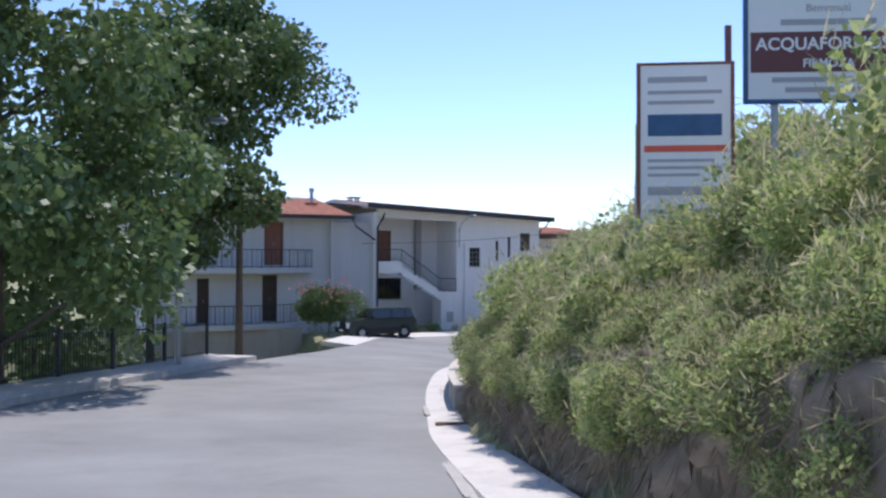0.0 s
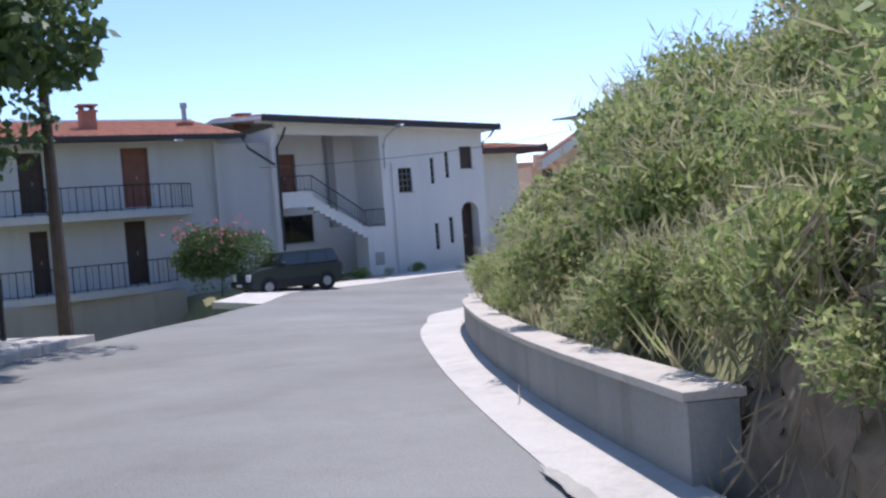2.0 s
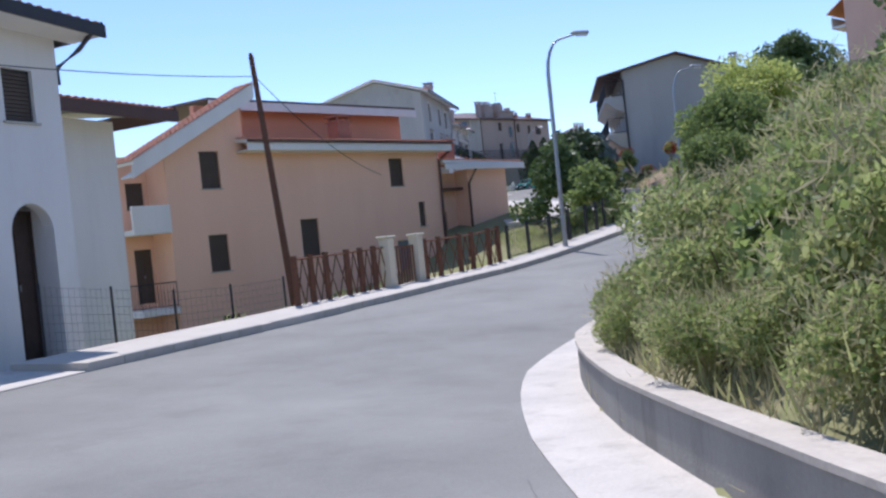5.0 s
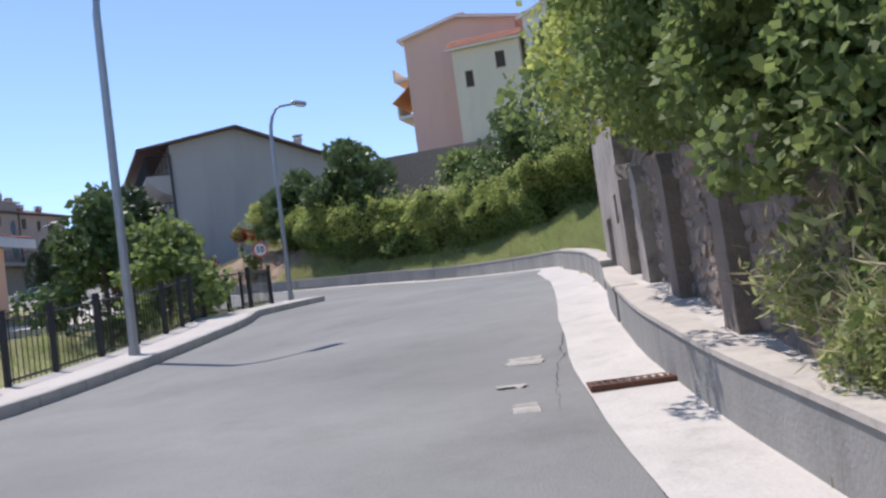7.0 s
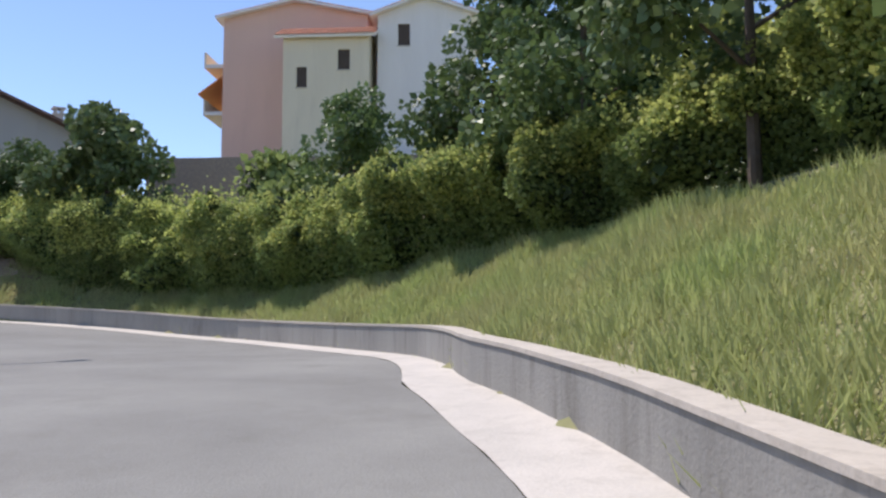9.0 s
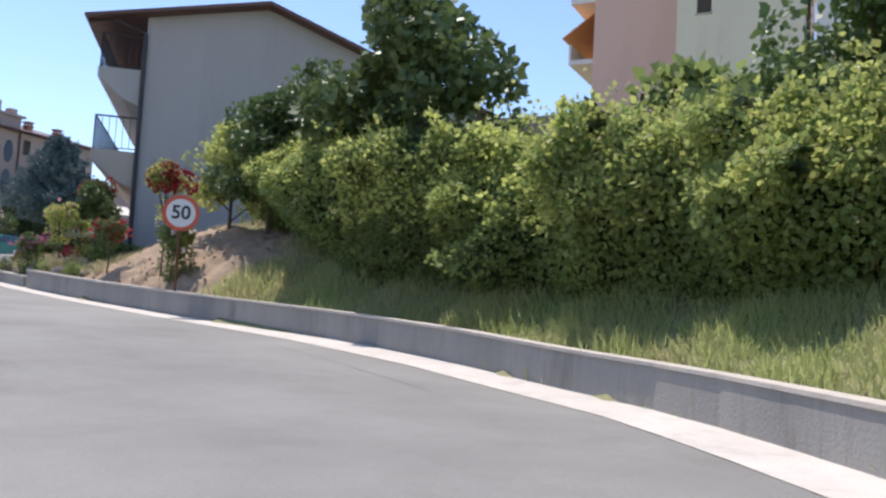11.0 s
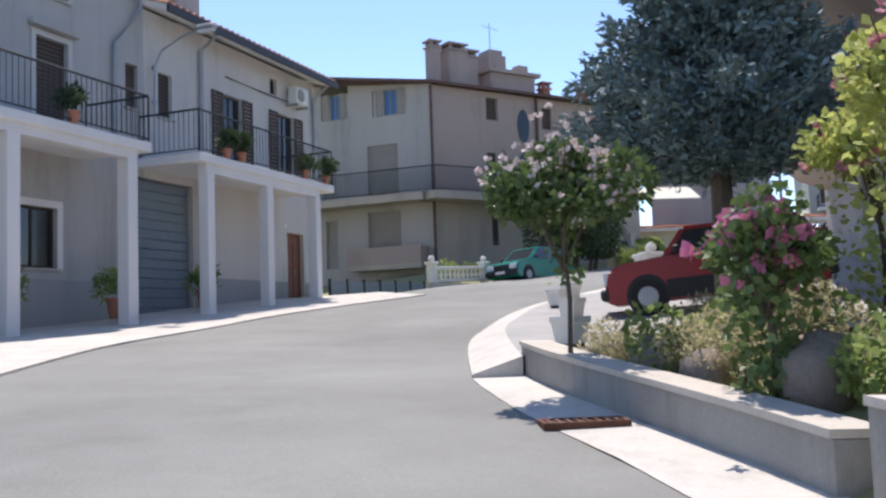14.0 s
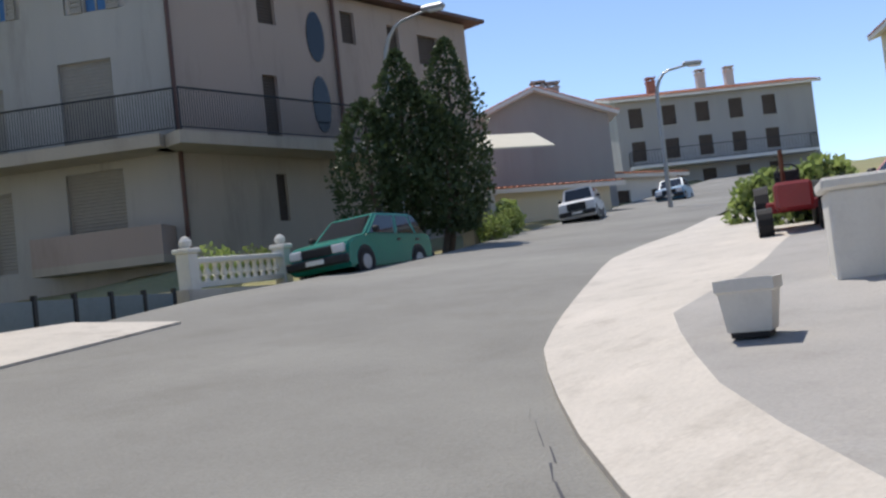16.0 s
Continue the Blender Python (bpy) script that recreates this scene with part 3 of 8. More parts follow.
def strip(name, t0, t1, lo, hi, lift0, lift1, material, label, category, step=4, parent=None, thick=0.0):
    """A band along the road between two offsets (functions of tau), lifted above the road's surface; with a skirt if thick."""
    ks = [k for k in range(len(TAU)) if t0 <= TAU[k] <= t1]
    ks = ks[::step] + ([ks[-1]] if ks[-1] not in ks[::step] else [])
    verts, faces = [], []
    cols = 2 if thick else max(2, int(max(abs(hi(TAU[k]) - lo(TAU[k])) for k in ks) / 0.9) + 1)
    for k in ks:
        a, b = lo(TAU[k]), hi(TAU[k])
        row = [a + (b - a) * c / (cols - 1) for c in range(cols)]
        if thick:
            row = [(a, -thick), (a, 0), (b, 0), (b, -thick)]
        for c in row:
            o, dz = c if thick else (c, 0)
            f = (o - a) / (b - a) if b != a else 0
            z = float(road_z(np.array([k]), np.array([o]))[0])
            verts.append((CX[k] + TY[k] * o, CY[k] - TX[k] * o, z + lift0 + (lift1 - lift0) * f + dz))
    w = 4 if thick else cols
    for r in range(len(ks) - 1):
        for c in range(w - 1):
            faces.append((r * w + c, r * w + c + 1, (r + 1) * w + c + 1, (r + 1) * w + c))
    if thick:
        faces += [(0, 3, 2, 1), ((len(ks) - 1) * w, (len(ks) - 1) * w + 1, (len(ks) - 1) * w + 2, (len(ks) - 1) * w + 3)]
    ob = shell(name, verts, faces, material, parent)
    if not parent:
        tagged(ob, label, category, kind="structure")
    return ob


def on_road(tau, off, lift=0.0):
    k = int(np.abs(TAU - tau).argmin())
    return Vector((CX[k] + TY[k] * off, CY[k] - TX[k] * off, float(road_z(np.array([k]), np.array([off]))[0]) + lift))


def facing(tau):
    """Degrees about z by which local +y looks along the road."""
    k = int(np.abs(TAU - tau).argmin())
    return math.degrees(math.atan2(-TX[k], TY[k]))


R_EDGE = lambda t: float(prof(t, RIGHT))
W_BASE = lambda t: float(prof(t, RIGHT) + prof(t, GUTTER))
L_EDGE = lambda t: -float(prof(t, LEFT))

# one sheet of ground, fine near the road and reaching the horizon
gx = np.concatenate([[-4000, -1500, -600, -250, -120, -80], np.arange(-60, 110.1, 1.0), [125, 150, 200, 350, 800, 1800, 4000]])
gy = np.concatenate([[-4000, -1500, -600, -250, -120, -80], np.arange(-60, 150.1, 1.0), [165, 190, 240, 400, 900, 1900, 4000]])
GX, GY = np.meshgrid(gx, gy, indexing="ij")
gz = land(GX.ravel(), GY.ravel())
gi, goff = nearest(GX.ravel(), GY.ravel())
gt = TAU[gi]
inside = (goff < prof(gt, RIGHT) + prof(gt, GUTTER) + 0.1) & (goff > -prof(gt, LEFT) - 1.2)
gz = gz - np.where(inside, 0.22, 0.03)
gz = gz - np.where((gt < 2.6) & (goff > 0) & ~inside & (goff < prof(gt, RIGHT) + prof(gt, GUTTER) + 0.85), 0.55, 0)
gz = gz + np.where(np.abs(goff) > 9, 0.35 * np.sin(GX.ravel() * 0.31) * np.cos(GY.ravel() * 0.27), 0) * (np.abs(goff) < 80)
gz = np.where(np.abs(goff) > 110, np.minimum(gz, -6 - 0.004 * np.abs(goff)), gz)
ny = len(gy)
gfaces = [(a * ny + b, (a + 1) * ny + b, (a + 1) * ny + b + 1, a * ny + b + 1) for a in range(len(gx) - 1) for b in range(ny - 1)]
ground = tagged(shell("ground", np.stack([GX.ravel(), GY.ravel(), gz], 1).tolist(), gfaces, "meadow", smooth=True), "dry grassy hillside ground around the road", "ground", kind="structure")

road = strip("road", -9, 25, L_EDGE, R_EDGE, 0, 0, "asphalt", "worn pale grey asphalt road with patches", "road")
gutter_strip = strip("gutter_strip", -9, 15.34, lambda t: R_EDGE(t) - 0.0, lambda t: W_BASE(t) + 0.05, 0.006, 0.035, "concrete_pale", "pale concrete gutter beside the low wall", "gutter", step=3)


# ---- low walls, kerbs and paving ----
def low_wall(name, t0, t1, h, label):
    body = strip(name, t0, t1, W_BASE, lambda t: W_BASE(t) + 0.26, h, h, "wall_concrete", label, "wall", step=3, thick=h + 0.4)
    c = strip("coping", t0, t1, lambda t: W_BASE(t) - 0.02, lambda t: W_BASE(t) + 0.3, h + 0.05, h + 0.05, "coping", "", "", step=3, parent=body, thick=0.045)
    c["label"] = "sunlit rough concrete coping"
    return body


low_wall("retaining_wall_1", 2.4, 5.03, 0.43, "low stained concrete retaining wall along the bend")
low_wall("retaining_wall_2", 5.04, 8.66, 0.46, "low concrete retaining wall with pale lime streaks")
low_wall("retaining_wall_3", 8.67, 9.2, 0.44, "low stained concrete wall below the ruin")
low_wall("retaining_wall_4", 9.27, 14.56, 0.5, "long low grey concrete retaining wall")
low_wall("retaining_wall_5", 14.57, 15.37, 0.3, "lower end of the concrete garden wall")
ledge = strip("ledge", 7.6, 9.2, lambda t: W_BASE(t) + 0.31, lambda t: W_BASE(t) + 1.35, 0.46, 0.5, "concrete_pale", "pale concrete ledge between the low wall and the ruin", "ledge", step=3, thick=0.5)
pave_1 = strip("pavement_1", -6, 3.95, lambda t: L_EDGE(t) - 1.7, L_EDGE, 0.16, 0.15, "pavement", "raised pale concrete pavement with a kerb", "pavement", step=3, thick=0.3)
pave_2 = strip("pavement_2", 6.7, 11.55, lambda t: L_EDGE(t) - 1.5, L_EDGE, 0.16, 0.15, "pavement", "raised pale concrete pavement beside an iron fence", "pavement", step=3, thick=0.3)
pave_3 = strip("paving_1", 4.95, 6.75, lambda t: L_EDGE(t) - 1.8, L_EDGE, 0.05, 0.02, "concrete_pale", "sunlit concrete strip before the houses", "pavement", step=3, thick=0.2)
pave_4 = strip("paving_2", 12.3, 17.5, lambda t: L_EDGE(t) - float(np.interp(t, [16.5, 17.5], [7.0, 1.3])), L_EDGE, 0.12, 0.03, "concrete_pale", "pale concrete strip before the old houses", "pavement", step=3, thick=0.3)
EDGING = lambda t: R_EDGE(t) + float(np.interp(t, [15.3, 16, 16.6, 17, 17.4, 18.4, 19.3], [0.5, 0.5, 0.6, 0.9, 1.8, 3.2, 3.4]))
pave_5 = strip("paving_3", 15.3, 19.3, R_EDGE, EDGING, 0.04, 0.22, "concrete_pale", "pale concrete edging strip at the bend", "pavement", step=3, thick=0.3)
court = strip("forecourt", 15.32, 19.0, EDGING, lambda t: R_EDGE(t) + 13, 0.22, 1.2, "forecourt", "grey asphalt forecourt beside the road", "pavement", step=3)


def court_z(x, y):
    """The forecourt's height at a place on it."""
    i, off = nearest([x], [y])
    t, o = float(TAU[i[0]]), float(off[0])
    return float(road_z(i, off)[0]) + 0.22 + 0.98 * (o - EDGING(t)) / (R_EDGE(t) + 13 - EDGING(t))


def kerb_stones(parent, t0, t1):
    """Kerb stones along the edge of a pavement."""
    t, i = t0, 0
    pieces = []
    while t < t1 - 0.1:
        k = int(np.abs(TAU - t).argmin())
        speed = TL[k]
        dt = 1.0 / max(speed, 2.0)
        pieces.append((t, min(t + dt * 0.985, t1)))
        t += dt
    for a, b in pieces:
        p, q = on_road(a, L_EDGE(a)), on_road(b, L_EDGE(b))
        d = (q - p)
        L = d.length
        bm = boxes((0, L - 0.012, -0.02, 0.13, -0.15, 0.165, 0.015))
        ob = part("kerbstone", bm, "concrete", parent)
        ob.matrix_basis = Matrix.Translation(p) @ d.to_track_quat("X", "Z").to_matrix().to_4x4()


kerb_stones(pave_1, -0.5, 3.9)
kerb_stones(pave_2, 6.8, 11.4)


def slab_shape(outline, y0, y1):
    """A flat piece with an outline in the x-z plane, from y0 to y1."""
    bm = bmesh.new()
    f0 = [bm.verts.new((x, y0, z)) for x, z in outline]
    f1 = [bm.verts.new((x, y1, z)) for x, z in outline]
    bm.faces.new(f0)
    bm.faces.new(f1[::-1])
    n = len(outline)
    for k in range(n):
        bm.faces.new((f0[k], f1[k], f1[(k + 1) % n], f0[(k + 1) % n]))
    bmesh.ops.recalc_face_normals(bm, faces=bm.faces)
    return bm


# ---- the white house ----
def at_house(x, y, z, deg):
    return pose(x, y, z, 0, 0, deg)


Z0 = -3.0
white = thing("white_house", at_house(4.2, 58.35, Z0, 28.87), "two-storey white house with an open stair recess and dark eaves", "house")
W = lambda z: z - Z0
EAVE = lambda x: W(4.60) - 0.0455 * (x + 11.1)  # the roof falls along the front
holes = [(-4.05, -3.3, W(1.02), W(2.16)), (-2.2, -1.98, W(1.34), W(2.6)), (-1.32, -1.1, W(1.58), W(2.85)), (-0.4, 0.35, W(2.01), W(3.09)), (-2.18, -1.96, W(-1.88), W(-0.6)), (-1.31, -1.08, W(-1.62), W(-0.35)), (-0.55, 0.5, -0.2, W(0.37))]
bm = pierced(bmesh.new(), -4.62, 1.02, -0.6, W(3.85), 0, 0.3, holes)
wall_a = part("wall", bm, "white_plaster", white)
part("wall_top", slab_shape([(-4.62, W(3.85)), (1.02, W(3.85)), (1.02, EAVE(1.02) - 0.17), (-4.62, EAVE(-4.62) - 0.17)], 0.0, 0.3), "white_plaster", white)
# arched head of the entrance
bm = bmesh.new()
rad, cx, cz = 0.525, -0.025, W(-0.25)
N = 12
arc = [(cx + rad * math.cos(math.pi * k / N), cz + 0.6 * math.sin(math.pi * k / N)) for k in range(N + 1)]
for k in range(N):
    (x0, z0), (x1, z1) = arc[k], arc[k + 1]
    ff = [bm.verts.new((x, y, z)) for x, y, z in ((x0, -0.002, z0), (x1, -0.002, z1), (x1, -0.002, cz + 0.62), (x0, -0.002, cz + 0.62))]
    fb = [bm.verts.new((x, y, z)) for x, y, z in ((x0, 0.302, z0), (x1, 0.302, z1), (x1, 0.302, cz + 0.62), (x0, 0.302, cz + 0.62))]
    bm.faces.new(ff[::-1])
    bm.faces.new(fb)
    bm.faces.new((ff[0], ff[1], fb[1], fb[0]))
bmesh.ops.remove_doubles(bm, verts=bm.verts, dist=0.0005)
part("arch", bm, "white_plaster", white)
door(white, pose(-0.55, 0.5, 0.15), 1.05, W(-0.25) - 0.15 + 0.5, "dark_wood", 0.2)
part("porch_wall", boxes((-0.75, -0.55, 0.3, 0.9, -0.3, W(0.5)), (0.5, 0.72, 0.3, 0.9, -0.3, W(0.5)), (-0.55, 0.5, 0.3, 0.9, W(0.4), W(0.5))), "white_plaster", white)
part("doorstep", boxes((-0.8, 0.95, -0.75, 0.45, -0.3, 0.02, 0.02), (-0.6, 0.7, -0.4, 0.45, 0.02, 0.16, 0.02)), "concrete", white, "two low stone entrance steps")
for x0, x1, z0, z1 in holes[:6]:
    window(white, pose(x0, 0, z0), x1 - x0, z1 - z0, "grille" if (x1 - x0 < 0.3 or x0 < -3) else "shut", "iron", sill=x1 - x0 > 0.3)
# side, back and recess walls
part("wall", turned(pierced(bmesh.new(), 0, 3.0, -0.6, W(3.85), 0, 0.3, []), 90, 1.02, 0.3), "white_plaster", white)
part("wall", pierced(bmesh.new(), 1.02, 5.9, -0.6, W(2.9), 3.3, 3.6, []), "white_plaster", white)
part("wall", turned(pierced(bmesh.new(), 0, 7.0, -0.6, W(2.9), 0, 0.3, []), 90, 5.9, 3.6), "cream_plaster", white)
part("wall", boxes((-10.4, 5.9, 10.4, 10.7, -0.6, W(3.3))), "white_plaster", white)
part("wall", boxes((-10.4, -10.1, 0.0, 10.4, -0.6, W(4.15))), "white_plaster", white)
part("pier", boxes((-4.98, -4.62, -0.05, 0.35, -0.6, W(4.1))), "white_plaster", white)
bm = pierced(bmesh.new(), -10.1, -4.62, -0.6, W(4.1), 2.6, 2.9, [(-9.3, -8.1, W(0.95), W(3.2)), (-9.6, -7.4, W(-1.0), W(0.3))])
part("recess_wall", bm, "white_plaster", white)
part("wall", boxes((-4.92, -4.62, 0.35, 2.6, -0.6, W(4.1))), "white_plaster", white)
part("column", boxes((-6.55, -6.2, 2.25, 2.595, W(-0.4), W(4.1))), "grey_plaster", white)
part("lintel", slab_shape([(-10.1, W(3.88)), (-4.98, W(3.72)), (-4.98, EAVE(-4.98) - 0.17), (-10.1, EAVE(-10.1) - 0.17)], -0.05, 0.3), "white_plaster", white)
door(white, pose(-9.3, 2.6, W(0.95)), 1.2, 2.25, "red_wood")
window(white, pose(-9.6, 2.6, W(-1.0)), 2.2, 1.3, "glass", "dark_wood")
# landing and stair
part("landing", boxes((-10.1, -8.62, -0.05, 2.6, W(0.62), W(1.0)), (-10.1, -8.62, -0.05, 0.05, W(1.0), W(1.32))), "white_plaster", white)
bm = bmesh.new()
ns = 10
for k in range(ns):
    x = -8.62 + 2.65 * k / ns
    zt = W(1.0) - (k + 1) * 1.55 / ns
    box(bm, x, x + 2.65 / ns + 0.03, 0.0, 1.1, zt - 0.18, zt)
    box(bm, x, x + 2.65 / ns, -0.05, 0.0, zt - 0.42, zt + 0.12)
part("stair", bm, "white_plaster", white, "white masonry outside stair with stepped edge")
part("stair_soffit", boxes((-6.0, -4.98, -0.05, 1.15, -0.4, W(-0.5))), "white_plaster", white)
part("meter_box", boxes((-5.65, -5.2, -0.09, -0.05, W(-2.3), W(-1.7))), "zinc", white, "grey metal meter box")
railing(white, [(-10.05, 0.0, W(1.32)), (-8.62, 0.0, W(1.32)), (-6.0, 0.0, W(-0.45))], 0.7, 0.16)
railing(white, [(-6.0, 0.0, W(-0.5)), (-5.0, 0.0, W(-0.5))], 0.8, 0.14)
# roofs and eaves
roof_slab(white, [(-11.1, -0.9, EAVE(-11.1)), (1.5, -0.9, EAVE(1.5)), (1.5, 5.0, EAVE(1.5) + 0.5), (-11.1, 5.0, EAVE(-11.1) + 0.5)], 0.16, True)
part("fascia", slab_shape([(-11.16, EAVE(-11.16) - 0.24), (1.56, EAVE(1.56) - 0.24), (1.56, EAVE(1.56) + 0.03), (-11.16, EAVE(-11.16) + 0.03)], -0.97, -0.905), "gutter", white, "dark brown-black eaves board")
part("fascia", boxes((1.502, 1.56, -0.9, 5.0, EAVE(1.5) - 0.2, EAVE(1.5) + 0.1)), "gutter", white, "dark eaves board")
part("soffit", slab_shape([(-11.1, EAVE(-11.1) - 0.22), (1.5, EAVE(1.5) - 0.22), (1.5, EAVE(1.5) - 0.175), (-11.1, EAVE(-11.1) - 0.175)], -0.9, 0.0), "white_plaster", white)
roof_slab(white, [(1.5, 11.2, EAVE(1.5)), (-11.1, 11.2, EAVE(-11.1)), (-11.1, 5.0, EAVE(-11.1) + 0.5), (1.5, 5.0, EAVE(1.5) + 0.5)], 0.16, True)
roof_slab(white, [(1.06, 2.2, W(3.15)), (7.2, 2.2, W(3.15)), (7.2, 7.0, W(3.75)), (1.06, 7.0, W(3.75))], 0.14, True)
part("fascia", boxes((1.06, 7.25, 2.12, 2.2, W(2.82), W(3.15)), (7.2, 7.26, 2.2, 7.0, W(2.9), W(3.3))), "brown_gutter", white, "dark eaves board")
downpipe(white, [(-10.2, -1.12, W(4.05)), (-10.2, -0.75, W(3.7)), (-10.18, -0.08, W(3.3)), (-10.2, -0.08, W(-2.6))])
downpipe(white, [(1.25, -0.85, W(3.85)), (1.2, -0.5, W(3.55)), (1.12, 0.1, W(3.25)), (1.12, 0.1, W(2.9))])
downpipe(white, [(-4.4, -0.07, W(2.4)), (-4.4, -0.07, W(-2.8))], 0.06, "white_plaster")
chimney(white, -10.0, 4.0, W(4.6), 0.6, 0.35, "brick")

# ---- the balcony house next to it ----
bal = thing("balcony_house", at_house(4.2, 58.35, Z0, 28.87), "two-storey grey-white house with long curved balconies over a basement", "house")
holes = [(-16.75, -15.65, W(1.1), W(3.5)), (-20.6, -19.7, W(1.1), W(3.4)), (-16.85, -16.0, W(-2.0), W(0.55)), (-20.4, -19.75, W(-2.0), W(0.4)), (-20.35, -19.8, W(-4.0), W(-2.65)), (-19.4, -18.8, W(-4.2), W(-2.6))]
part("wall", pierced(bmesh.new(), -22.6, -12.75, -2.6, W(3.75), 0.4, 0.7, holes), "shaded_white_plaster", bal)
part("wall", boxes((-12.75, -10.4, 0.3, 0.6, -2.6, W(3.55)), (-12.95, -12.75, 0.15, 0.65, -2.0, W(3.6))), "shaded_white_plaster", bal)
part("wall", boxes((-22.9, -22.6, 0.4, 10.4, -2.6, W(3.75)), (-22.9, -10.4, 10.4, 10.7, -2.6, W(3.7))), "shaded_white_plaster", bal)
door(bal, pose(-16.75, 0.4, W(1.1)), 1.1, 2.4, "red_wood")
door(bal, pose(-20.6, 0.4, W(1.1)), 0.9, 2.3, "dark_wood")
door(bal, pose(-16.85, 0.4, W(-2.0)), 0.85, 2.55, "dark_wood")
door(bal, pose(-20.4, 0.4, W(-2.0)), 0.65, 2.4, "dark_wood")
window(bal, pose(-20.35, 0.4, W(-4.0)), 0.55, 1.35, "shut", "dark_wood", sill=False)
window(bal, pose(-19.4, 0.4, W(-4.2)), 0.6, 1.6, "shut", "dark_wood", sill=False)
for z, x1 in ((0.95, -14.0), (-2.05, -14.9)):
    bm = bmesh.new()
    K = 16
    ring = [(x1 - (x1 + 22.6) * 0.0, 0.4)] + [(x1 - (x1 + 22.6) * k / K, 0.4 - 1.15 * (1 - abs(1 - 2 * k / K) ** 3.5) - 0.05) for k in range(K + 1)] + [(-22.6, 0.4)]
    lo = [bm.verts.new((x, y, W(z) - 0.28)) for x, y in ring]
    hi = [bm.verts.new((x, y, W(z))) for x, y in ring]
    bm.faces.new(hi[::-1])
    bm.faces.new(lo)
    for k in range(len(ring)):
        bm.faces.new((lo[k], hi[k], hi[(k + 1) % len(ring)], lo[(k + 1) % len(ring)]))
    bmesh.ops.recalc_face_normals(bm, faces=bm.faces)
    part("balcony", bm, "shaded_white_plaster", bal)
    railing(bal, [(x, y + 0.05, W(z)) for x, y in ring[1:-1]], 1.0, 0.2, "iron")
part("terrace_wall", boxes((-22.6, -14.9, -0.6, -0.3, -2.6, W(-2.33))), "beige_plaster", bal)
roof_slab(bal, [(-23.4, -0.7, W(3.85)), (-11.9, -0.7, W(3.85)), (-11.9, 5.4, W(5.1)), (-23.4, 5.4, W(5.1))], 0.14, True)
roof_slab(bal, [(-23.4, 11.4, W(3.85)), (-11.9, 11.4, W(3.85)), (-11.9, 5.4, W(5.1)), (-23.4, 5.4, W(5.1))], 0.14, True)
part("fascia", boxes((-23.4, -11.85, -0.78, -0.7, W(3.68), W(3.88))), "gutter", bal, "dark gutter")
downpipe(bal, [(-12.0, -0.7, W(3.7)), (-11.6, -0.3, W(3.3)), (-10.35, -0.1, W(2.55))])
chimney(bal, -17.5, 2.0, W(4.0), 0.6, 1.1, "brick")
chimney(bal, -13.1, 3.0, W(4.2), 0.5, 0.5, "brick", True)

# ---- the peach house behind the fence ----
ZO = -3.9
peach = thing("peach_house", at_house(13.0, 74.4, ZO, 12.0), "large peach-coloured house with brown shutters and stepped roofs", "house")
O = lambda z: z - ZO
holes = [(1.45, 2.4, O(1.8), O(3.35)), (1.5, 2.45, O(-1.65), O(-0.12)), (6.4, 7.45, O(-1.45), O(0.27)), (12.4, 13.38, O(1.6), O(3.0)), (14.26, 14.72, O(-0.5), O(0.75)), (12.46, 13.37, O(-3.4), O(-1.15)), (1.8, 2.7, O(-3.8), O(-3.5))]
part("wall", pierced(bmesh.new(), -0.2, 16.05, -0.6, O(3.45), 0, 0.3, holes), "orange_plaster", peach)

part("gable", slab_shape([(-0.2, O(3.45)), (3.7, O(3.45)), (3.7, O(5.55)), (-0.2, O(3.55))], 0.0, 0.3), "orange_plaster", peach)
for x0, x1, z0, z1 in holes[:5]:
    window(peach, pose(x0, 0, z0), x1 - x0, z1 - z0, "shut", "shutter_brown")
door(peach, pose(12.46, 0, O(-3.4)), 0.91, 2.25, "green_door")
part("vent", boxes((1.8, 2.7, 0.1, 0.15, O(-3.8), O(-3.5))), "iron", peach, "dark basement grating")
part("recess_wall", pierced(bmesh.new(), -1.7, -0.2, -0.6, O(3.3), 1.4, 1.7, [(-1.2, -0.4, O(1.15), O(2.25)), (-1.1, -0.3, O(-2.65), O(-0.45))]), "orange_plaster", peach)
window(peach, pose(-1.2, 1.4, O(1.15)), 0.8, 1.1, "shut", "shutter_brown", False)
door(peach, pose(-1.1, 1.4, O(-2.65)), 0.8, 2.2, "shutter_brown")
part("balcony", boxes((-1.85, -0.2, -0.1, 1.4, O(0.1), O(0.3)), (-1.85, -0.2, -0.1, 0.05, O(0.3), O(1.22))), "white_plaster", peach)
part("balcony", boxes((-1.85, -0.2, -0.1, 1.4, O(-3.1), O(-2.85))), "white_plaster", peach)
railing(peach, [(-1.8, 1.3, O(-2.85)), (-1.8, -0.05, O(-2.85)), (-0.25, -0.05, O(-2.85))], 1.0, 0.14)
part("wall", boxes((-2.0, -1.7, 1.4, 10.0, -0.6, O(2.5))), "orange_plaster", peach)
part("wall", boxes((-2.0, 16.05, 10.0, 10.3, -0.6, O(3.2))), "orange_plaster", peach)
part("wall", boxes((-0.2, 0.1, 0.3, 1.4, -0.6, O(3.4))), "orange_plaster", peach)
part("wall", boxes((15.75, 16.05, 0.3, 10.0, -0.6, O(3.2))), "orange_plaster", peach)
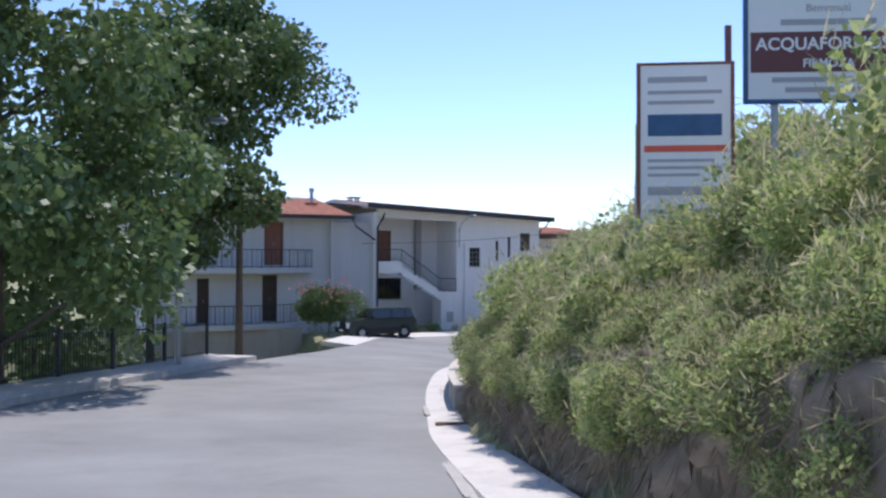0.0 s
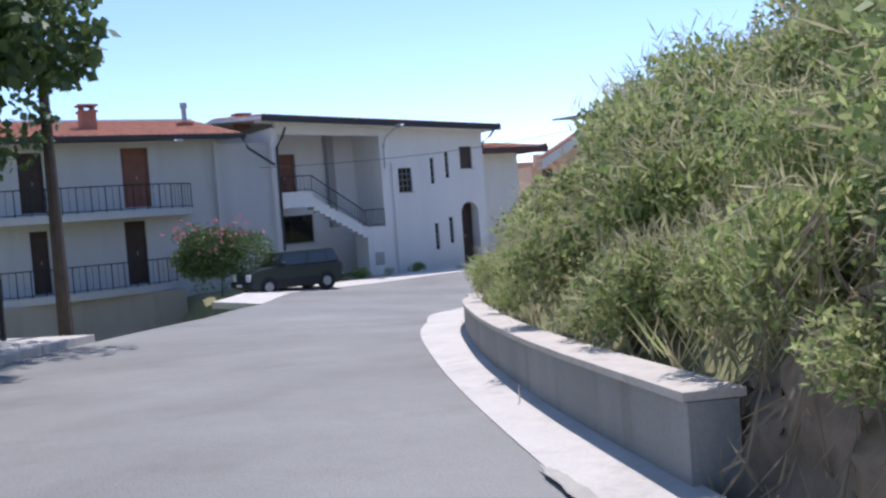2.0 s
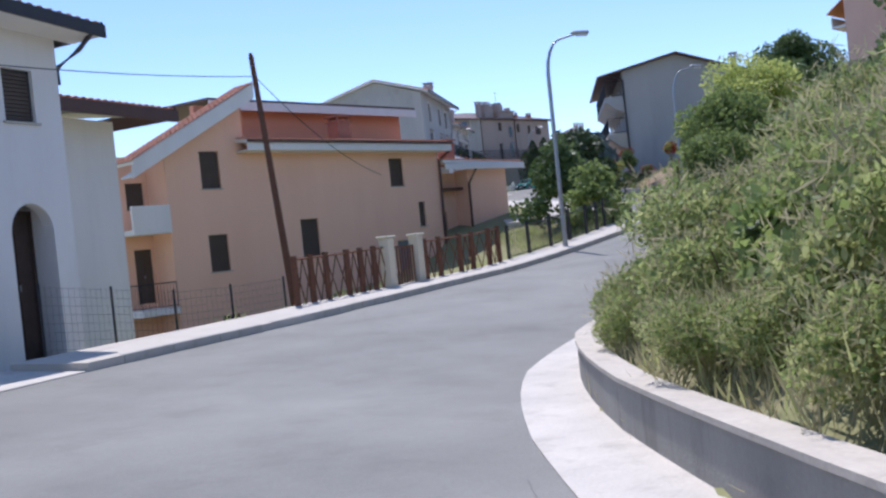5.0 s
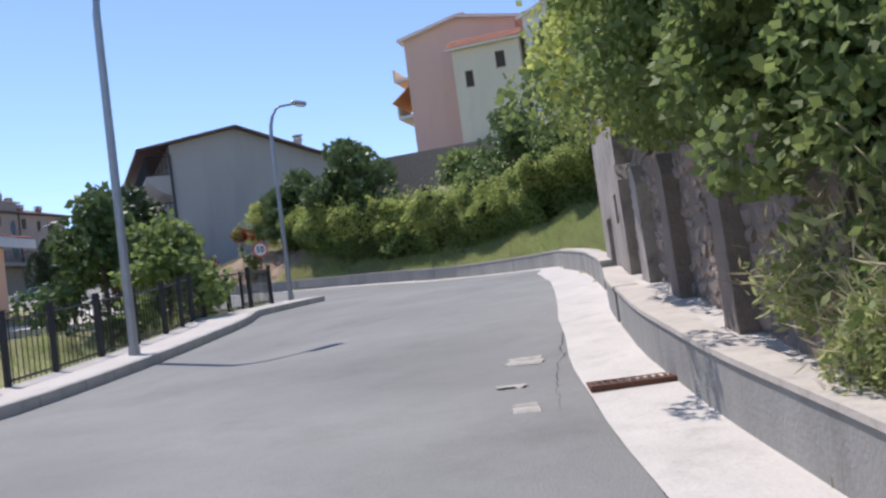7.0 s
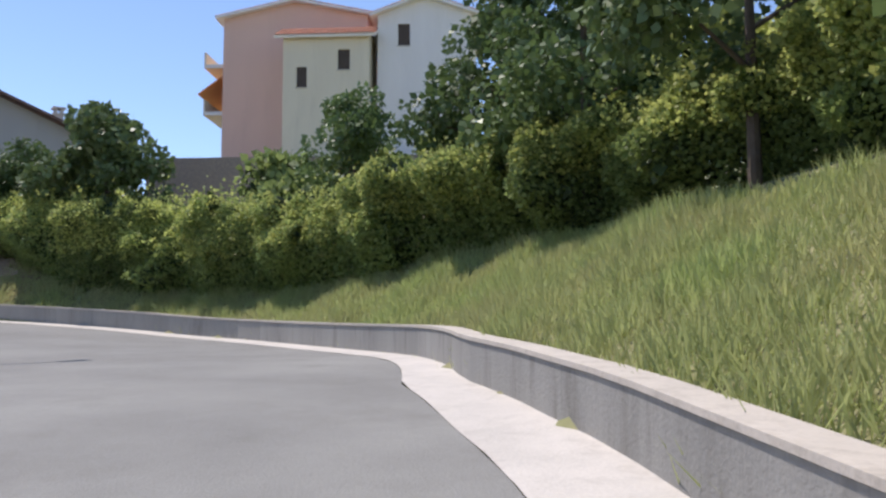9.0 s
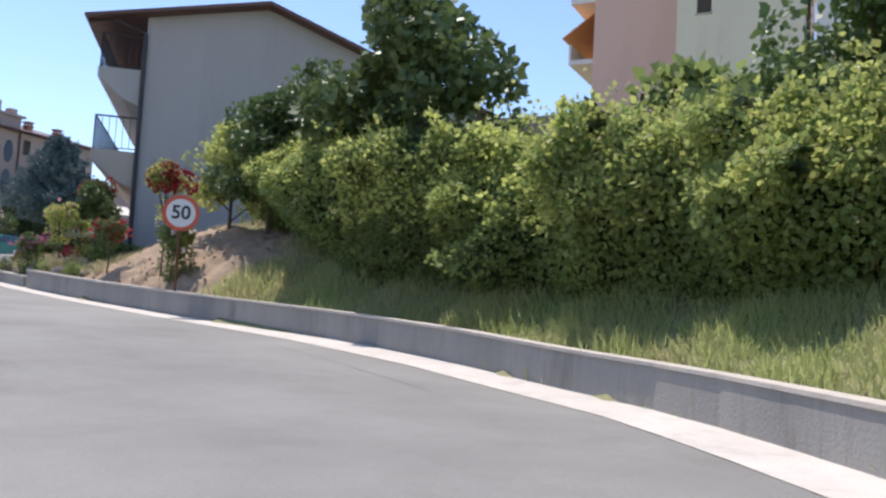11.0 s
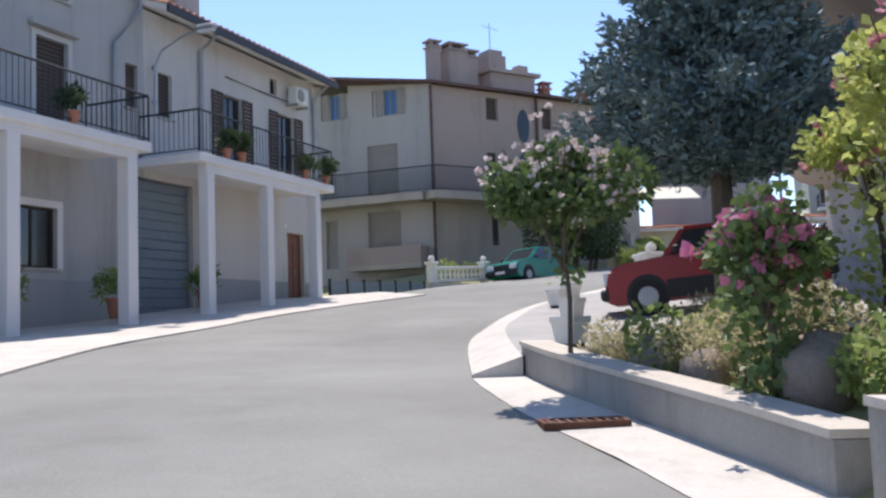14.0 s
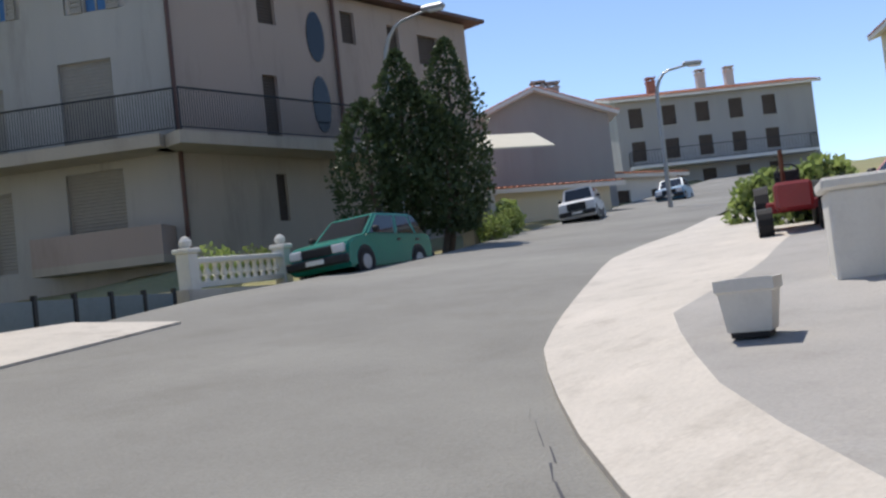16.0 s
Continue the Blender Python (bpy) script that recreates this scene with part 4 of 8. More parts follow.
# upper storey set back, in a redder tone
part("attic_wall", boxes((3.7, 17.0, 3.4, 3.7, O(3.3), O(5.9))), "salmon_plaster", peach)
part("attic_wall", boxes((3.7, 4.0, 0.3, 3.4, O(3.3), O(5.6))), "salmon_plaster", peach)
roof_slab(peach, [(3.3, -0.8, O(3.75)), (16.3, -0.8, O(3.75)), (16.3, 3.4, O(4.25)), (3.3, 3.4, O(4.25))], 0.14, True)
part("fascia", boxes((3.3, 16.3, -0.84, -0.8, O(3.3), O(3.68))), "white_plaster", peach, "white eaves board")
part("soffit", boxes((3.3, 16.3, -0.8, 0.0, O(3.28), O(3.33))), "white_plaster", peach)
part("gutter", boxes((3.3, 16.35, -0.92, -0.84, O(3.62), O(3.74))), "brown_gutter", peach, "dark brown gutter")
# main gable roof, falling to the left, and the high eaves to the right
roof_slab(peach, [(-2.1, -0.9, O(2.85)), (3.95, -0.9, O(6.15)), (3.95, 0.5, O(6.15)), (-2.1, 0.5, O(2.85))], 0.12, True, "tile")
part("fascia", slab_shape([(-2.1, O(2.2)), (3.9, O(5.5)), (3.9, O(6.0)), (-2.1, O(2.7))], -0.86, -0.8), "white_plaster", peach, "white sloping eaves board")
part("soffit", slab_shape([(-2.1, O(2.25)), (3.9, O(5.55)), (3.9, O(5.62)), (-2.1, O(2.32))], -0.8, 0.0), "white_plaster", peach)
roof_slab(peach, [(3.9, 2.5, O(6.12)), (17.4, 2.5, O(6.12)), (17.4, 10.3, O(6.5)), (3.9, 10.3, O(6.5))], 0.12, False, "brown_gutter")
part("fascia", boxes((3.9, 17.4, 2.44, 2.5, O(5.6), O(6.0))), "white_plaster", peach, "white eaves board")
# lower wings on the right
part("wall", pierced(bmesh.new(), 16.05, 18.6, -0.3, O(2.3), 1.2, 1.5, [(16.9, 17.7, O(-1.6), O(0.2))]), "orange_plaster", peach)
window(peach, pose(16.9, 1.2, O(-1.6)), 0.8, 1.8, "shut", "shutter_brown")
part("canopy", boxes((16.05, 18.6, 0.6, 1.2, O(1.3), O(1.45))), "brown_gutter", peach, "small dark canopy over the window")
part("wall", boxes((18.6, 22.0, 0.2, 0.5, -0.3, O(2.4))), "orange_plaster", peach)
part("wall", boxes((18.6, 18.9, 0.5, 1.2, -0.3, O(2.4))), "orange_plaster", peach)
part("wall", boxes((21.7, 22.0, 0.5, 10.0, -0.3, O(2.4))), "orange_plaster", peach)
roof_slab(peach, [(16.05, -0.4, O(2.85)), (23.0, -0.4, O(2.7)), (23.0, 6, O(3.4)), (16.05, 6, O(3.5))], 0.14, True)
part("fascia", boxes((16.1, 23.0, -0.46, -0.4, O(2.35), O(2.65))), "white_plaster", peach, "white eaves board")
downpipe(peach, [(16.2, -0.8, O(3.3)), (16.0, -0.15, O(2.9)), (15.95, -0.08, O(-3.4))], 0.07, "brown_gutter")
downpipe(peach, [(18.8, -0.3, O(2.4)), (18.55, 0.1, O(1.6)), (18.5, 0.12, O(-3.0))], 0.07, "brown_gutter")
chimney(peach, 10.4, 1.2, O(3.9), 0.8, 1.0, "brick")
chimney(peach, 20.2, 3.0, O(2.9), 0.7, 1.2, "brick")

# ---- the grey gabled house above the road ----
ZG = 0.4
gb = thing("grey_house", at_house(57.1, 90.0, 0.75 + RISE, math.degrees(math.atan2(-0.68, 0.73))) @ Matrix.Scale(1.3, 4), "tall grey rendered house with a plain gable and stacked corner balconies", "house")
G = lambda z: z - ZG
LG = 9.6
gtop = lambda x: G(7.55 - (0.2 * (3.3 - x) if x < 3.3 else 0.37 * (x - 3.3)))
part("gable_wall", pierced(bmesh.new(), 0, LG, -1.5, G(6.9), 0, 0.3, [], gtop), "grey_plaster", gb)
part("wall", turned(pierced(bmesh.new(), 0.3, 11.0, -1.5, G(6.9), 0, 0.3, [(1.6, 2.6, G(1.0), G(3.3)), (1.6, 2.6, G(4.0), G(6.2)), (5.2, 6.2, G(4.0), G(6.2)), (5.2, 6.2, G(1.0), G(3.3))]), 90, 0.3, 0.0), "grey_plaster", gb)
for y, z in ((1.6, 1.0), (1.6, 4.0), (5.2, 4.0), (5.2, 1.0)):
    d = door(gb, pose(0.0, y + 1.0, G(z), 0, 0, -90), 1.0, 2.2, "dark_wood")
part("wall", boxes((0.3, LG, 10.7, 11.0, -1.5, G(5.15)), (LG - 0.3, LG, 0.3, 10.7, -1.5, G(5.15))), "grey_plaster", gb)
for z in (0.7, 2.75, 5.05):
    bm = bmesh.new()
    if z > 1:
        prof_b = [(0.0, -0.75), (-0.5, -0.55), (-1.05, -0.1), (-1.2, 0.0), (-1.2, 0.28), (0.0, 0.28)]
        a = [bm.verts.new((x, 0.0, G(z) + zz)) for x, zz in prof_b]
        b = [bm.verts.new((x, 10.5, G(z) + zz)) for x, zz in prof_b]
        bm.faces.new(a)
        bm.faces.new(b[::-1])
        for k in range(6):
            bm.faces.new((a[k], a[(k + 1) % 6], b[(k + 1) % 6], b[k]))
        bmesh.ops.recalc_face_normals(bm, faces=bm.faces)
        part("balcony", bm, "beige_plaster" if z < 4 else "grey_plaster", gb)
        railing(gb, [(-0.05, 0.05, G(z) + 0.28), (-1.15, 0.05, G(z) + 0.28), (-1.15, 10.4, G(z) + 0.28)], 0.95, 0.16)
roof_slab(gb, [(-1.6, -0.5, G(6.62)), (-1.6, 11.5, G(6.62)), (3.3, 11.5, G(7.62)), (3.3, -0.5, G(7.62))][::-1], 0.1, False, "brown_gutter")
roof_slab(gb, [(LG + 0.6, -0.5, G(5.05)), (LG + 0.6, 11.5, G(5.05)), (3.3, 11.5, G(7.62)), (3.3, -0.5, G(7.62))], 0.1, False, "brown_gutter")
downpipe(gb, [(-1.5, -0.2, G(6.5)), (-0.9, -0.1, G(6.7)), (-0.02, -0.07, G(6.35)), (0.02, -0.07, G(0.3))], 0.06)
for x in (2.4, 4.6, 7.6):
    chimney(gb, x, 4.0, G(6.2), 0.35, 1.3, "old_plaster")

# ---- the old houses across the road ----
ZH = 0.1
OLD = at_house(57.69, 109.37, ZH + RISE, 42.0)
Hh = lambda z: z - ZH
DH = 1.5


row = thing("old_house", OLD, "two-storey weathered house with a columned balcony over the ground floor", "house", "old houses in a row")
holes = [(-4.75, -3.85, Hh(3.78), Hh(6.0)), (-2.1, -1.2, Hh(3.78), Hh(6.02)), (-1.7, -0.8, Hh(0.42), Hh(2.62)), (-7.25, -6.75, Hh(4.9), Hh(5.95)), (-2.45, -2.1, Hh(6.5), Hh(6.95))]
part("wall", pierced(bmesh.new(), -7.75, 0.0, -0.8, Hh(7.3), DH, DH + 0.35, holes + [(-7.75, -6.0, -0.1, Hh(3.4))], None), "old_plaster", row)
part("wall", boxes((-0.35, 0.0, DH + 0.35, 9.0, -0.8, Hh(7.3)), (-7.75, 0.0, 9.0, 9.3, -0.8, Hh(7.3))), "old_plaster", row)
part("plinth", boxes((-5.95, -1.75, DH - 0.03, DH, -0.5, Hh(1.2)), (-0.75, 0.0, DH - 0.03, DH, -0.5, Hh(1.2))), "grey_plaster", row)
for x0, x1, z0, z1 in holes[:2]:
    window(row, pose(x0, DH, z0), x1 - x0, z1 - z0, "open", "shutter_brown", False)
window(row, pose(-7.25, DH, Hh(4.9)), 0.5, 1.05, "shut", "shutter_brown")
window(row, pose(-2.45, DH, Hh(6.5)), 0.35, 0.45, "glass", "shutter_brown", False)
door(row, pose(-1.7, DH, Hh(0.42)), 0.9, 2.2, "red_wood")
part("step", boxes((-1.85, -0.65, DH - 0.32, DH - 0.03, -0.3, Hh(0.42))), "concrete", row, "worn concrete doorstep")
part("house_plate", boxes((-1.85, -1.75, DH - 0.012, DH, Hh(2.75), Hh(2.87))), "sign_white", row, "small plain white plate")
part("garage_door", ribbed(-8.28, -6.02, DH + 0.16, Hh(0.0), Hh(3.38), 15), "green_door", row, "blue-grey metal garage shutter")
part("balcony", boxes((-8.0, -1.95, -0.2, DH, Hh(3.58), Hh(3.78), 0.02)), "white_plaster", row)
part("beam", boxes((-7.65, -2.65, -0.12, 0.12, Hh(3.38), Hh(3.58))), "white_plaster", row)
for x in (-7.5, -5.1, -2.75):
    part("column", boxes((x - 0.13, x + 0.13, -0.13, 0.13, -0.6, Hh(3.38), 0.012)), "white_plaster", row)
railing(row, [(-7.95, DH - 0.05, Hh(3.78)), (-7.95, -0.15, Hh(3.78)), (-2.0, -0.15, Hh(3.78)), (-2.0, DH - 0.05, Hh(3.78))], 0.95, 0.13)
roof_slab(row, [(-7.72, 0.85, Hh(7.32)), (0.3, 0.85, Hh(7.32)), (0.3, 5.2, Hh(8.7)), (-7.72, 5.2, Hh(8.7))], 0.14, True)
roof_slab(row, [(0.3, 9.6, Hh(7.32)), (-7.72, 9.6, Hh(7.32)), (-7.72, 5.2, Hh(8.7)), (0.3, 5.2, Hh(8.7))], 0.14, True)
part("fascia", boxes((-7.72, 0.3, 0.79, 0.85, Hh(7.14), Hh(7.33))), "gutter", row)
downpipe(row, [(-5.7, 0.9, Hh(7.2)), (-5.7, DH - 0.08, Hh(6.85)), (-5.7, DH - 0.08, Hh(0.4))], 0.055, "zinc")
downpipe(row, [(-0.12, 0.9, Hh(7.2)), (-0.12, DH - 0.08, Hh(6.8)), (-0.12, DH - 0.08, Hh(0.4))], 0.055, "zinc")
chimney(row, -5.95, 2.05, Hh(7.2), 0.9, 1.55, "old_grey_plaster", True)
part("gable", slab_shape([(1.6, Hh(7.3)), (9.2, Hh(7.3)), (5.2, Hh(8.55))], 0, 0.28), "old_plaster", row).matrix_basis = pose(-0.05, 0, 0, 0, 0, 90)
ac = part("air_conditioner", boxes((-1.65, -0.95, DH - 0.38, DH - 0.06, Hh(6.35), Hh(6.85), 0.03)), "planter", row, "white outdoor air-conditioning unit")
part("fan_grille", rod(bmesh.new(), (-1.4, DH - 0.385, Hh(6.6)), (-1.4, DH - 0.40, Hh(6.6)), 0.19, 0.18, 18), "shutter_grey", ac, "round grey fan cover")
part("bracket", boxes((-1.6, -1.56, DH - 0.4, DH, Hh(6.29), Hh(6.34)), (-1.04, -1.0, DH - 0.4, DH, Hh(6.29), Hh(6.34))), "steel", ac)
part("pipe", tube(bmesh.new(), [(-4.6, DH - 0.04, Hh(6.45)), (-3.0, DH - 0.04, Hh(6.42)), (-1.66, DH - 0.1, Hh(6.4))], 0.02), "gutter", row, "thin dark pipe along the wall")

tall = thing("old_house", OLD, "three-storey grey weathered house with a columned balcony and shuttered windows", "house", "old houses in a row")
low_holes = [(-17.6, -16.0, Hh(1.2), Hh(2.32)), (-13.65, -11.85, Hh(1.2), Hh(2.34)), (-11.45, -10.35, Hh(1.22), Hh(2.42))]
mid_holes = [(-17.4, -16.5, Hh(3.72), Hh(5.75)), (-13.55, -12.65, Hh(3.72), Hh(5.75)), (-10.9, -10.05, Hh(3.72), Hh(5.82))]
top_holes = [(-17.4, -16.5, Hh(6.7), Hh(8.1)), (-13.55, -12.65, Hh(6.7), Hh(8.1)), (-10.95, -10.05, Hh(6.7), Hh(8.1)), (-8.6, -8.2, Hh(7.4), Hh(8.3)), (-8.35, -7.95, Hh(4.9), Hh(5.9))]
part("wall", pierced(bmesh.new(), -19.6, -7.76, -0.8, Hh(8.75), DH, DH + 0.35, low_holes + mid_holes + top_holes + [(-8.3, -7.76, -0.1, Hh(3.4))]), "old_grey_plaster", tall)
part("wall", boxes((-8.11, -7.76, DH + 0.35, 9.0, Hh(4.0), Hh(8.75)), (-19.6, -7.76, 9.0, 9.3, -0.8, Hh(8.75)), (-19.6, -19.25, DH + 0.35, 9.0, -0.8, Hh(8.75))), "old_grey_plaster", tall)
part("plinth", boxes((-19.6, -8.35, DH - 0.03, DH, -0.5, Hh(1.0))), "grey_plaster", tall)
for x0, x1, z0, z1 in low_holes + mid_holes + top_holes:
    low = z1 < 3
    window(tall, pose(x0, DH, z0), x1 - x0, z1 - z0, "glass" if low else "shut", "dark_wood" if low else "shutter_brown", True)
    w = 0.14 if low else 0.11
    if x1 - x0 > 0.5:
        part("surround", boxes((x0 - w, x0, DH - 0.025, DH, z0 - 0.06, z1 + w), (x1, x1 + w, DH - 0.025, DH, z0 - 0.06, z1 + w), (x0, x1, DH - 0.025, DH, z1, z1 + w)), "white_plaster" if low else "old_plaster", tall, "pale painted window surround")
for x0, x1, z0, z1 in mid_holes:
    part("hood", boxes((x0 - 0.2, x1 + 0.2, DH - 0.16, DH - 0.026, z1 + 0.16, z1 + 0.24)), "concrete", tall, "narrow stone hood over the balcony door")
part("balcony", boxes((-18.6, -9.55, -0.2, DH, Hh(3.5), Hh(3.7), 0.02)), "white_plaster", tall)
part("beam", boxes((-18.2, -9.9, -0.12, 0.12, Hh(3.32), Hh(3.5))), "white_plaster", tall)
for x in (-18.0, -15.2, -12.95, -10.05):
    part("column", boxes((x - 0.14, x + 0.14, -0.14, 0.14, -0.6, Hh(3.32), 0.012)), "white_plaster", tall)
railing(tall, [(-18.5, DH - 0.05, Hh(3.7)), (-18.5, -0.15, Hh(3.7)), (-9.6, -0.15, Hh(3.7)), (-9.6, DH - 0.05, Hh(3.7))], 0.95, 0.13)
roof_slab(tall, [(-19.9, 0.8, Hh(8.77)), (-7.45, 0.8, Hh(8.77)), (-7.45, 5.2, Hh(10.1)), (-19.9, 5.2, Hh(10.1))], 0.14, True)
roof_slab(tall, [(-7.45, 9.7, Hh(8.77)), (-19.9, 9.7, Hh(8.77)), (-19.9, 5.2, Hh(10.1)), (-7.45, 5.2, Hh(10.1))], 0.14, True)
for x in (-19.6, -8.05):
    part("gable", slab_shape([(1.6, Hh(8.75)), (9.2, Hh(8.75)), (5.2, Hh(9.92))], 0, 0.28), "old_grey_plaster", tall).matrix_basis = pose(x + 0.28, 0, 0, 0, 0, 90)
part("fascia", boxes((-19.9, -7.45, 0.74, 0.8, Hh(8.58), Hh(8.79))), "gutter", tall)
downpipe(tall, [(-7.85, 0.85, Hh(8.6)), (-7.9, DH - 0.08, Hh(8.1)), (-7.95, DH - 0.08, Hh(7.2)), (-8.75, DH - 0.08, Hh(6.2)), (-8.75, DH - 0.08, Hh(3.75))], 0.055, "zinc")
chimney(tall, -11.2, 2.6, Hh(9.2), 0.7, 1.2, "grey_plaster")

# ---- the big house at the end of the street ----
Z3 = 0.8
h3 = thing("corner_house", at_house(63.8, 117.0, Z3 + RISE, math.degrees(math.atan2(0.12, 0.99))), "large three-storey brown and beige house with wrap-around balcony and clustered chimneys", "house")
B3 = lambda z: z - Z3
holes = [(2.75, 3.35, B3(8.35), B3(9.3)), (5.75, 6.3, B3(8.2), B3(9.15)), (7.65, 8.15, B3(8.05), B3(9.0)), (9.0, 9.95, B3(7.95), B3(8.9)), (2.7, 3.2, B3(5.2), B3(6.95)), (2.85, 3.2, B3(3.05), B3(4.3))]
part("wall", pierced(bmesh.new(), 0, 11.4, B3(5.0), B3(9.55), 0, 0.3, holes[:5]), "brown_plaster", h3)
part("wall", pierced(bmesh.new(), 0, 11.4, -0.8, B3(5.0), 0.02, 0.32, holes[5:]), "beige_plaster", h3)
for x0, x1, z0, z1 in holes:
    window(h3, pose(x0, 0.02, z0), x1 - x0, z1 - z0, "shut", "shutter_brown", False)
for z0, z1 in ((7.5, 8.95), (5.5, 7.1)):
    bm = bmesh.new()
    ring = [(4.7 + 0.32 * math.cos(a), (z0 + z1) / 2 + (z1 - z0) / 2 * math.sin(a)) for a in [k * math.pi / 10 for k in range(20)]]
    a = [bm.verts.new((x, -0.03, B3(z))) for x, z in ring]
    b = [bm.verts.new((x, 0.0, B3(z))) for x, z in ring]
    bm.faces.new(a)
    for k in range(20):
        bm.faces.new((a[k], b[k], b[(k + 1) % 20], a[(k + 1) % 20]))
    part("oval_window", bm, "pane", h3, "dark oval window")
ldeg = math.degrees(math.atan2(0.76, -0.65)) - math.degrees(math.atan2(0.12, 0.99))
holes = [(-5.1, -3.8, B3(8.6), B3(9.7)), (-2.65, -1.05, B3(8.5), B3(9.6)), (-2.95, -1.55, B3(5.2), B3(7.3)), (-5.1, -4.45, B3(5.2), B3(6.9)), (-3.0, -1.5, B3(3.0), B3(4.55)), (-5.0, -4.45, B3(2.3), B3(4.3)), (-3.3, -0.6, -0.2, B3(1.55))]
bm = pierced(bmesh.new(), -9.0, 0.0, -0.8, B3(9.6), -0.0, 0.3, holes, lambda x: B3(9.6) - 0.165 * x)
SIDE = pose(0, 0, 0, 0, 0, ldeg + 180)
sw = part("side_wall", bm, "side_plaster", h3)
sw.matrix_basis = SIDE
for i, (x0, x1, z0, z1) in enumerate(holes[:6]):
    st = "blue" if i < 2 else "roller"
    w = x1 - x0
    if i < 2:
        window(h3, SIDE @ pose(x0 + w * 0.3, 0, z0), w * 0.4, z1 - z0, st, "shutter_grey", False)
        part("infill", boxes((x0, x0 + w * 0.3, 0.1, 0.2, z0, z1), (x1 - w * 0.3, x1, 0.1, 0.2, z0, z1)), "old_plaster", h3).matrix_basis = SIDE
    else:
        window(h3, SIDE @ pose(x0, 0, z0), w, z1 - z0, st, "shutter_grey", False)
part("garage_door", boxes((-3.3, -2.0, 0.12, 0.18, -0.2, B3(1.5)), (-1.95, -0.6, 0.12, 0.18, -0.2, B3(1.5))), "green_door", h3, "blue-grey metal garage doors").matrix_basis = SIDE
part("balcony", boxes((-9.0, 0.0, -1.1, 0.0, B3(4.75), B3(5.05)), (-3.6, -0.3, -0.8, 0.0, B3(2.1), B3(2.3))), "beige_plaster", h3).matrix_basis = SIDE
part("parapet", boxes((-3.6, -0.3, -0.8, -0.68, B3(2.3), B3(3.0)), (-3.6, -3.48, -0.68, 0.0, B3(2.3), B3(3.0)), (-0.42, -0.3, -0.68, 0.0, B3(2.3), B3(3.0))), "brown_plaster", h3, "dark stained balcony parapet").matrix_basis = SIDE
part("balcony", boxes((-0.7, 6.6, -1.1, 0.02, B3(4.75), B3(5.05))), "beige_plaster", h3)
railing(h3, [(-0.6, -1.05, B3(5.05)), (6.5, -1.05, B3(5.05)), (6.5, 0, B3(5.05))], 1.0, 0.07, "iron")
r2 = railing(h3, [(-8.9, -1.05, B3(5.05)), (0.4, -1.05, B3(5.05))], 1.0, 0.07, "iron")
r2.matrix_basis = SIDE
part("wall", boxes((11.1, 11.4, 0.3, 10, -0.8, B3(9.5)), (-6, 11.4, 10, 10.3, -0.8, B3(9.5))), "brown_plaster", h3)
cross = [(-0.2, -0.3), (11.9, -0.5), (12.0, 10.5), (-7.3, 10.3), (-6.5, 6.4)]
bm = bmesh.new()
far_up = (0.0, 0.0, 0.0, 1.35, 1.1)
lo = [bm.verts.new((x, y, B3(9.55) + u)) for (x, y), u in zip(cross, far_up)]
hi = [bm.verts.new((x, y, B3(9.66) + u)) for (x, y), u in zip(cross, far_up)]
apex = [bm.verts.new((3, 5.0, B3(11.2))), bm.verts.new((7.5, 5.0, B3(11.2)))]
bm.faces.new(lo[::-1])
for k in range(5):
    bm.faces.new((lo[k], lo[(k + 1) % 5], hi[(k + 1) % 5], hi[k]))
bm.faces.new((hi[0], hi[1], apex[1], apex[0]))
bm.faces.new((hi[1], hi[2], apex[1]))
bm.faces.new((hi[2], hi[3], apex[0], apex[1]))
bm.faces.new((hi[3], hi[4], apex[0]))
bm.faces.new((hi[4], hi[0], apex[0]))
part("roof", bm, "brown_gutter", h3)
part("flue", rod(bmesh.new(), (0.75, 0.9, B3(9.5)), (0.75, 0.9, B3(11.3)), 0.26, 0.22, 12), "pink_old", h3, "pinkish round chimney flue")
for x, y, w, h in ((0.75, 0.9, 0.45, 1.75), (1.75, 0.9, 0.85, 1.7), (2.55, 0.9, 0.6, 1.55)):
    chimney(h3, x, y, B3(9.6), w, h, "pink_old")
part("roof_house", boxes((3.2, 5.6, 0.2, 2.4, B3(9.6), B3(10.5)), (3.0, 5.8, 0.0, 2.6, B3(10.5), B3(10.65)), (3.3, 4.2, 0.4, 1.4, B3(10.65), B3(11.35)), (4.9, 5.4, 0.4, 0.9, B3(10.65), B3(11.05)), (3.4, 4.1, 0.5, 1.3, B3(11.35), B3(11.6))), "pink_old", h3, "weathered pink rooftop stair head")
part("aerial", tube(bmesh.new(), [(3.75, 0.9, B3(11.55)), (3.75, 0.9, B3(12.9))], 0.02), "steel", h3, "thin television aerial")
part("aerial_bar", tube(bmesh.new(), [(3.3, 0.9, B3(12.75)), (4.2, 0.9, B3(12.65))], 0.014), "steel", h3)
for x in (6.6, 8.9):
    chimney(h3, x, 0.8, B3(9.65), 0.4, 0.55, "brick")
downpipe(h3, [(-0.05, -0.08, B3(9.5)), (-0.05, -0.08, B3(0.8))], 0.06, "brown_gutter")
downpipe(h3, [(5.4, -0.08, B3(9.5)), (5.4, -0.08, B3(5.1))], 0.06, "brown_gutter")


# ---- plants ----
RNG = np.random.default_rng(7)


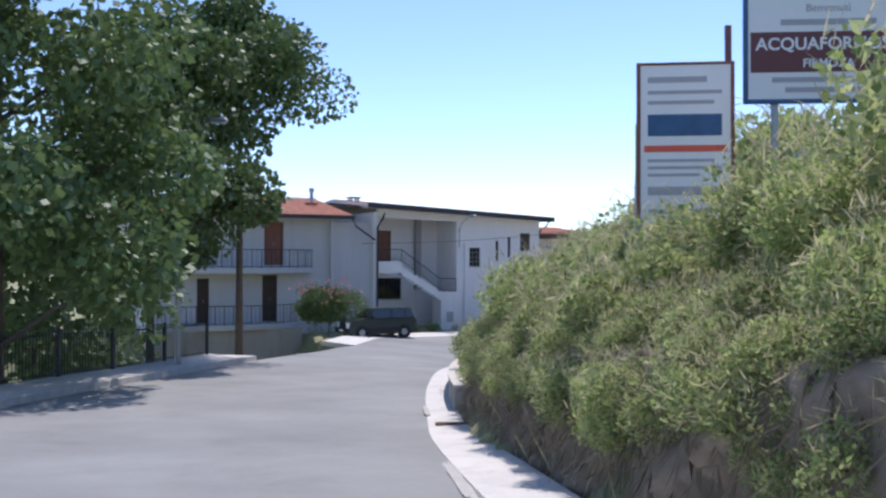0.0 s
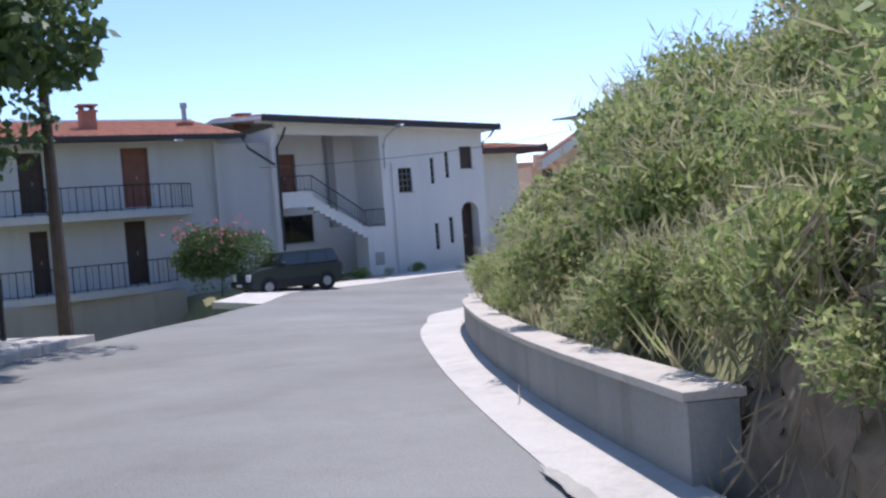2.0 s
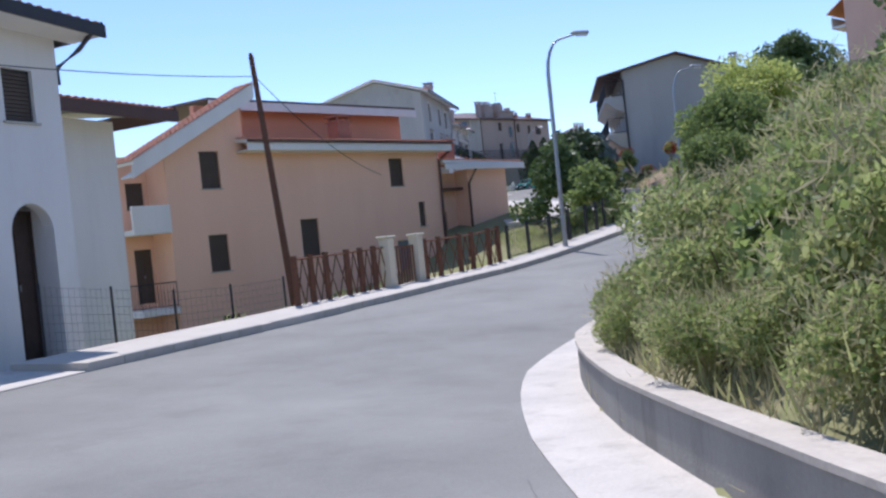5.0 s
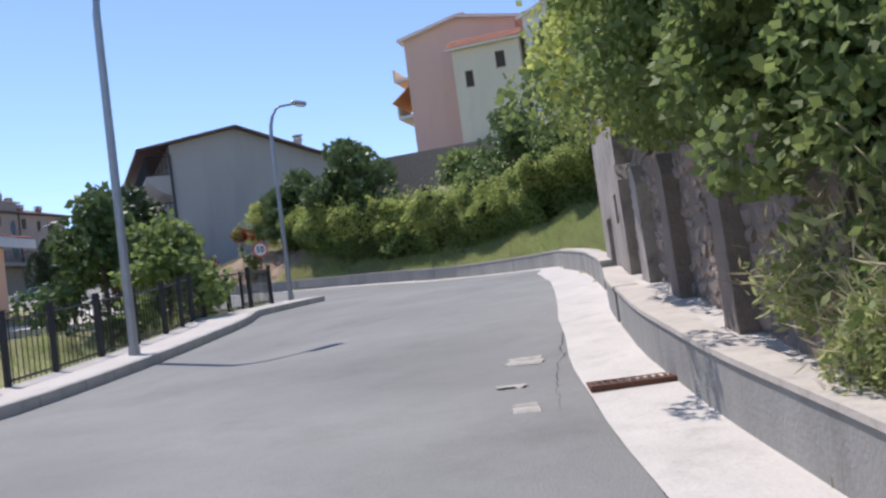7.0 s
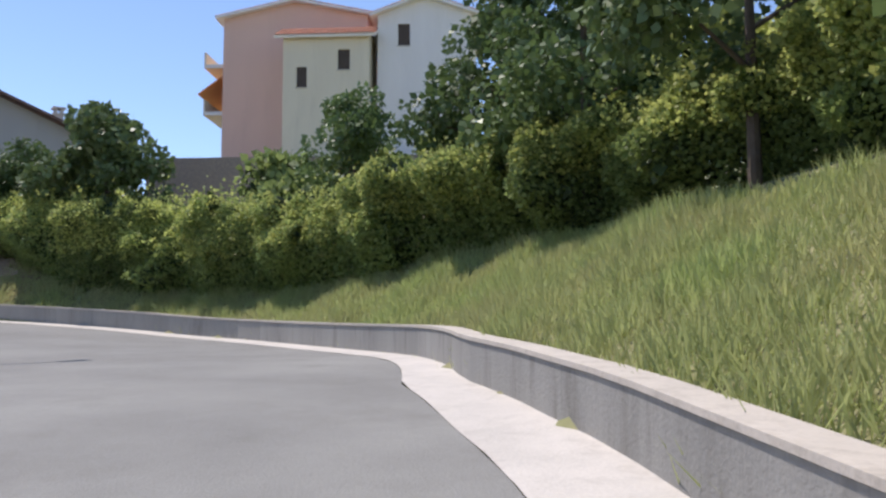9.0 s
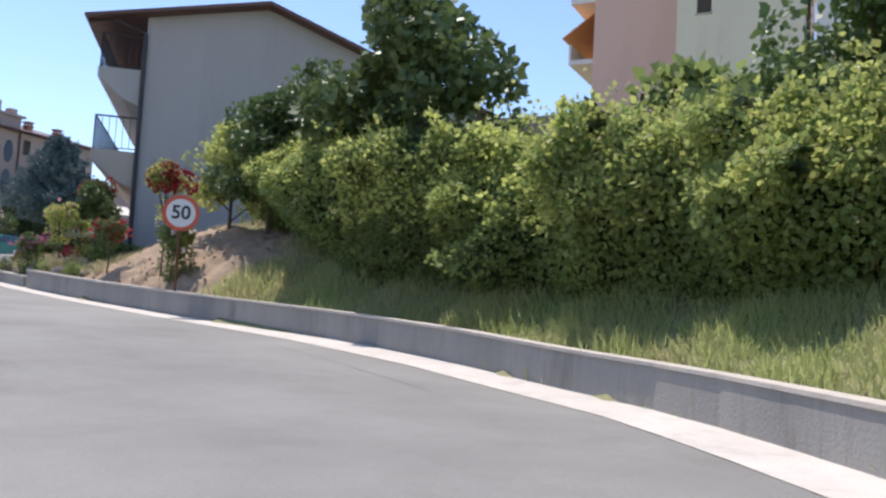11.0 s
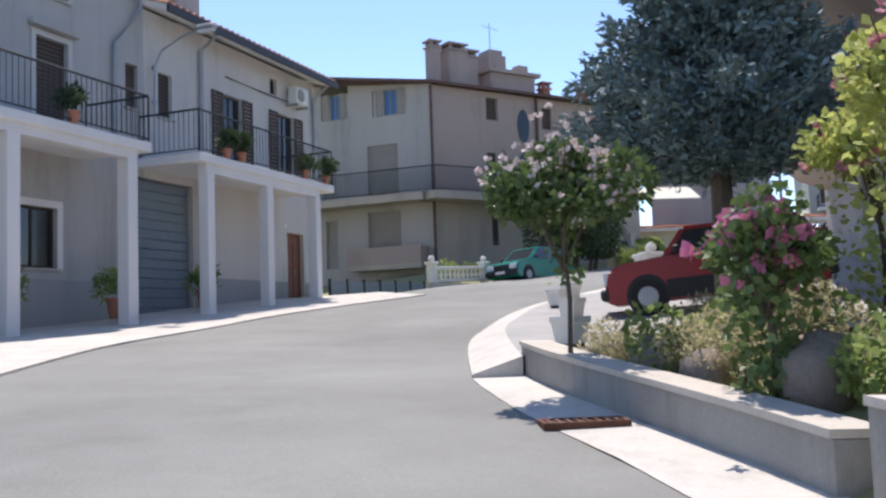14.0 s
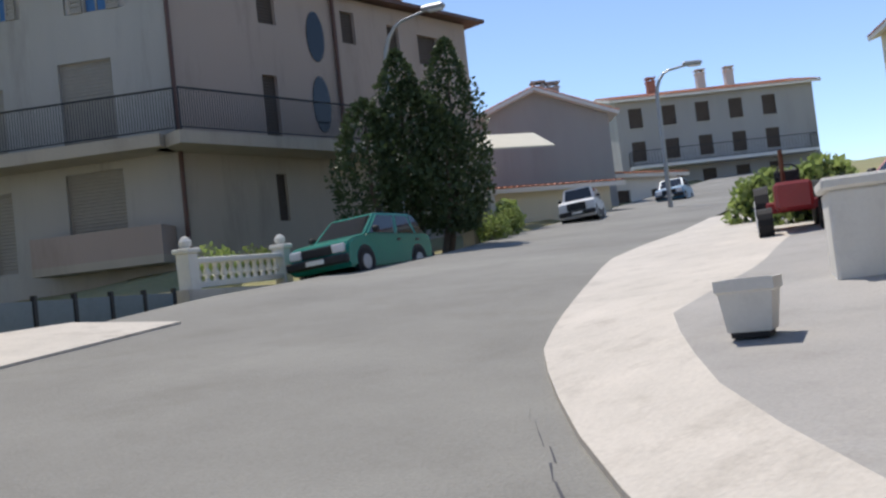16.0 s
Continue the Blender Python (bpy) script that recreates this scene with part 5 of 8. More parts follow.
def quads(name, base, tip, side, material, parent=None, label=""):
    """Many leaves: arrays of base points, tip points and half-width vectors, one folded diamond each."""
    n = len(base)
    mid = base * 0.55 + tip * 0.45
    up = np.cross(tip - base, side)
    up /= np.linalg.norm(up, axis=1)[:, None] + 1e-9
    v = np.stack([base, mid + side + up * 0.12 * np.linalg.norm(side, axis=1)[:, None], tip, mid - side + up * 0.12 * np.linalg.norm(side, axis=1)[:, None]], 1).reshape(-1, 3)
    me = bpy.data.meshes.new(name)
    me.vertices.add(n * 4)
    me.vertices.foreach_set("co", v.astype(np.float32).ravel())
    me.loops.add(n * 4)
    me.loops.foreach_set("vertex_index", np.arange(n * 4, dtype=np.int32))
    me.polygons.add(n)
    me.polygons.foreach_set("loop_start", np.arange(0, n * 4, 4, dtype=np.int32))
    me.update(calc_edges=True)
    me.materials.append(M[material])
    ob = new(name, me)
    if parent:
        ob.parent = parent
    if label:
        ob["label"] = label
    return ob


def unit(n):
    v = RNG.normal(size=(n, 3))
    return v / np.linalg.norm(v, axis=1)[:, None]


def leaf_arrays(points, out, size, aspect=0.45, droop=0.3):
    """Leaves at points, pointing roughly along out and hanging a little."""
    n = len(points)
    d = out * 0.6 + unit(n) * 0.9
    d[:, 2] -= droop
    d /= np.linalg.norm(d, axis=1)[:, None] + 1e-9
    s = np.cross(d, unit(n))
    s /= np.linalg.norm(s, axis=1)[:, None] + 1e-9
    L = (size * RNG.uniform(0.6, 1.25, n))[:, None]
    return points, points + d * L, s * L * aspect


def lumpy(n, rx, ry, rz, lumps=9, seed=0, hollow=0.5):
    """Points through a lumpy crown and the way out from its middle: several overlapping clumps of unequal size."""
    r = np.random.default_rng(seed)
    c = r.normal(size=(lumps, 3))
    c /= np.linalg.norm(c, axis=1)[:, None]
    c *= r.uniform(0.35, 0.75, lumps)[:, None]
    c[:, 2] = np.abs(c[:, 2]) * 0.9 + r.uniform(-0.25, 0.2, lumps)
    rad = r.uniform(0.28, 0.52, lumps)
    which = r.choice(lumps, n, p=rad**2 / (rad**2).sum())
    d = r.normal(size=(n, 3))
    d /= np.linalg.norm(d, axis=1)[:, None]
    p = c[which] + d * (rad[which] * (hollow + (1 - hollow) * r.uniform(0, 1, n) ** 0.4))[:, None]
    return p * (rx, ry, rz), d


def stems(bm, height, spread, n, r=0.02):
    for k in range(n):
        a = k * 2.4
        b = Vector((math.cos(a) * spread, math.sin(a) * spread, height))
        tube(bm, [(0, 0, -0.15), b * 0.4 + Vector((0, 0, height * 0.15)), b], r, r * 0.4, 5)
    return bm


SHRUBS = {}


def shrub(kind, m, size, label, group):
    """A shrub of one of a few kinds; copies share their meshes."""
    key, variant = kind, int(RNG.integers(0, 3))
    if (key, variant) not in SHRUBS:
        ob = thing("shrub", m, label, "shrub", group)
        seed = variant + {"weed": 10, "bramble": 20, "vine": 30, "low": 40, "grey": 50}[kind]
        if kind == "weed":
            p, o = lumpy(4400, 1, 1, 0.8, 14, seed, 0.3)
            p[:, 2] += 0.35
            o = o * 0.5
            o[:, 2] += 0.7
            b, t, s = leaf_arrays(p, o, 0.095, 0.17, -0.1)
            quads("foliage", b, t, s, "grass_green", ob)
            p, o = lumpy(2200, 1, 1, 0.8, 14, seed, 0.4)
            p[:, 2] += 0.4
            b, t, s = leaf_arrays(p, o, 0.075, 0.34, 0.0)
            quads("foliage", b, t, s, "leaf_bush", ob)
            p, o = lumpy(1100, 1.05, 1.05, 0.95, 14, seed, 0.5)
            p[:, 2] += 0.42
            o = o * 0.3
            o[:, 2] += 0.8
            b, t, s = leaf_arrays(p, o, 0.2, 0.035, 0.0)
            quads("dry_stalk", b, t, s, "grass_dry", ob, "dry straw-coloured stalks")
        elif kind in ("bramble", "vine", "low"):
            n = {"bramble": 2100, "vine": 2100, "low": 900}[kind]
            p, o = lumpy(n, 1, 1, 0.85, 11, seed, 0.55)
            p[:, 2] += 0.4
            b, t, s = leaf_arrays(p, o, {"bramble": 0.15, "vine": 0.17, "low": 0.15}[kind], 0.42, 0.25)
            quads("foliage", b, t, s, {"bramble": "leaf_bush", "vine": "leaf_yellow", "low": "leaf_bush"}[kind], ob)
            if kind != "low":
                # Dark leaves at the core put the bush's inner shade into colour.
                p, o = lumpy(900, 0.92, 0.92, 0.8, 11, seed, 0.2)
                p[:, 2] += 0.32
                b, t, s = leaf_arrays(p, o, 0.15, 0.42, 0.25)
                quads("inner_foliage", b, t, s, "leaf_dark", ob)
        else:
            p, o = lumpy(1100, 1, 1, 0.8, 8, seed, 0.5)
            p[:, 2] += 0.4
            b, t, s = leaf_arrays(p, o, 0.13, 0.16, -0.1)
            quads("foliage", b, t, s, "grass_dry", ob)
        part("stem", stems(bmesh.new(), 0.7, 0.45, 6), "bark", ob)
        SHRUBS[key, variant] = ob
        ob.scale = (size, size, size)
        return ob
    ob = copy_thing(SHRUBS[key, variant], m)
    ob.scale = (size, size, size * RNG.uniform(0.85, 1.15))
    ob["label"] = label
    ob["group"] = group
    return ob


def shrub_bed(kind, t0, t1, d0, d1, n, size, label, group, lift=0.0):
    """Shrubs strewn over the bank between two distances behind the wall."""
    for k in range(n):
        t = t0 + (t1 - t0) * (k + RNG.uniform(0.1, 0.9)) / n
        d = W_BASE(t) + d0 + (d1 - d0) * RNG.uniform(0, 1)
        q = on_road(t, d)
        z = float(land([q.x], [q.y])[0])
        sz = size * RNG.uniform(0.75, 1.25)
        if 3.0 < q.x < 7.0 and 9.0 < q.y < 13.5 and size > 0.7:
            sz *= 0.62
        shrub(kind, pose(q.x, q.y, z - 0.1 + lift, 0, 0, RNG.uniform(0, 360)), sz, label, group)


# the weedy hill inside the first bend
WEEDS = "tall green and straw-coloured weeds on the bank"
shrub_bed("weed", -0.8, 7.3, 0.6, 1.1, 40, 0.66, WEEDS, "weeds on the bend's bank")
shrub_bed("weed", -0.8, 7.3, 1.3, 2.6, 46, 1.05, WEEDS, "weeds on the bend's bank")
shrub_bed("weed", -0.8, 7.2, 2.6, 4.6, 44, 1.25, WEEDS, "weeds on the bend's bank")
shrub_bed("weed", -0.5, 7.0, 4.6, 8.0, 26, 1.5, WEEDS, "weeds on the bend's bank")
shrub_bed("weed", -0.6, 2.4, 0.55, 0.8, 26, 0.55, "weeds hanging over the cut bank", "weeds on the bend's bank", 0.0)
for k in range(44):
    t = -0.7 + 3.0 * (k + 0.5) / 44
    q = on_road(t, W_BASE(t) + 0.5 + 0.12 * ((k * 7) % 5) / 4)
    shrub("weed", pose(q.x, q.y, float(land([q.x], [q.y])[0]) - 0.12, 0, 0, (k * 137) % 360), 0.42 + 0.2 * ((k * 3) % 4) / 3, "weeds hanging over the cut bank", "weeds on the bend's bank")
# the bare cut face under the overhanging weeds
cut_v, cut_f = [], []
NC, MC = 130, 12
rough = RNG.normal(0, 1, (NC, MC))
rough = (rough + np.roll(rough, 1, 0) + np.roll(rough, 1, 1)) / 1.7
for a in range(NC):
    t = -0.9 + 3.35 * a / (NC - 1)
    fade = min(1.0, (2.45 - t) / 0.25)
    for b in range(MC):
        f = b / (MC - 1)
        q = on_road(t, W_BASE(t) + 0.12 + 0.3 * f ** 0.7 + 0.45 * max(0.0, f - 0.85) / 0.15 + 0.05 * rough[a, b] + 0.07 * math.sin(t * 23 + b))
        cut_v.append((q.x, q.y, q.z - 0.1 + (1.42 * min(1.0, f / 0.9)) * (0.35 + 0.65 * fade)))
for a in range(NC - 1):
    for b in range(MC - 1):
        cut_f.append((a * MC + b, a * MC + b + 1, (a + 1) * MC + b + 1, (a + 1) * MC + b))
tagged(shell("cut_bank", cut_v, cut_f, "cut_earth", smooth=True), "crumbling brown earth face of the cut bank", "bank", kind="structure")
# dry roots and stalks hanging down the face
nr = 5200
rt = RNG.uniform(-0.8, 2.35, nr)
rk = np.searchsorted(TAU, rt).clip(0, len(TAU) - 1)
rf = RNG.uniform(0.15, 1.0, nr)
ro = prof(TAU[rk], RIGHT) + prof(TAU[rk], GUTTER) + 0.05 + 0.28 * rf ** 0.7
rb = np.stack([CX[rk] + TY[rk] * ro, CY[rk] - TX[rk] * ro, CZ[rk] + 1.3 * rf], 1)
rl = np.stack([-TY[rk] * 0.35, TX[rk] * 0.35, -np.ones(nr)], 1) + RNG.normal(0, 0.4, (nr, 3))
rl /= np.linalg.norm(rl, axis=1)[:, None]
rs = unit(nr)
tagged(quads("dry_roots", rb, rb + rl * RNG.uniform(0.1, 0.4, nr)[:, None], rs * 0.007, "root_dry"), "dry roots and dead grass hanging down the bank", "grass", kind="stuff")
shrub_bed("bramble", 0.2, 7.2, 1.6, 6.0, 16, 0.85, "green leafy bramble bush on the bank", "brambles on the bank")
# the bank above the second bend
shrub_bed("vine", 9.8, 12.6, 6.5, 10.0, 14, 1.9, "sunlit yellow-green creeper on the upper slope", "bushes on the upper slope", 0.6)
shrub_bed("bramble", 9.8, 12.9, 6.0, 12.0, 16, 2.0, "large green bush on the upper slope", "bushes on the upper slope", 0.3)

shrub_bed("bramble", 12.7, 13.2, 2.2, 3.4, 8, 0.8, "dark bramble clump at the foot of the hedge", "bushes at the hedge foot")


def hedge(a, b, height, depth, label, seed):
    """A ragged hedge from a to b: leaves over a lumpy front and top, dark ones inside coloured for its inner shade; its
    body lies to the right of a-b.
    """
    a, b = np.array(a), np.array(b)
    L = np.linalg.norm(b - a)
    u = (b - a) / L
    v = np.array([u[1], -u[0]])
    base = np.array([*a, float(land([(a + b)[0] / 2], [(a + b)[1] / 2])[0])])
    ob = thing("hedge", pose(base[0], base[1], base[2]), label, "hedge", "hedge on the upper bank")
    r = np.random.default_rng(seed)

    BLOBS = [(r.uniform(-0.5, L + 0.5), r.uniform(0.1, 0.95), r.uniform(0.3, 1.1), r.uniform(0.3, 1.3)) for _ in range(int(2.4 * L))]

    def cloud(n, top, size, material, name, sink, low=0.0):
        s = r.uniform(-0.5, L + 0.5, n)
        wx = a[0] + u[0] * s
        lump, rise = np.zeros(n), np.zeros(n)
        for cs, cw, rad, amp in BLOBS:
            lump += amp * np.exp(-(((s - cs) / rad) ** 2))
            rise += 0.35 * amp * np.exp(-(((s - cs - 0.4) / (rad * 0.8)) ** 2))
        h = height * (0.84 + 0.24 * rise + 0.06 * np.sin(s * 7.0 + seed))
        if top:
            w = h * (1 - np.abs(r.normal(0, 0.14, n))) + np.where(np.sin(s * 9.0 + 3 * np.sin(s * 2.3)) > 0.55, np.abs(r.normal(0, 0.3, n)), 0)
            d = r.uniform(-0.3, depth, n)
        else:
            f = r.uniform(low, 1.0, n)
            w = h * f
            d = -0.35 * np.sin(f * 2.4) + np.abs(r.normal(0, 0.25, n))
            for cs, cw, rad, amp in BLOBS:
                d -= 0.75 * amp * np.exp(-(((s - cs) / rad) ** 2) - (((w - cw * height) / (rad * 0.9)) ** 2))
        d = d + sink
        p = np.stack([u[0] * s + v[0] * d, u[1] * s + v[1] * d, w - 0.15], 1)
        o = np.tile(np.array([-v[0], -v[1], 0.6]), (n, 1)) * (0.4 if top else 0.9)
        x, y, z = leaf_arrays(p, o, size, 0.42, 0.25)
        quads(name, x, y, z, material, ob)

    # Creeper yellow also carries the sunlit top; front leaves are darker for shade.
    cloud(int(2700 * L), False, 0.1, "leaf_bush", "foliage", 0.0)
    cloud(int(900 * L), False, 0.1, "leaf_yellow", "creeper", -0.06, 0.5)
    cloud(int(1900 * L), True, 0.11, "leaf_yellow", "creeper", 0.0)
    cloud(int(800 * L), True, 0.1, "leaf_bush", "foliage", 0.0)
    # long sprays of creeper leaning out of the mass
    ns = int(7 * L)
    s0, f0 = r.uniform(0, L, ns), r.uniform(0.35, 1.0, ns)
    pts = []
    for k in range(ns):
        q = np.array([*(u * s0[k] - v * 0.45), height * f0[k] - 0.1])
        d = np.array([*(-v * r.uniform(0.3, 1.0) + u * r.uniform(-0.7, 0.7)), r.uniform(0.2, 1.0)])
        ln = r.uniform(0.3, 0.8)
        f = np.linspace(0, 1, 26)
        pts.append(q + d * (f * ln)[:, None] - np.array([0, 0, 0.5]) * (f ** 2 * ln)[:, None] + r.normal(0, 0.05, (26, 3)))
    pts = np.concatenate(pts)
    x, y, z = leaf_arrays(pts, np.tile(np.array([-v[0], -v[1], 0.8]), (len(pts), 1)), 0.11, 0.42, 0.25)
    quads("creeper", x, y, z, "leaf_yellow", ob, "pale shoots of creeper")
    # Large dark leaves set back, painting the shade in the hedge's hollows.
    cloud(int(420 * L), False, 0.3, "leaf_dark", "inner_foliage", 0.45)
    part("stem", stems(bmesh.new(), height * 0.7, 0.4, 5), "bark", ob)
    return ob


HEDGE = [(53.9, 79.3), (53.0, 77.4), (51.2, 74.5), (50.2, 71.3), (49.2, 68.4), (47.9, 65.1), (46.3, 61.9), (44.0, 58.6), (41.0, 55.4), (37.2, 52.9), (33.4, 51.3), (30.2, 50.6)]
for k, (p, q) in enumerate(zip(HEDGE[:-1], HEDGE[1:])):
    hedge(q, p, (2.3, 2.9, 3.0, 3.0, 2.8, 2.65, 2.45, 2.3, 2.3, 2.5, 2.8)[k], 2.6, "dense bramble hedge with creeper, its sunlit top coloured yellow-green", k + 3)


def grass(name, t0, t1, d0, d1, n, h, material, label, side=1):
    t = RNG.uniform(t0, t1, n)
    k = np.abs(TAU[None, :] - t[:, None]).argmin(1) if n < 3000 else np.searchsorted(TAU, t).clip(0, len(TAU) - 1)
    if side > 0:
        d = prof(TAU[k], RIGHT) + prof(TAU[k], GUTTER) + RNG.uniform(d0, d1, n)
    else:
        d = -(prof(TAU[k], LEFT) + RNG.uniform(d0, d1, n))
    x, y = CX[k] + TY[k] * d, CY[k] - TX[k] * d
    x, y = x + RNG.normal(0, 0.15, n), y + RNG.normal(0, 0.15, n)
    p = np.stack([x, y, land(x, y) - 0.05], 1)
    lean = RNG.normal(0, 0.45, (n, 3))
    lean[:, 2] = 1
    clump = 0.6 + 0.8 * np.abs(np.sin(x * 1.7) * np.cos(y * 1.3))
    L = h * RNG.uniform(0.5, 1.3, n) * clump
    tip = p + lean / np.linalg.norm(lean, axis=1)[:, None] * L[:, None]
    s = unit(n)
    s[:, 2] = 0
    s /= np.linalg.norm(s, axis=1)[:, None] + 1e-9
    ob = quads(name, p, tip, s * 0.0075 * (1 + h), material)
    return tagged(ob, label, "grass", kind="stuff")


grass("grass", 9.5, 13.5, 0.35, 3.9, 84000, 0.31, "grass_green", "green and yellow uncut grass behind the low wall")
grass("grass", -0.5, 7.6, 0.3, 3.0, 30000, 0.40, "grass_dry", "dry straw-coloured grass on the bank")
grass("grass", -0.5, 7.6, 0.5, 7.0, 26000, 0.55, "grass_green", "long green grass on the bank")
grass("grass", 13.3, 15.1, 1.0, 6.5, 16000, 0.2, "grass_dry", "sparse dry grass on the garden slope")
grass("grass", 0.0, 4.3, 1.9, 9.0, 16000, 0.4, "grass_green", "rough grass below the pavement", -1)
grass("grass", 7.2, 12.0, 1.7, 8.0, 16000, 0.45, "grass_green", "rough grass behind the iron fence", -1)


def tree(m, height, crown, label, leaf="leaf_tree", n=9000, size=0.2, lean=(0, 0), trunk=0.16, group="", seed=1, low=0.25, limbs=7):
    ob = thing("tree", m, label, "tree", group)
    r = np.random.default_rng(seed)
    bm = bmesh.new()
    top = Vector((lean[0], lean[1], height * 0.82))
    tube(bm, [(0, 0, -0.3), (lean[0] * 0.1, lean[1] * 0.1, height * 0.25), (lean[0] * 0.5, lean[1] * 0.5, height * 0.55), top], trunk, trunk * 0.25, 9)
    part("trunk", bm, "bark", ob)
    pts, outs = [], []
    per = n // limbs
    for k in range(limbs):
        f = low + (1.0 - low) * (k + 0.5) / limbs
        a = k * 2.4 + r.uniform(-0.5, 0.5)
        reach = crown * (0.75 if f < 0.9 else 0.3) * math.sin(math.pi * min(0.95, 0.25 + 0.75 * f)) * r.uniform(0.75, 1.15)
        start = Vector((lean[0] * f, lean[1] * f, height * f * 0.8))
        end = start + Vector((math.cos(a) * reach, math.sin(a) * reach, height * 0.12))
        part("limb", tube(bmesh.new(), [start, start.lerp(end, 0.5) + Vector((0, 0, 0.2)), end], trunk * 0.4, trunk * 0.1, 6), "bark", ob)
        rr = crown * r.uniform(0.42, 0.62)
        p, o = lumpy(per, rr, rr, rr * 0.85, 9, seed * 50 + k, 0.45)
        pts.append(p + np.array(start.lerp(end, 0.8)))
        outs.append(o)
    p, o = np.concatenate(pts), np.concatenate(outs)
    b, t, s = leaf_arrays(p, o, size, 0.42, 0.45)
    quads("crown", b, t, s, leaf, ob)
    return ob


def stand(x, y, turn=0.0, lift=0.0):
    return pose(x, y, float(land([x], [y])[0]) + lift, 0, 0, turn)


tree(stand(-9.8, 19.5, 20), 11.5, 4.8, "tall leafy roadside tree with a dense green crown", n=19000, size=0.22, seed=3, group="roadside trees", low=0.05, limbs=9)
tree(stand(-9.1, 27.2, 80), 12.5, 5.0, "tall leafy roadside tree with a dense green crown", n=20000, size=0.22, seed=5, group="roadside trees", low=0.28, limbs=9)
tree(stand(-7.5, 31.6, 140), 13.5, 4.3, "tall leafy roadside tree with overhanging branches", n=15000, size=0.2, seed=7, group="roadside trees", low=0.66, limbs=8)
tree(stand(-14.0, 24, 200), 11.5, 5.4, "tall leafy tree behind the roadside fence", n=9000, size=0.27, seed=9, group="roadside trees", low=0.1, limbs=8)
tree(stand(-15.5, 33.5, 10), 9.5, 4.2, "tall leafy tree behind the roadside fence", n=8000, size=0.27, seed=11, group="roadside trees", low=0.1, limbs=8)
# bank of the second bend
tree(stand(52.1, 74.0), 6.1, 2.5, "broad-leaved fig tree on the bank", "leaf_fig", 7500, 0.24, seed=21, low=0.3, trunk=0.1, group="trees on the bank")
tree(stand(44.6, 58.0), 4.6, 2.0, "broad-leaved fig tree on the bank", "leaf_fig", 4200, 0.27, seed=22, low=0.15, trunk=0.1, group="trees on the bank")
tree(stand(42.6, 57.0), 7.0, 2.5, "tall leafy tree behind the hedge", "leaf_tree", 7500, 0.18, seed=61, low=0.15, trunk=0.12, group="trees on the bank")
tree(stand(38.0, 54.2), 6.6, 2.4, "tall leafy tree behind the hedge", "leaf_fig", 7500, 0.2, seed=62, low=0.15, trunk=0.12, group="trees on the bank")
tree(stand(46.5, 59.0), 7.0, 2.9, "dark leafy tree on the bank", "leaf_tree", 7500, 0.2, seed=23, low=0.15, trunk=0.1, group="trees on the bank")
tree(stand(48.0, 57.0), 5.5, 2.6, "dark leafy tree on the upper slope", "leaf_fig", 5000, 0.27, seed=24, low=0.15, trunk=0.12, group="trees on the bank")
tree(stand(52.0, 65.0), 5.0, 2.5, "dark leafy tree above the hedge", "leaf_tree", 7000, 0.18, seed=25, low=0.1, trunk=0.1, group="trees on the bank")
tree(stand(31.2, 50.6), 9.5, 3.3, "dense leafy tree beside the ruin", "leaf_fig", 9500, 0.22, seed=28, low=0.05, trunk=0.12, group="trees on the bank")
tree(stand(36.0, 51.5), 10.0, 3.5, "leafy tree overhanging the ruin", "leaf_fig", 9500, 0.22, seed=26, low=0.2, trunk=0.12, group="trees on the bank")
tree(stand(54.2, 78.8), 4.2, 1.7, "dark leafy tree behind the earth bank", "leaf_tree", 5200, 0.16, seed=29, low=0.1, trunk=0.08, group="trees on the bank")
tree(stand(54.4, 75.8), 3.2, 1.4, "yellow-green bushy laurel above the garden slope", "leaf_yellow", 3600, 0.17, seed=27, low=0.05, trunk=0.07, group="trees on the bank")
for x, y, top, c, leaf, n, size, low, seed, label in ((53.3, 80.9, 3.9, 1.35, "leaf_yellow", 5200, 0.11, 0.14, 71, "yellow-green vine hanging over the earth bank"), (53.6, 79.6, 4.3, 1.7, "leaf_fig", 9000, 0.13, 0.15, 72, "dark leafy tree over the earth bank"), (53.0, 79.2, 4.4, 1.5, "leaf_tree", 6500, 0.13, 0.12, 73, "dark leafy tree over the earth bank")):
    q = stand(x, y)
    tree(q, top + RISE - q.translation.z, c, label, leaf, n, size, seed=seed, low=low, trunk=0.06, group="trees on the bank", limbs=9)
# by the far houses


def evergreen(m, columns, label):
    """Several pointed columns of small dark leaves grown together, on short trunks."""
    ob = thing("evergreen", m, label, "tree")
    r = np.random.default_rng(31)
    bs, outs = [], []
    for x, y, z0, h, rad in columns:
        part("trunk", tube(bmesh.new(), [(x * 0.6, y * 0.6, -0.3), (x, y, z0 + h * 0.3), (x, y, z0 + h * 0.8)], 0.09, 0.02, 7), "bark", ob)
        n = int(5200 * rad * h / 4)
        f = r.uniform(0, 1, n)
        a = r.uniform(0, 2 * math.pi, n)
        w = rad * np.sin(math.pi * (0.12 + 0.88 * f)) ** 0.7 * (1 + 0.22 * np.sin(7 * f + 3 * a + x) + 0.14 * np.sin(19 * f + 5 * a)) * np.sqrt(r.uniform(0.45, 1.0, n))
        bs.append(np.stack([x + w * np.cos(a), y + w * np.sin(a), z0 + h * f], 1))
        outs.append(np.stack([np.cos(a), np.sin(a), 0.9 + 0 * a], 1))
    b, t, sd_ = leaf_arrays(np.concatenate(bs), np.concatenate(outs), 0.12, 0.36, -0.1)
    quads("crown", b, t, sd_, "leaf_dark", ob)
    return ob


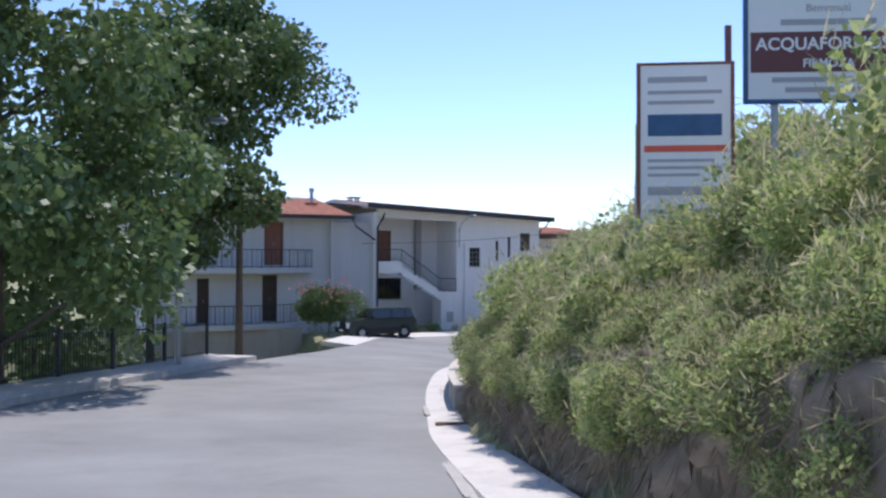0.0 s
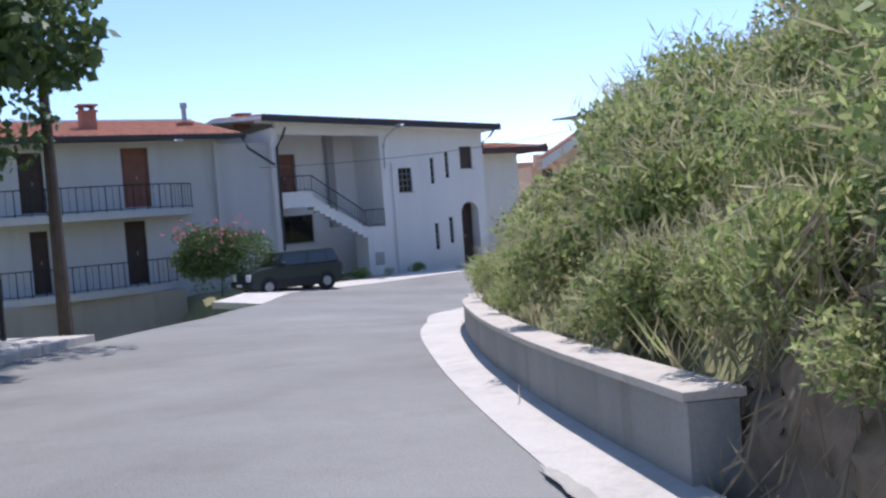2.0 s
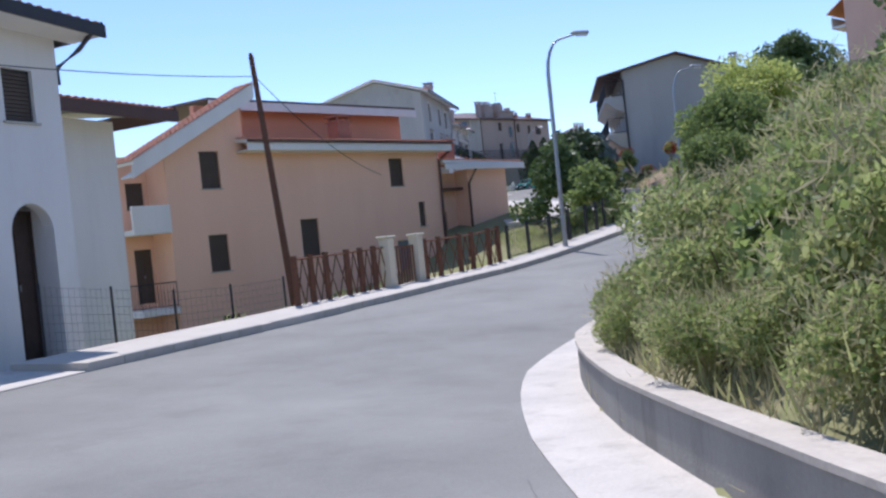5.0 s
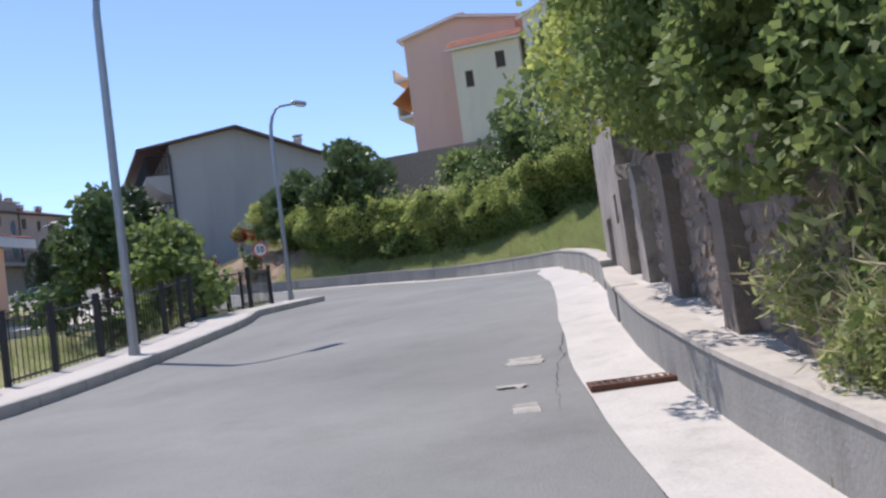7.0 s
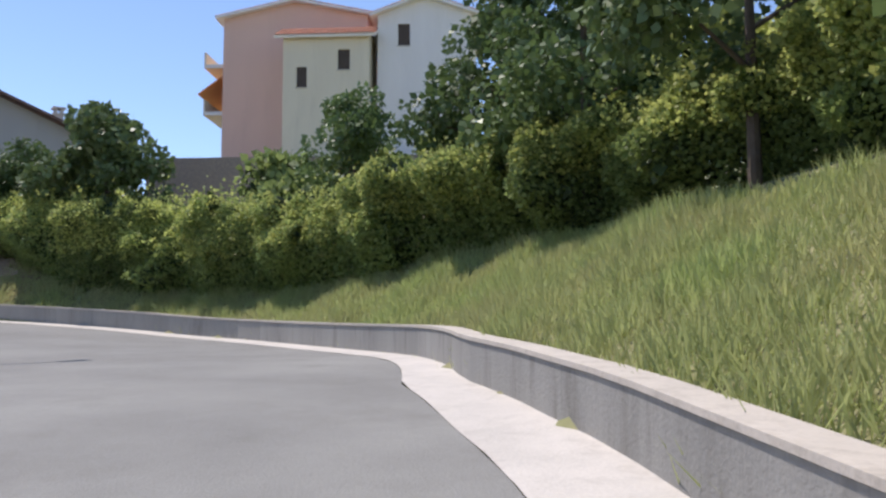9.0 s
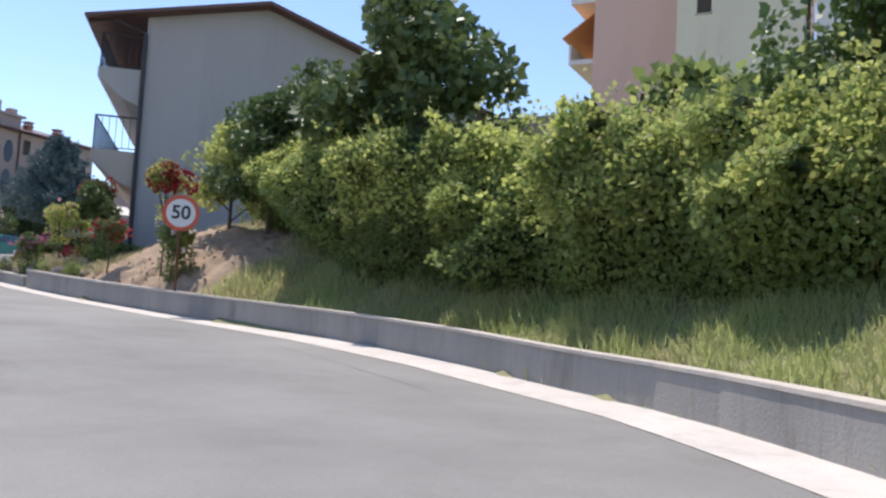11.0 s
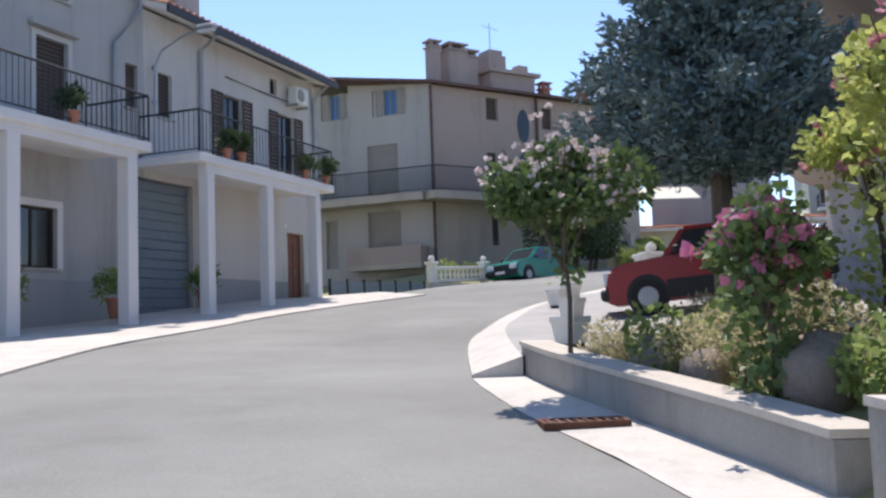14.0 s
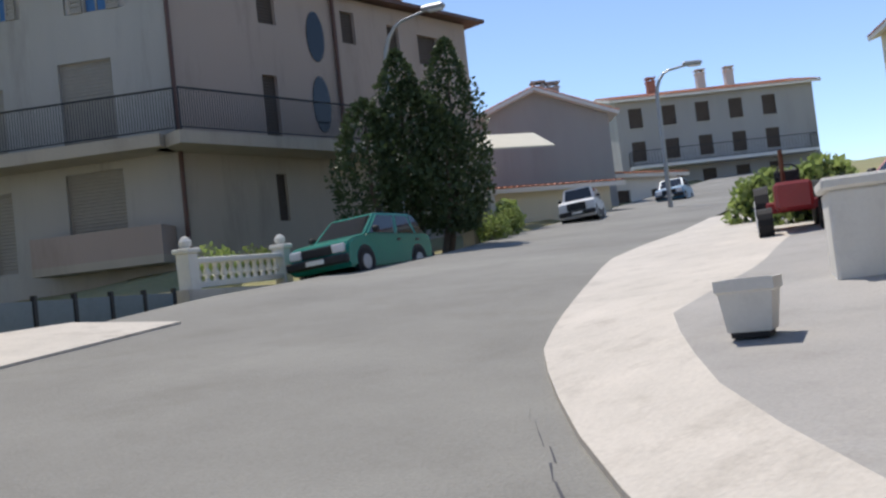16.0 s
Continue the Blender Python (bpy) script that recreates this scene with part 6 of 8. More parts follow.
evergreen(stand(68.0, 113.3), ((0.0, 0.0, 0.5, 3.6, 1.1), (0.9, -0.5, 0.4, 4.7, 0.75), (-0.1, 0.2, 1.0, 3.9, 0.7), (-1.0, 0.5, 0.5, 3.2, 0.9), (0.3, -0.8, 0.3, 2.9, 0.9)), "dark dense clump of pointed evergreens beside the gate")
tree(stand(31.0, 71.0), 5.2, 2.4, "garden tree behind the fence", "leaf_tree", 4200, 0.24, seed=33, low=0.15, trunk=0.1, group="garden trees")
tree(stand(35.0, 74.0), 5.0, 2.4, "garden tree behind the fence", "leaf_dark", 4200, 0.24, seed=34, low=0.15, trunk=0.1, group="garden trees")
tree(stand(28.5, 66.5), 3.2, 1.6, "garden shrub tree behind the fence", "leaf_bush", 2600, 0.2, seed=35, low=0.1, trunk=0.07, group="garden trees")


def spruce(m, height, radius, label):
    ob = thing("spruce_tree", m, label, "tree")
    part("trunk", tube(bmesh.new(), [(0, 0, -0.3), (0, 0, height * 0.5), (0, 0, height * 0.97)], 0.17, 0.03, 8), "bark", ob)
    r = np.random.default_rng(5)
    tiers = 15
    bs, ts, ss = [], [], []
    for k in range(tiers):
        f = 0.42 + 0.58 * k / tiers
        reach = radius * min(1.0, 1.32 * (1 - f) ** 0.72) * (0.85 if k == 0 else 1) + 0.1
        nb = 11 if k < 10 else 7
        bm = bmesh.new()
        for j in range(nb):
            a = j * 2 * math.pi / nb + k * 0.9 + r.uniform(-0.15, 0.15)
            L = reach * r.uniform(0.75, 1.15)
            root = np.array([0, 0, height * f])
            d = np.array([math.cos(a), math.sin(a), 0.0])
            end = root + d * L + np.array([0, 0, L * 0.18])
            rod(bm, root, end, 0.025, 0.008, 4)
            n = int(420 * L / radius) + 120
            u = r.uniform(0.1, 1.0, n)
            side = np.array([-d[1], d[0], 0])
            p = root + (end - root) * u[:, None] + side * (r.normal(0, 0.2, n) * (1.15 - u) * L)[:, None]
            p[:, 2] += r.normal(0, 0.07, n) - 0.06
            dd = d * 0.7 + r.normal(0, 0.55, (n, 3))
            dd[:, 2] += 0.1
            dd /= np.linalg.norm(dd, axis=1)[:, None]
            s = np.cross(dd, r.normal(size=(n, 3)))
            s /= np.linalg.norm(s, axis=1)[:, None]
            ln = r.uniform(0.07, 0.14, n)[:, None]
            bs.append(p), ts.append(p + dd * ln), ss.append(s * ln * 0.2)
        part("branch", bm, "bark", ob)
    quads("crown", np.concatenate(bs), np.concatenate(ts), np.concatenate(ss), "needle", ob)
    return ob


spruce(stand(55.2, 91.7), 5.2, 1.9, "blue-green spruce tree in the roadside garden")


def rose(m, h, spread, petal, label, n_flower=60, leaf="leaf_bush", flower=0.055, leaves=2200, skirt=1.0):
    """A rose: thin stem, leafy head, blooms of several petals each."""
    ob = thing("rose_bush", m, label, "shrub", "roses in the garden")
    seed = int(RNG.integers(0, 9999))
    bm = bmesh.new()
    tube(bm, [(0, 0, -0.1), (0.05, 0.02, h * 0.35), (0, 0.05, h * 0.7)], 0.03, 0.018, 6)
    for k in range(6):
        a = k * 1.05
        tube(bm, [(0, 0.02, h * 0.45), (math.cos(a) * spread * 0.4, math.sin(a) * spread * 0.4, h * 0.7), (math.cos(a) * spread * 0.8, math.sin(a) * spread * 0.8, h * 0.9)], 0.014, 0.006, 5)
    part("stem", bm, "bark", ob)
    rz = min(h * 0.33, spread * 0.85)
    p, o = lumpy(leaves, spread, spread, rz, 12, seed, 0.4)
    p[:, 2] += h * 0.78 - rz * 0.2
    b, t, s = leaf_arrays(p, o, 0.075, 0.42, 0.2)
    quads("foliage", b, t, s, leaf, ob)
    nl = int(leaves * 0.5 * skirt) + 40
    a, f = RNG.uniform(0, 2 * math.pi, nl), RNG.uniform(0.04 if skirt > 0.5 else 0.4, 0.72, nl)
    rad = spread * (0.85 + 0.25 * np.sin(9 * f + seed)) * skirt ** 0.3 * np.sqrt(RNG.uniform(0.05, 1, nl)) * (0.75 + 0.3 * np.sin(3 * a + seed))
    p = np.stack([rad * np.cos(a), rad * np.sin(a), h * f], 1)
    o = np.stack([np.cos(a), np.sin(a), 0.3 + 0 * a], 1)
    b, t, s = leaf_arrays(p, o, 0.075, 0.42, 0.2)
    quads("lower_foliage", b, t, s, leaf, ob)
    c, o = lumpy(n_flower, spread * 1.05, spread * 1.05, rz * 1.1, 9, seed, 0.95)
    c[:, 2] += h * 0.78 - rz * 0.1
    pp = np.repeat(c, 9, 0) + RNG.normal(0, flower * 0.35, (n_flower * 9, 3))
    b, t, s = leaf_arrays(pp, np.repeat(o, 9, 0), flower * 1.3, 0.6, -0.2)
    tagged(quads("bloom", b, t, s, petal, ob), "clusters of open blooms", kind="stuff")
    return ob


def rose_at(x, y, middle, spread, petal, label, n_flower, leaf="leaf_bush", flower=0.06, leaves=2200, skirt=1.0):
    ground_z = float(land([x], [y])[0])
    middle += RISE
    return rose(pose(x, y, ground_z), max(0.9, (middle - ground_z) / 0.78), spread, petal, label, n_flower, leaf, flower, leaves, skirt)


rose_at(51.1, 80.8, 1.8, 0.62, "petal_red", "tall rose with dense red blooms on the bank", 240, "leaf_yellow", 0.05, 1700, 0.15)
rose_at(51.55, 83.5, 0.62, 0.55, "petal_red", "standard rose with red blooms on the slope", 130, "leaf_tree", 0.042, 1500, 0.3)
rose_at(53.9, 87.4, 2.2, 0.55, "petal_red", "red rose climbing above a dark garden tree", 130, "leaf_tree", 0.045, 1500, 0.3)
rose_at(50.9, 80.0, 0.3, 0.5, "petal_white", "rose bush with pale blooms on the slope", 26)
rose_at(52.5, 87.2, 1.25, 0.5, "petal_pink", "tall yellow-leaved rose bush with coral blooms", 18, "leaf_yellow", 0.045, 1700, 0.5)
rose_at(52.05, 88.0, 0.25, 0.45, "petal_mauve", "low rose bush with mauve blooms behind the wall", 34, "leaf_tree", 0.055, 1300, 0.8)
rose_at(53.6, 89.5, 0.45, 0.5, "petal_mauve", "low rose bush with large mauve blooms", 30, "leaf_tree", 0.06, 1500, 0.8)
rose_at(54.6, 89.2, 1.3, 0.55, "petal_pink", "tall rose with coral blooms beside the path", 26, "leaf_yellow", 0.05, 1800, 0.6)
rose_at(52.25, 90.5, 1.05, 0.72, "petal_white", "spreading standard rose with pale pink blooms at the garden's end", 170, "leaf_tree", 0.03, 3800, 0.04)
tree(stand(53.6, 87.0), 2.7, 0.95, "round garden tree with dark dense leaves", "leaf_tree", 5200, 0.09, seed=41, low=0.45, trunk=0.06, limbs=7)


def behind_wall(x, y, gap):
    """The place itself, or, where it lies too near the low wall, the nearest one a gap behind it."""
    i, off = nearest([x], [y])
    t = float(TAU[i[0]])
    if t > 15.37 or off[0] > W_BASE(t) + gap:
        return x, y
    q = on_road(t, W_BASE(t) + gap)
    return q.x, q.y


for x, y, k, sz in ((51.6, 84.0, "grey", 0.4), (51.7, 86.3, "grey", 0.55), (51.5, 85.2, "low", 0.35), (52.4, 86.3, "grey", 0.5), (51.9, 88.9, "grey", 0.4), (52.3, 89.8, "low", 0.5), (53.5, 86.6, "low", 0.5), (51.9, 87.4, "low", 0.4), (53.3, 89.3, "low", 0.6), (54.0, 90.6, "grey", 0.5), (55.0, 88.3, "bramble", 0.7), (52.6, 89.3, "grey", 0.45), (53.1, 88.6, "grey", 0.5), (52.4, 90.6, "grey", 0.4), (53.0, 91.0, "grey", 0.45), (55.8, 90.8, "low", 0.6), (56.3, 88.8, "bramble", 0.9)):
    q = stand(*behind_wall(x, y, 0.75), RNG.uniform(0, 360))
    shrub(k, q, sz, "pale grey-green lavender clump" if k == "grey" else "low leafy garden plant", "garden plants")
for x, y, r in ((51.75, 85.9, 0.24), (51.8, 87.9, 0.28), (51.6, 84.5, 0.14), (52.15, 90.0, 0.26), (52.3, 89.0, 0.2)):
    bm = bmesh.new()
    bmesh.ops.create_icosphere(bm, subdivisions=2, radius=r)
    for v in bm.verts:
        v.co = Vector((v.co.x * 1.15, v.co.y * 0.9, v.co.z * 0.95)) * (1 + 0.13 * math.sin(v.co.x * 17 + v.co.z * 23 + x * 9))
    ob = tagged(part("garden_stone", bm, "stone", smooth=True), "dark rough stone in the garden bed", "stone", "stones in the garden")
    ob.matrix_basis = stand(*behind_wall(x, y, 0.62), x * 70, r * 0.5)
# the oleander before the balcony house
ol = rose(stand(-6.7, 47.6), 2.7, 1.75, "petal_pink", "large oleander bush with pink and white blooms", 75, "leaf_tree", flower=0.06)
p, o = lumpy(7000, 1.95, 1.8, 1.4, 14, 77, 0.5)
p[:, 2] += 1.1
b, t, s = leaf_arrays(p, o, 0.19, 0.17, 0.0)
quads("foliage", b, t, s, "leaf_tree", ol)
ol["group"] = "shrubs by the house"
for x, y, k, sz in ((-2.6, 53.4, "low", 0.45), (-1.5, 54.1, "low", 0.5), (-0.2, 54.7, "grey", 0.35), (1.2, 55.9, "low", 0.4), (-7.6, 46.2, "bramble", 0.8)):
    shrub(k, stand(x, y), sz, "potted and bedded plants beside the house", "shrubs by the house")


# ---- the ruin beside the road ----
RA = Vector((26.73, 54.79))
RB = Vector((15.92, 50.82))
ruin = thing("ruin", pose(RA.x, RA.y, -3.0, 0, 0, math.degrees(math.atan2(RB.y - RA.y, RB.x - RA.x))), "roofless old house with streaked plaster and bare rubble walls", "ruin")
R0 = lambda z: z + 3.0
VERGE = lambda x: R0(1.5) + 0.42 * x
part("plaster_wall", pierced(bmesh.new(), 0.0, 3.05, -0.4, R0(1.5), 0, 0.5, [(0.75, 1.45, -0.4, R0(-0.72)), (2.25, 2.55, R0(-0.9), R0(-0.44)), (0.72, 1.2, R0(0.72), R0(1.32))], lambda x: VERGE(x) - 0.1), "ruin_plaster", ruin, "streaked grey plaster front")
part("plaster_wall", boxes((0.0, 0.5, 0.5, 6.0, -0.4, R0(1.35))), "ruin_plaster", ruin)
part("plaster_wall", boxes((2.6, 3.05, 0.5, 5.0, -0.4, R0(2.3))), "ruin_plaster", ruin)
part("blocked_door", boxes((0.65, 1.55, 0.3, 0.36, -0.4, R0(-0.66)), (0.78, 1.42, 0.28, 0.3, -0.4, R0(-0.9))), "sign_grey", ruin, "grey boards closing the doorway")
# Black sheets behind both windows stand for the unlit room.
part("backing", boxes((2.2, 2.6, 0.42, 0.48, R0(-0.95), R0(-0.4))), "black_plastic_and_shade", ruin, "black sheet standing for the dark inside the window")
part("backing", boxes((0.67, 1.25, 0.42, 0.48, R0(0.67), R0(1.37))), "black_plastic_and_shade", ruin, "black sheet standing for the dark inside the window")
part("verge", slab_shape([(-0.28, VERGE(-0.28) - 0.06), (3.15, VERGE(3.15) - 0.06), (3.15, VERGE(3.15) + 0.06), (-0.28, VERGE(-0.28) + 0.06)], -0.26, 0.6), "stone", ruin, "broken tiled verge of the old roof")
for x, w, d, z in ((3.05, 0.5, 0.06, -0.2), (4.6, 0.6, 0.05, -0.45), (6.7, 0.5, 0.05, -0.6), (9.2, 0.45, 0.06, -0.95)):
    bm = slab_shape([(x - 0.08, -0.4), (x + w + 0.1, -0.4), (x + w - 0.02, R0(z) - 0.15), (x + w * 0.6, R0(z) + 0.1), (x + 0.12, R0(z))], -d, 0.45)
    part("pier", bm, "ruin_plaster" if x < 6 else "mortar", ruin, "leaning masonry pier")
topline = lambda x: max(R0(-1.3), R0(-0.05) - 0.07 * (x - 3) + 0.12 * math.sin(x * 3.1) - max(0.0, x - 9.6) * 0.45)
rubble = part("rubble_wall", pierced(bmesh.new(), 3.05, 11.8, -0.4, R0(-0.4), 0.12, 0.6, [(5.75, 6.1, -0.4, R0(-1.5))], topline), "mortar", ruin, "rubble masonry with crumbling mortar")
# Another black sheet, in place of the shade deep in the gap.
part("backing", boxes((5.65, 6.2, 0.5, 0.58, -0.4, R0(-1.4))), "black_plastic_and_shade", ruin, "black sheet standing for the dark inside the gap")
rr = random.Random(4)
STONES = []
for k in range(9):
    bm = bmesh.new()
    bmesh.ops.create_icosphere(bm, subdivisions=1, radius=0.5)
    for v in bm.verts:
        v.co = Vector((max(-0.46, min(0.46, v.co.x * rr.uniform(0.85, 1.3))), max(-0.3, min(0.3, v.co.y * rr.uniform(0.8, 1.2))), max(-0.46, min(0.46, v.co.z * rr.uniform(0.85, 1.3)))))
    me = bpy.data.meshes.new("stone")
    bm.to_mesh(me)
    bm.free()
    me.materials.append(M["rubble_stone"])
    STONES.append(me)
z, count, rest_v, rest_f = 0.35, 0, [], []
while z < 3.1:
    h = rr.uniform(0.09, 0.19)
    x = 3.1 + rr.uniform(0, 0.2)
    while x < 11.7:
        w = rr.uniform(0.13, 0.34)
        if z + h * 0.6 < topline(x) and not (5.65 < x + w / 2 < 6.2 and z < R0(-1.5)) and rr.random() < 0.97:
            m = pose(x + w / 2, 0.14 + rr.uniform(-0.025, 0.02), z + h / 2 + rr.uniform(-0.03, 0.03), rr.uniform(-8, 8), rr.uniform(-16, 16), rr.uniform(-8, 8)) @ Matrix.Diagonal((w * 1.15, 0.12, h * rr.uniform(1.05, 1.35), 1))
            if count < 290 and 3.0 < x < 8.0 and z > 0.7:
                ob = new("stone", rr.choice(STONES))
                ob.parent = rubble
                ob.matrix_basis = m
                count += 1
            else:
                me = rr.choice(STONES)
                o = len(rest_v)
                rest_v += [m @ v.co for v in me.vertices]
                rest_f += [tuple(o + i for i in p.vertices) for p in me.polygons]
        x += w + 0.01
    z += h
tagged(shell("rubble", rest_v, rest_f, "rubble_stone", rubble), kind="stuff")
for x, y, h, c, leaf, seed in ((24.0, 52.4, 5.2, 1.7, "leaf_fig", 54), (22.6, 52.0, 4.3, 2.0, "leaf_fig", 51), (20.6, 51.4, 4.2, 2.1, "leaf_yellow", 52), (18.6, 50.7, 3.6, 2.0, "leaf_bush", 55), (16.6, 49.8, 2.6, 1.5, "leaf_bush", 53)):
    tree(stand(x, y), h, c, "leafy tree hanging over the ruin's walls" if leaf != "leaf_yellow" else "yellow-green creeper tree hanging over the ruin's walls", leaf, 21000, 0.085, seed=seed, low=0.45, trunk=0.09, group="trees on the ruin", lean=(-0.4, 1.0), limbs=8)
for x, y, s in ((16.2, 50.3, 1.0), (15.4, 49.6, 1.2), (15.0, 50.2, 0.8), (16.8, 50.0, 1.1)):
    shrub("weed", stand(x, y), s, "tall weeds at the ruin's crumbled end", "weeds on the bend's bank")
tree(stand(29.4, 52.8), 6.2, 2.2, "dark leafy tree beside the ruin", "leaf_tree", 6000, 0.2, seed=57, low=0.1, trunk=0.1, group="trees on the bank")


# ---- poles, lamps and wires ----
def street_lamp(x, y, h, turn, reach, label, z=None):
    """A tapered post curving into an arm with a flat lamp head; local +x is the way of the arm."""
    z = float(land([x], [y])[0]) - 0.05 if z is None else z
    ob = thing("street_lamp", pose(x, y, z, 0, 0, turn), label, "street lamp", "street lamps")
    bend = h * 0.82
    pts = [(0, 0, -0.2), (0, 0, h * 0.4), (0, 0, bend)] + [(reach * 0.55 * (1 - math.cos(a)), 0, bend + (h - bend) * 0.9 * math.sin(a)) for a in (0.35, 0.7, 1.05, 1.35)] + [(reach, 0, h)]
    part("post", tube(bmesh.new(), pts, 0.085, 0.035, 10), "steel", ob)
    part("base", rod(bmesh.new(), (0, 0, -0.2), (0, 0, 0.35), 0.12, 0.1, 10), "steel", ob)
    bm = bmesh.new()
    box(bm, reach - 0.1, reach + 0.55, -0.12, 0.12, h - 0.02, h + 0.12, 0.045)
    part("head", bm, "zinc", ob, "grey metal lamp head")
    part("lens", boxes((reach + 0.08, reach + 0.5, -0.09, 0.09, h - 0.06, h - 0.015, 0.015)), "lamp_glass", ob, "pale glass lamp cover")
    return ob


street_lamp(22.6, 62.3, 7.7, -20, 1.15, "grey steel street lamp with a curved arm")
street_lamp(37.0, 68.6, 7.2, -15, 1.25, "grey steel street lamp at the pavement's end")
street_lamp(69.3, 115.6, 7.0, -62, 1.3, "grey steel street lamp beside the corner house", 1.2 + RISE)
street_lamp(80.2, 114.6, 5.3, -40, 1.1, "tall street lamp beside the far road", 2.2 + RISE)
street_lamp(-8.1, 26.6, 7.2, -5, 0.9, "grey steel street lamp between the trees")


def bracket_lamp(m, label):
    """A lamp on a bent pipe fixed to a wall; the wall lies behind local +y."""
    ob = thing("wall_lamp", m, label, "street lamp", "wall lamps")
    part("arm", tube(bmesh.new(), [(0, -0.02, -1.1), (0, -0.04, 0), (0.05, -0.2, 0.35), (0.12, -0.7, 0.62), (0.16, -1.15, 0.72)], 0.03, 0.025, 8), "steel", ob)
    part("bracket", boxes((-0.06, 0.06, -0.05, 0.0, -0.9, -0.8), (-0.06, 0.06, -0.06, 0.0, -0.1, 0.0)), "steel", ob)
    part("head", boxes((0.06, 0.28, -1.6, -1.1, 0.7, 0.83, 0.04)), "zinc", ob, "grey metal lamp head")
    part("lens", boxes((0.09, 0.25, -1.55, -1.15, 0.66, 0.705, 0.01)), "lamp_glass", ob, "pale glass lamp cover")
    return ob


bracket_lamp(row.matrix_basis @ pose(-7.5, 1.42, Hh(6.0)), "street lamp on a bent arm fixed to the old house")
WHITE = next(o for o in bpy.data.objects if o.name.startswith("white_house"))
bracket_lamp(WHITE.matrix_basis @ pose(-4.8, -0.06, 6.25), "street lamp on a bent arm fixed to the white house")

pole = thing("utility_pole", pose(11.3, 61.2, -2.85), "leaning rusty steel utility pole at the pavement", "utility pole")
part("pole", tube(bmesh.new(), [(0, 0, -0.3), (0.17, 0.95, 3.7), (0.35, 1.9, 7.45)], 0.11, 0.075, 10), "rust", pole)
part("cap", rod(bmesh.new(), (0.345, 1.88, 7.4), (0.355, 1.93, 7.56), 0.085, 0.05, 10), "rust", pole)


def cable(a, b, sag, r=0.012, label="thin black overhead cable"):
    a, b = Vector(a), Vector(b)
    pts = [a.lerp(b, k / 14) + Vector((0, 0, -sag * 4 * (k / 14) * (1 - k / 14))) for k in range(15)]
    ob = part("cable", tube(bmesh.new(), pts, r, sides=5), "black_plastic_and_shade")
    return tagged(ob, label, "cable", "overhead cables")


cable((11.6, 62.9, 4.0), (-5.2, 50.3, 2.3), 0.35)
cable((11.6, 62.9, 4.0), (23.0, 74.5, 2.0), 0.4)


# ---- fences ----
BARS = {}


def upright(name, foot, h, r, material, parent):
    """A thin upright bar; alike bars share one mesh."""
    key = (name, round(h, 3), r, material)
    if key not in BARS:
        BARS[key] = part(name, rod(bmesh.new(), (0, 0, 0), (0, 0, h), r, sides=4), material, parent)
        ob = BARS[key]
    else:
        ob = new(name, BARS[key].data)
        ob.parent = parent
    ob.matrix_basis = pose(foot[0], foot[1], foot[2])
    return ob


def fence(name, spots, h, style, label, material, group="", post_w=0.04):
    """Posts at spots on the ground, and between them panels of upright bars, crossed slats or wire."""
    ob = thing(name, pose(0, 0, 0), label, "fence", group)
    for p in spots:
        part("post", boxes((p[0] - post_w, p[0] + post_w, p[1] - post_w, p[1] + post_w, p[2] - 0.2, p[2] + h + 0.04)), material, ob)
    up = Vector((0, 0, 1))
    for a, b in zip(spots[:-1], spots[1:]):
        a, b = Vector(a), Vector(b)
        L = (b - a).length
        if style == "bars":
            for z in (0.12, h - 0.12):
                part("rail", rod(bmesh.new(), a + up * z, b + up * z, 0.018, sides=4), material, ob)
            n = max(2, int(L / 0.14))
            for k in range(1, n):
                upright("bar", a.lerp(b, k / n) + up * 0.05, h - 0.05, 0.011, material, ob)
        elif style == "lattice":
            for z in (0.05, h - 0.05):
                part("rail", rod(bmesh.new(), a + up * z, b + up * z, 0.03, sides=4), material, ob)
            n = max(2, int(L / 0.42))
            for k in range(n):
                p, q = a.lerp(b, k / n), a.lerp(b, (k + 1) / n)
                part("slat", rod(bmesh.new(), p + up * 0.06, q + up * (h - 0.06), 0.022, sides=4), material, ob)
                part("slat", rod(bmesh.new(), p + up * (h - 0.06), q + up * 0.06, 0.022, sides=4), material, ob)
        else:
            bm = bmesh.new()
            for k in range(9):
                z = 0.06 + (h - 0.1) * k / 8
                rod(bm, a + up * z, b + up * z, 0.003, sides=3)
            n = max(4, int(L / 0.16))
            for k in range(1, n):
                q = a.lerp(b, k / n)
                rod(bm, q + up * 0.05, q + up * h, 0.0025, sides=3)
            tagged(part("mesh", bm, material, ob), "thin wire mesh", kind="stuff")
    return ob


def along(t0, t1, n, off, lift=0.12):
    return [tuple(on_road(t0 + (t1 - t0) * k / n, off(t0 + (t1 - t0) * k / n), lift)) for k in range(n + 1)]


fence("iron_fence", along(-0.6, 3.9, 15, lambda t: L_EDGE(t) - 1.55), 1.15, "bars", "dark iron bar fence along the raised pavement", "iron", "iron fences")
fence("iron_fence", along(8.75, 11.5, 12, lambda t: L_EDGE(t) - 1.42), 1.15, "bars", "dark iron bar fence round the garden", "iron", "iron fences")
fence("lattice_fence", along(7.5, 7.98, 6, lambda t: L_EDGE(t) - 1.4, 0.08), 1.25, "lattice", "brown metal fence with crossed slats", "rust", "garden fences", 0.06)
fence("lattice_fence", along(8.2, 8.7, 5, lambda t: L_EDGE(t) - 1.42, 0.08), 1.25, "lattice", "brown metal fence with crossed slats", "rust", "garden fences", 0.06)
